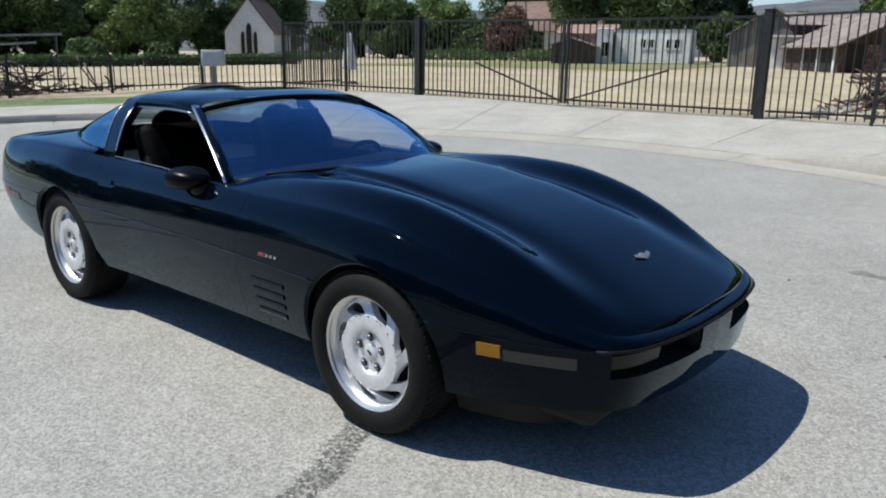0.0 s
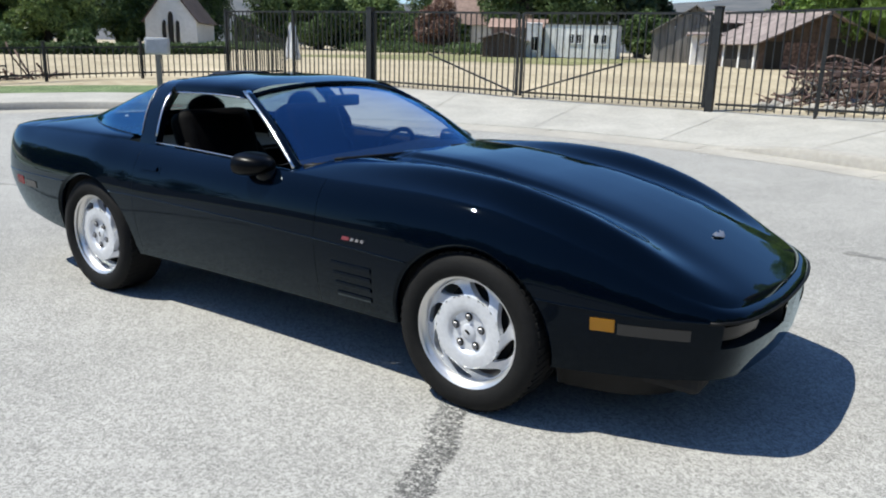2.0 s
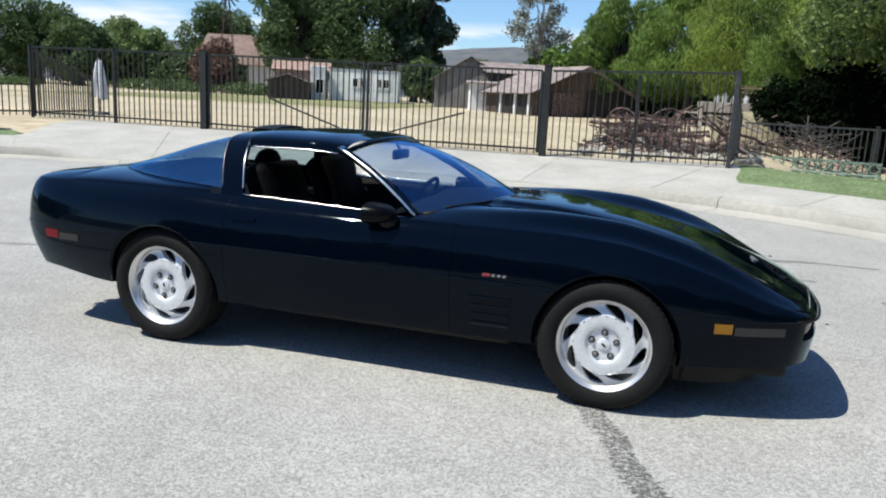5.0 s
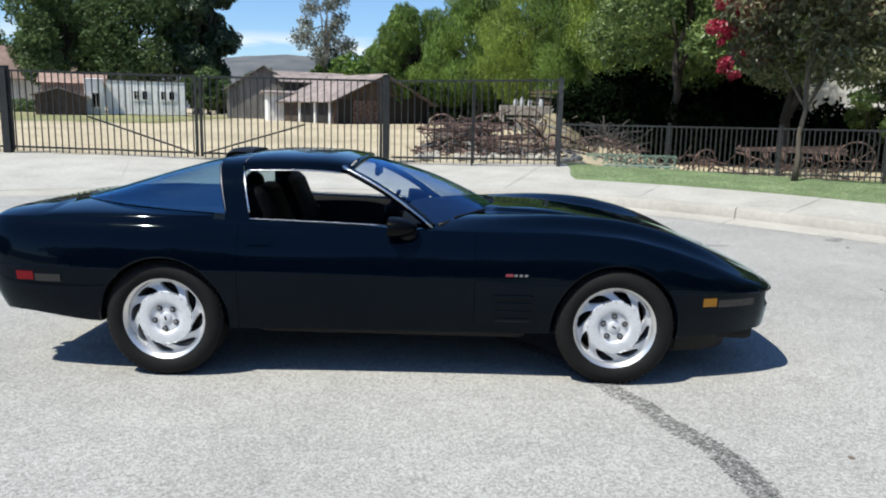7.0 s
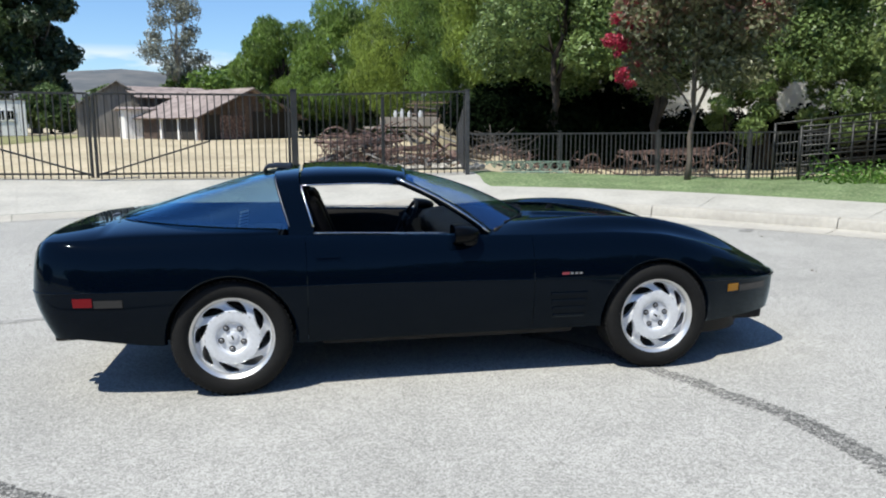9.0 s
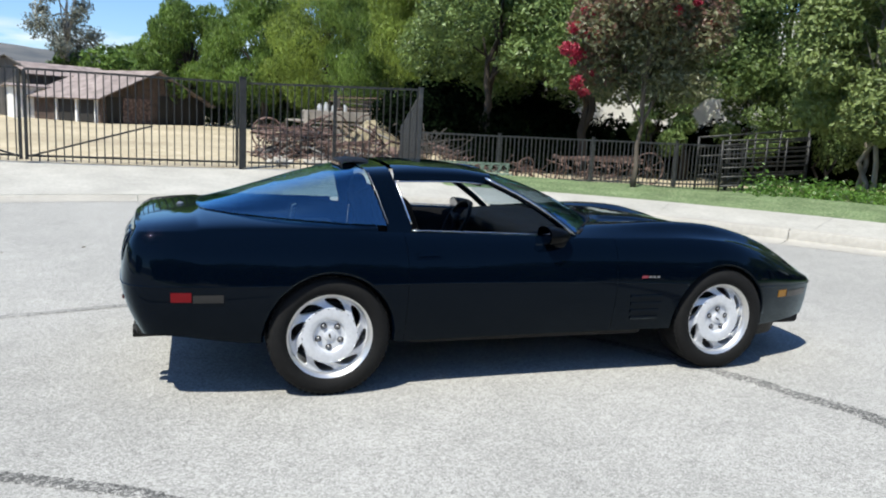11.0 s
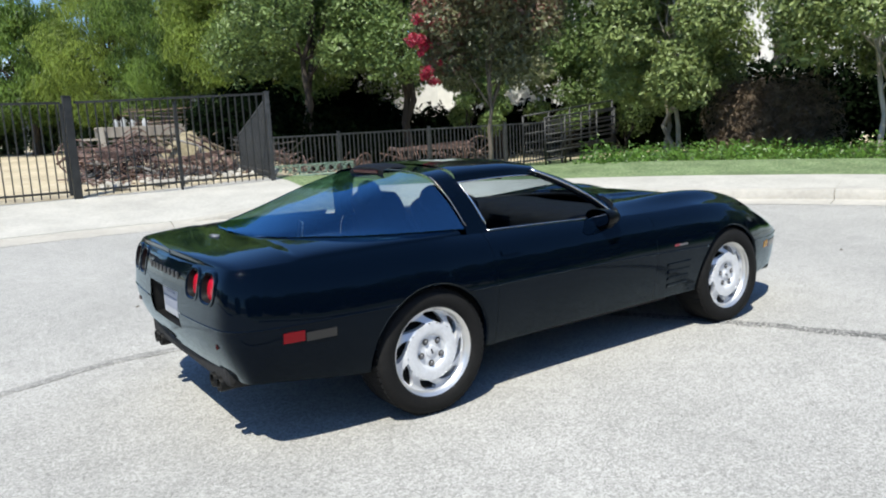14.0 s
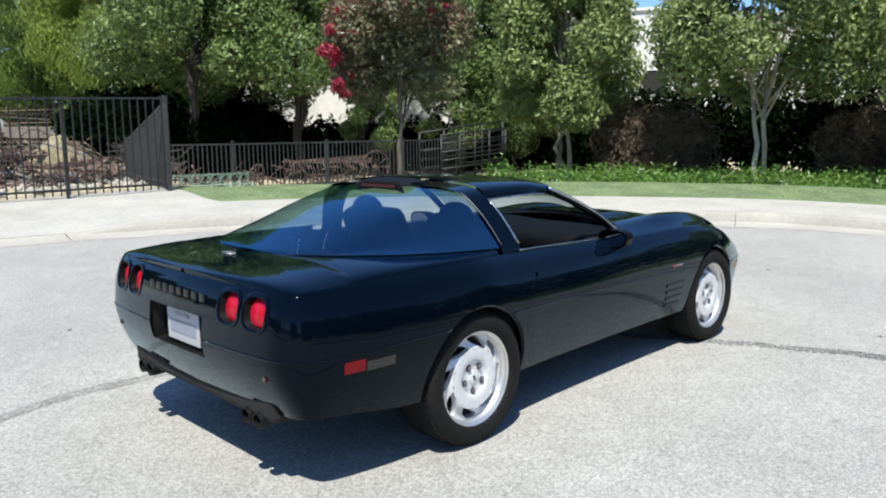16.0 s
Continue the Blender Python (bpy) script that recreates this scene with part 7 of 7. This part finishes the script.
# round emblems on bonnet and deck
for x, z, tilt, nm in ((1.905, hood_mid(1.905) + 0.003, 21, "bonnet_emblem"), (-1.97, deck_mid(-1.97) + 0.003, -6, "deck_emblem")):
    e = part(nm, Shape().lathe([(0.0005, 0.004), (0.019, 0.003), (0.022, 0.0)], 28, axis="z").mesh(nm, SILVER, True, angle=40), car, "small round silver emblem")
    e.matrix_basis = pose(x, 0, z, 0, tilt, 0)
    for sg in (-1, 1):
        part("emblem_wing", Shape().box((0, sg * 0.03, 0.003), (0.018, 0.045, 0.004), Euler((0, 0, radians(sg * 25))).to_matrix(), 0.001).mesh("emblem_wing", SILVER), e)


def on_nose(y, z):
    x = np.interp(abs(y), [p[1] for p in LINE[::-1] if p[0] > 1.95], [p[0] for p in LINE[::-1] if p[0] > 1.95])
    return Vector((x - inset(2.2, z), y, z))


# nose: dark intake slot with fog lamps, silver band above the chin
for q in (-1, 1):
    rows = [[tuple(on_nose(q * y, z) + Vector((dx, 0, 0))) for y in np.linspace(0.11, 0.615, 25)] for z, dx in ((0.392, -0.002), (0.402, -0.09), (0.492, -0.09), (0.497, -0.004))]
    s = Shape().grid(rows)
    s.box(tuple(on_nose(q * 0.125, 0.446) + Vector((-0.058, 0, 0))), (0.09, 0.02, 0.09))
    slot = part("intake_slot", s.mesh("intake_slot", UNDER, True, angle=30), car, "dark lamp recess in the nose")
    rows = [[tuple(on_nose(q * y, z) + Vector((dx, 0, 0))) for y in np.linspace(0.37, 0.575, 13)] for z, dx in ((0.430, -0.06), (0.430, -0.026), (0.478, -0.022), (0.482, -0.06))]
    part("fog_lamp", Shape().grid(rows).mesh("fog_lamp", FOGGLASS, True, angle=30), slot, "smoked rectangular fog lamp in the nose")
part("nose_band", Shape().tube([tuple(on_nose(y, 0.499) + Vector((0.002, 0, 0))) for y in np.linspace(-0.62, 0.62, 41)], 0.006, 6).mesh("nose_band", TRIMBLACK, True), car)
# wipers
for y0 in (-0.15, 0.42):
    pts = [(screen_foot(y) + 0.016 - 0.012 * u, y, 0.856 + 0.046 * (1 - (y / 0.705) ** 2) + 0.006 * u) for u in np.linspace(0, 1, 12) for y in (y0 - 0.45 * u,)]
    part("wiper", Shape().tube(pts, 0.006, 6).mesh("wiper", TRIMBLACK, True), car)
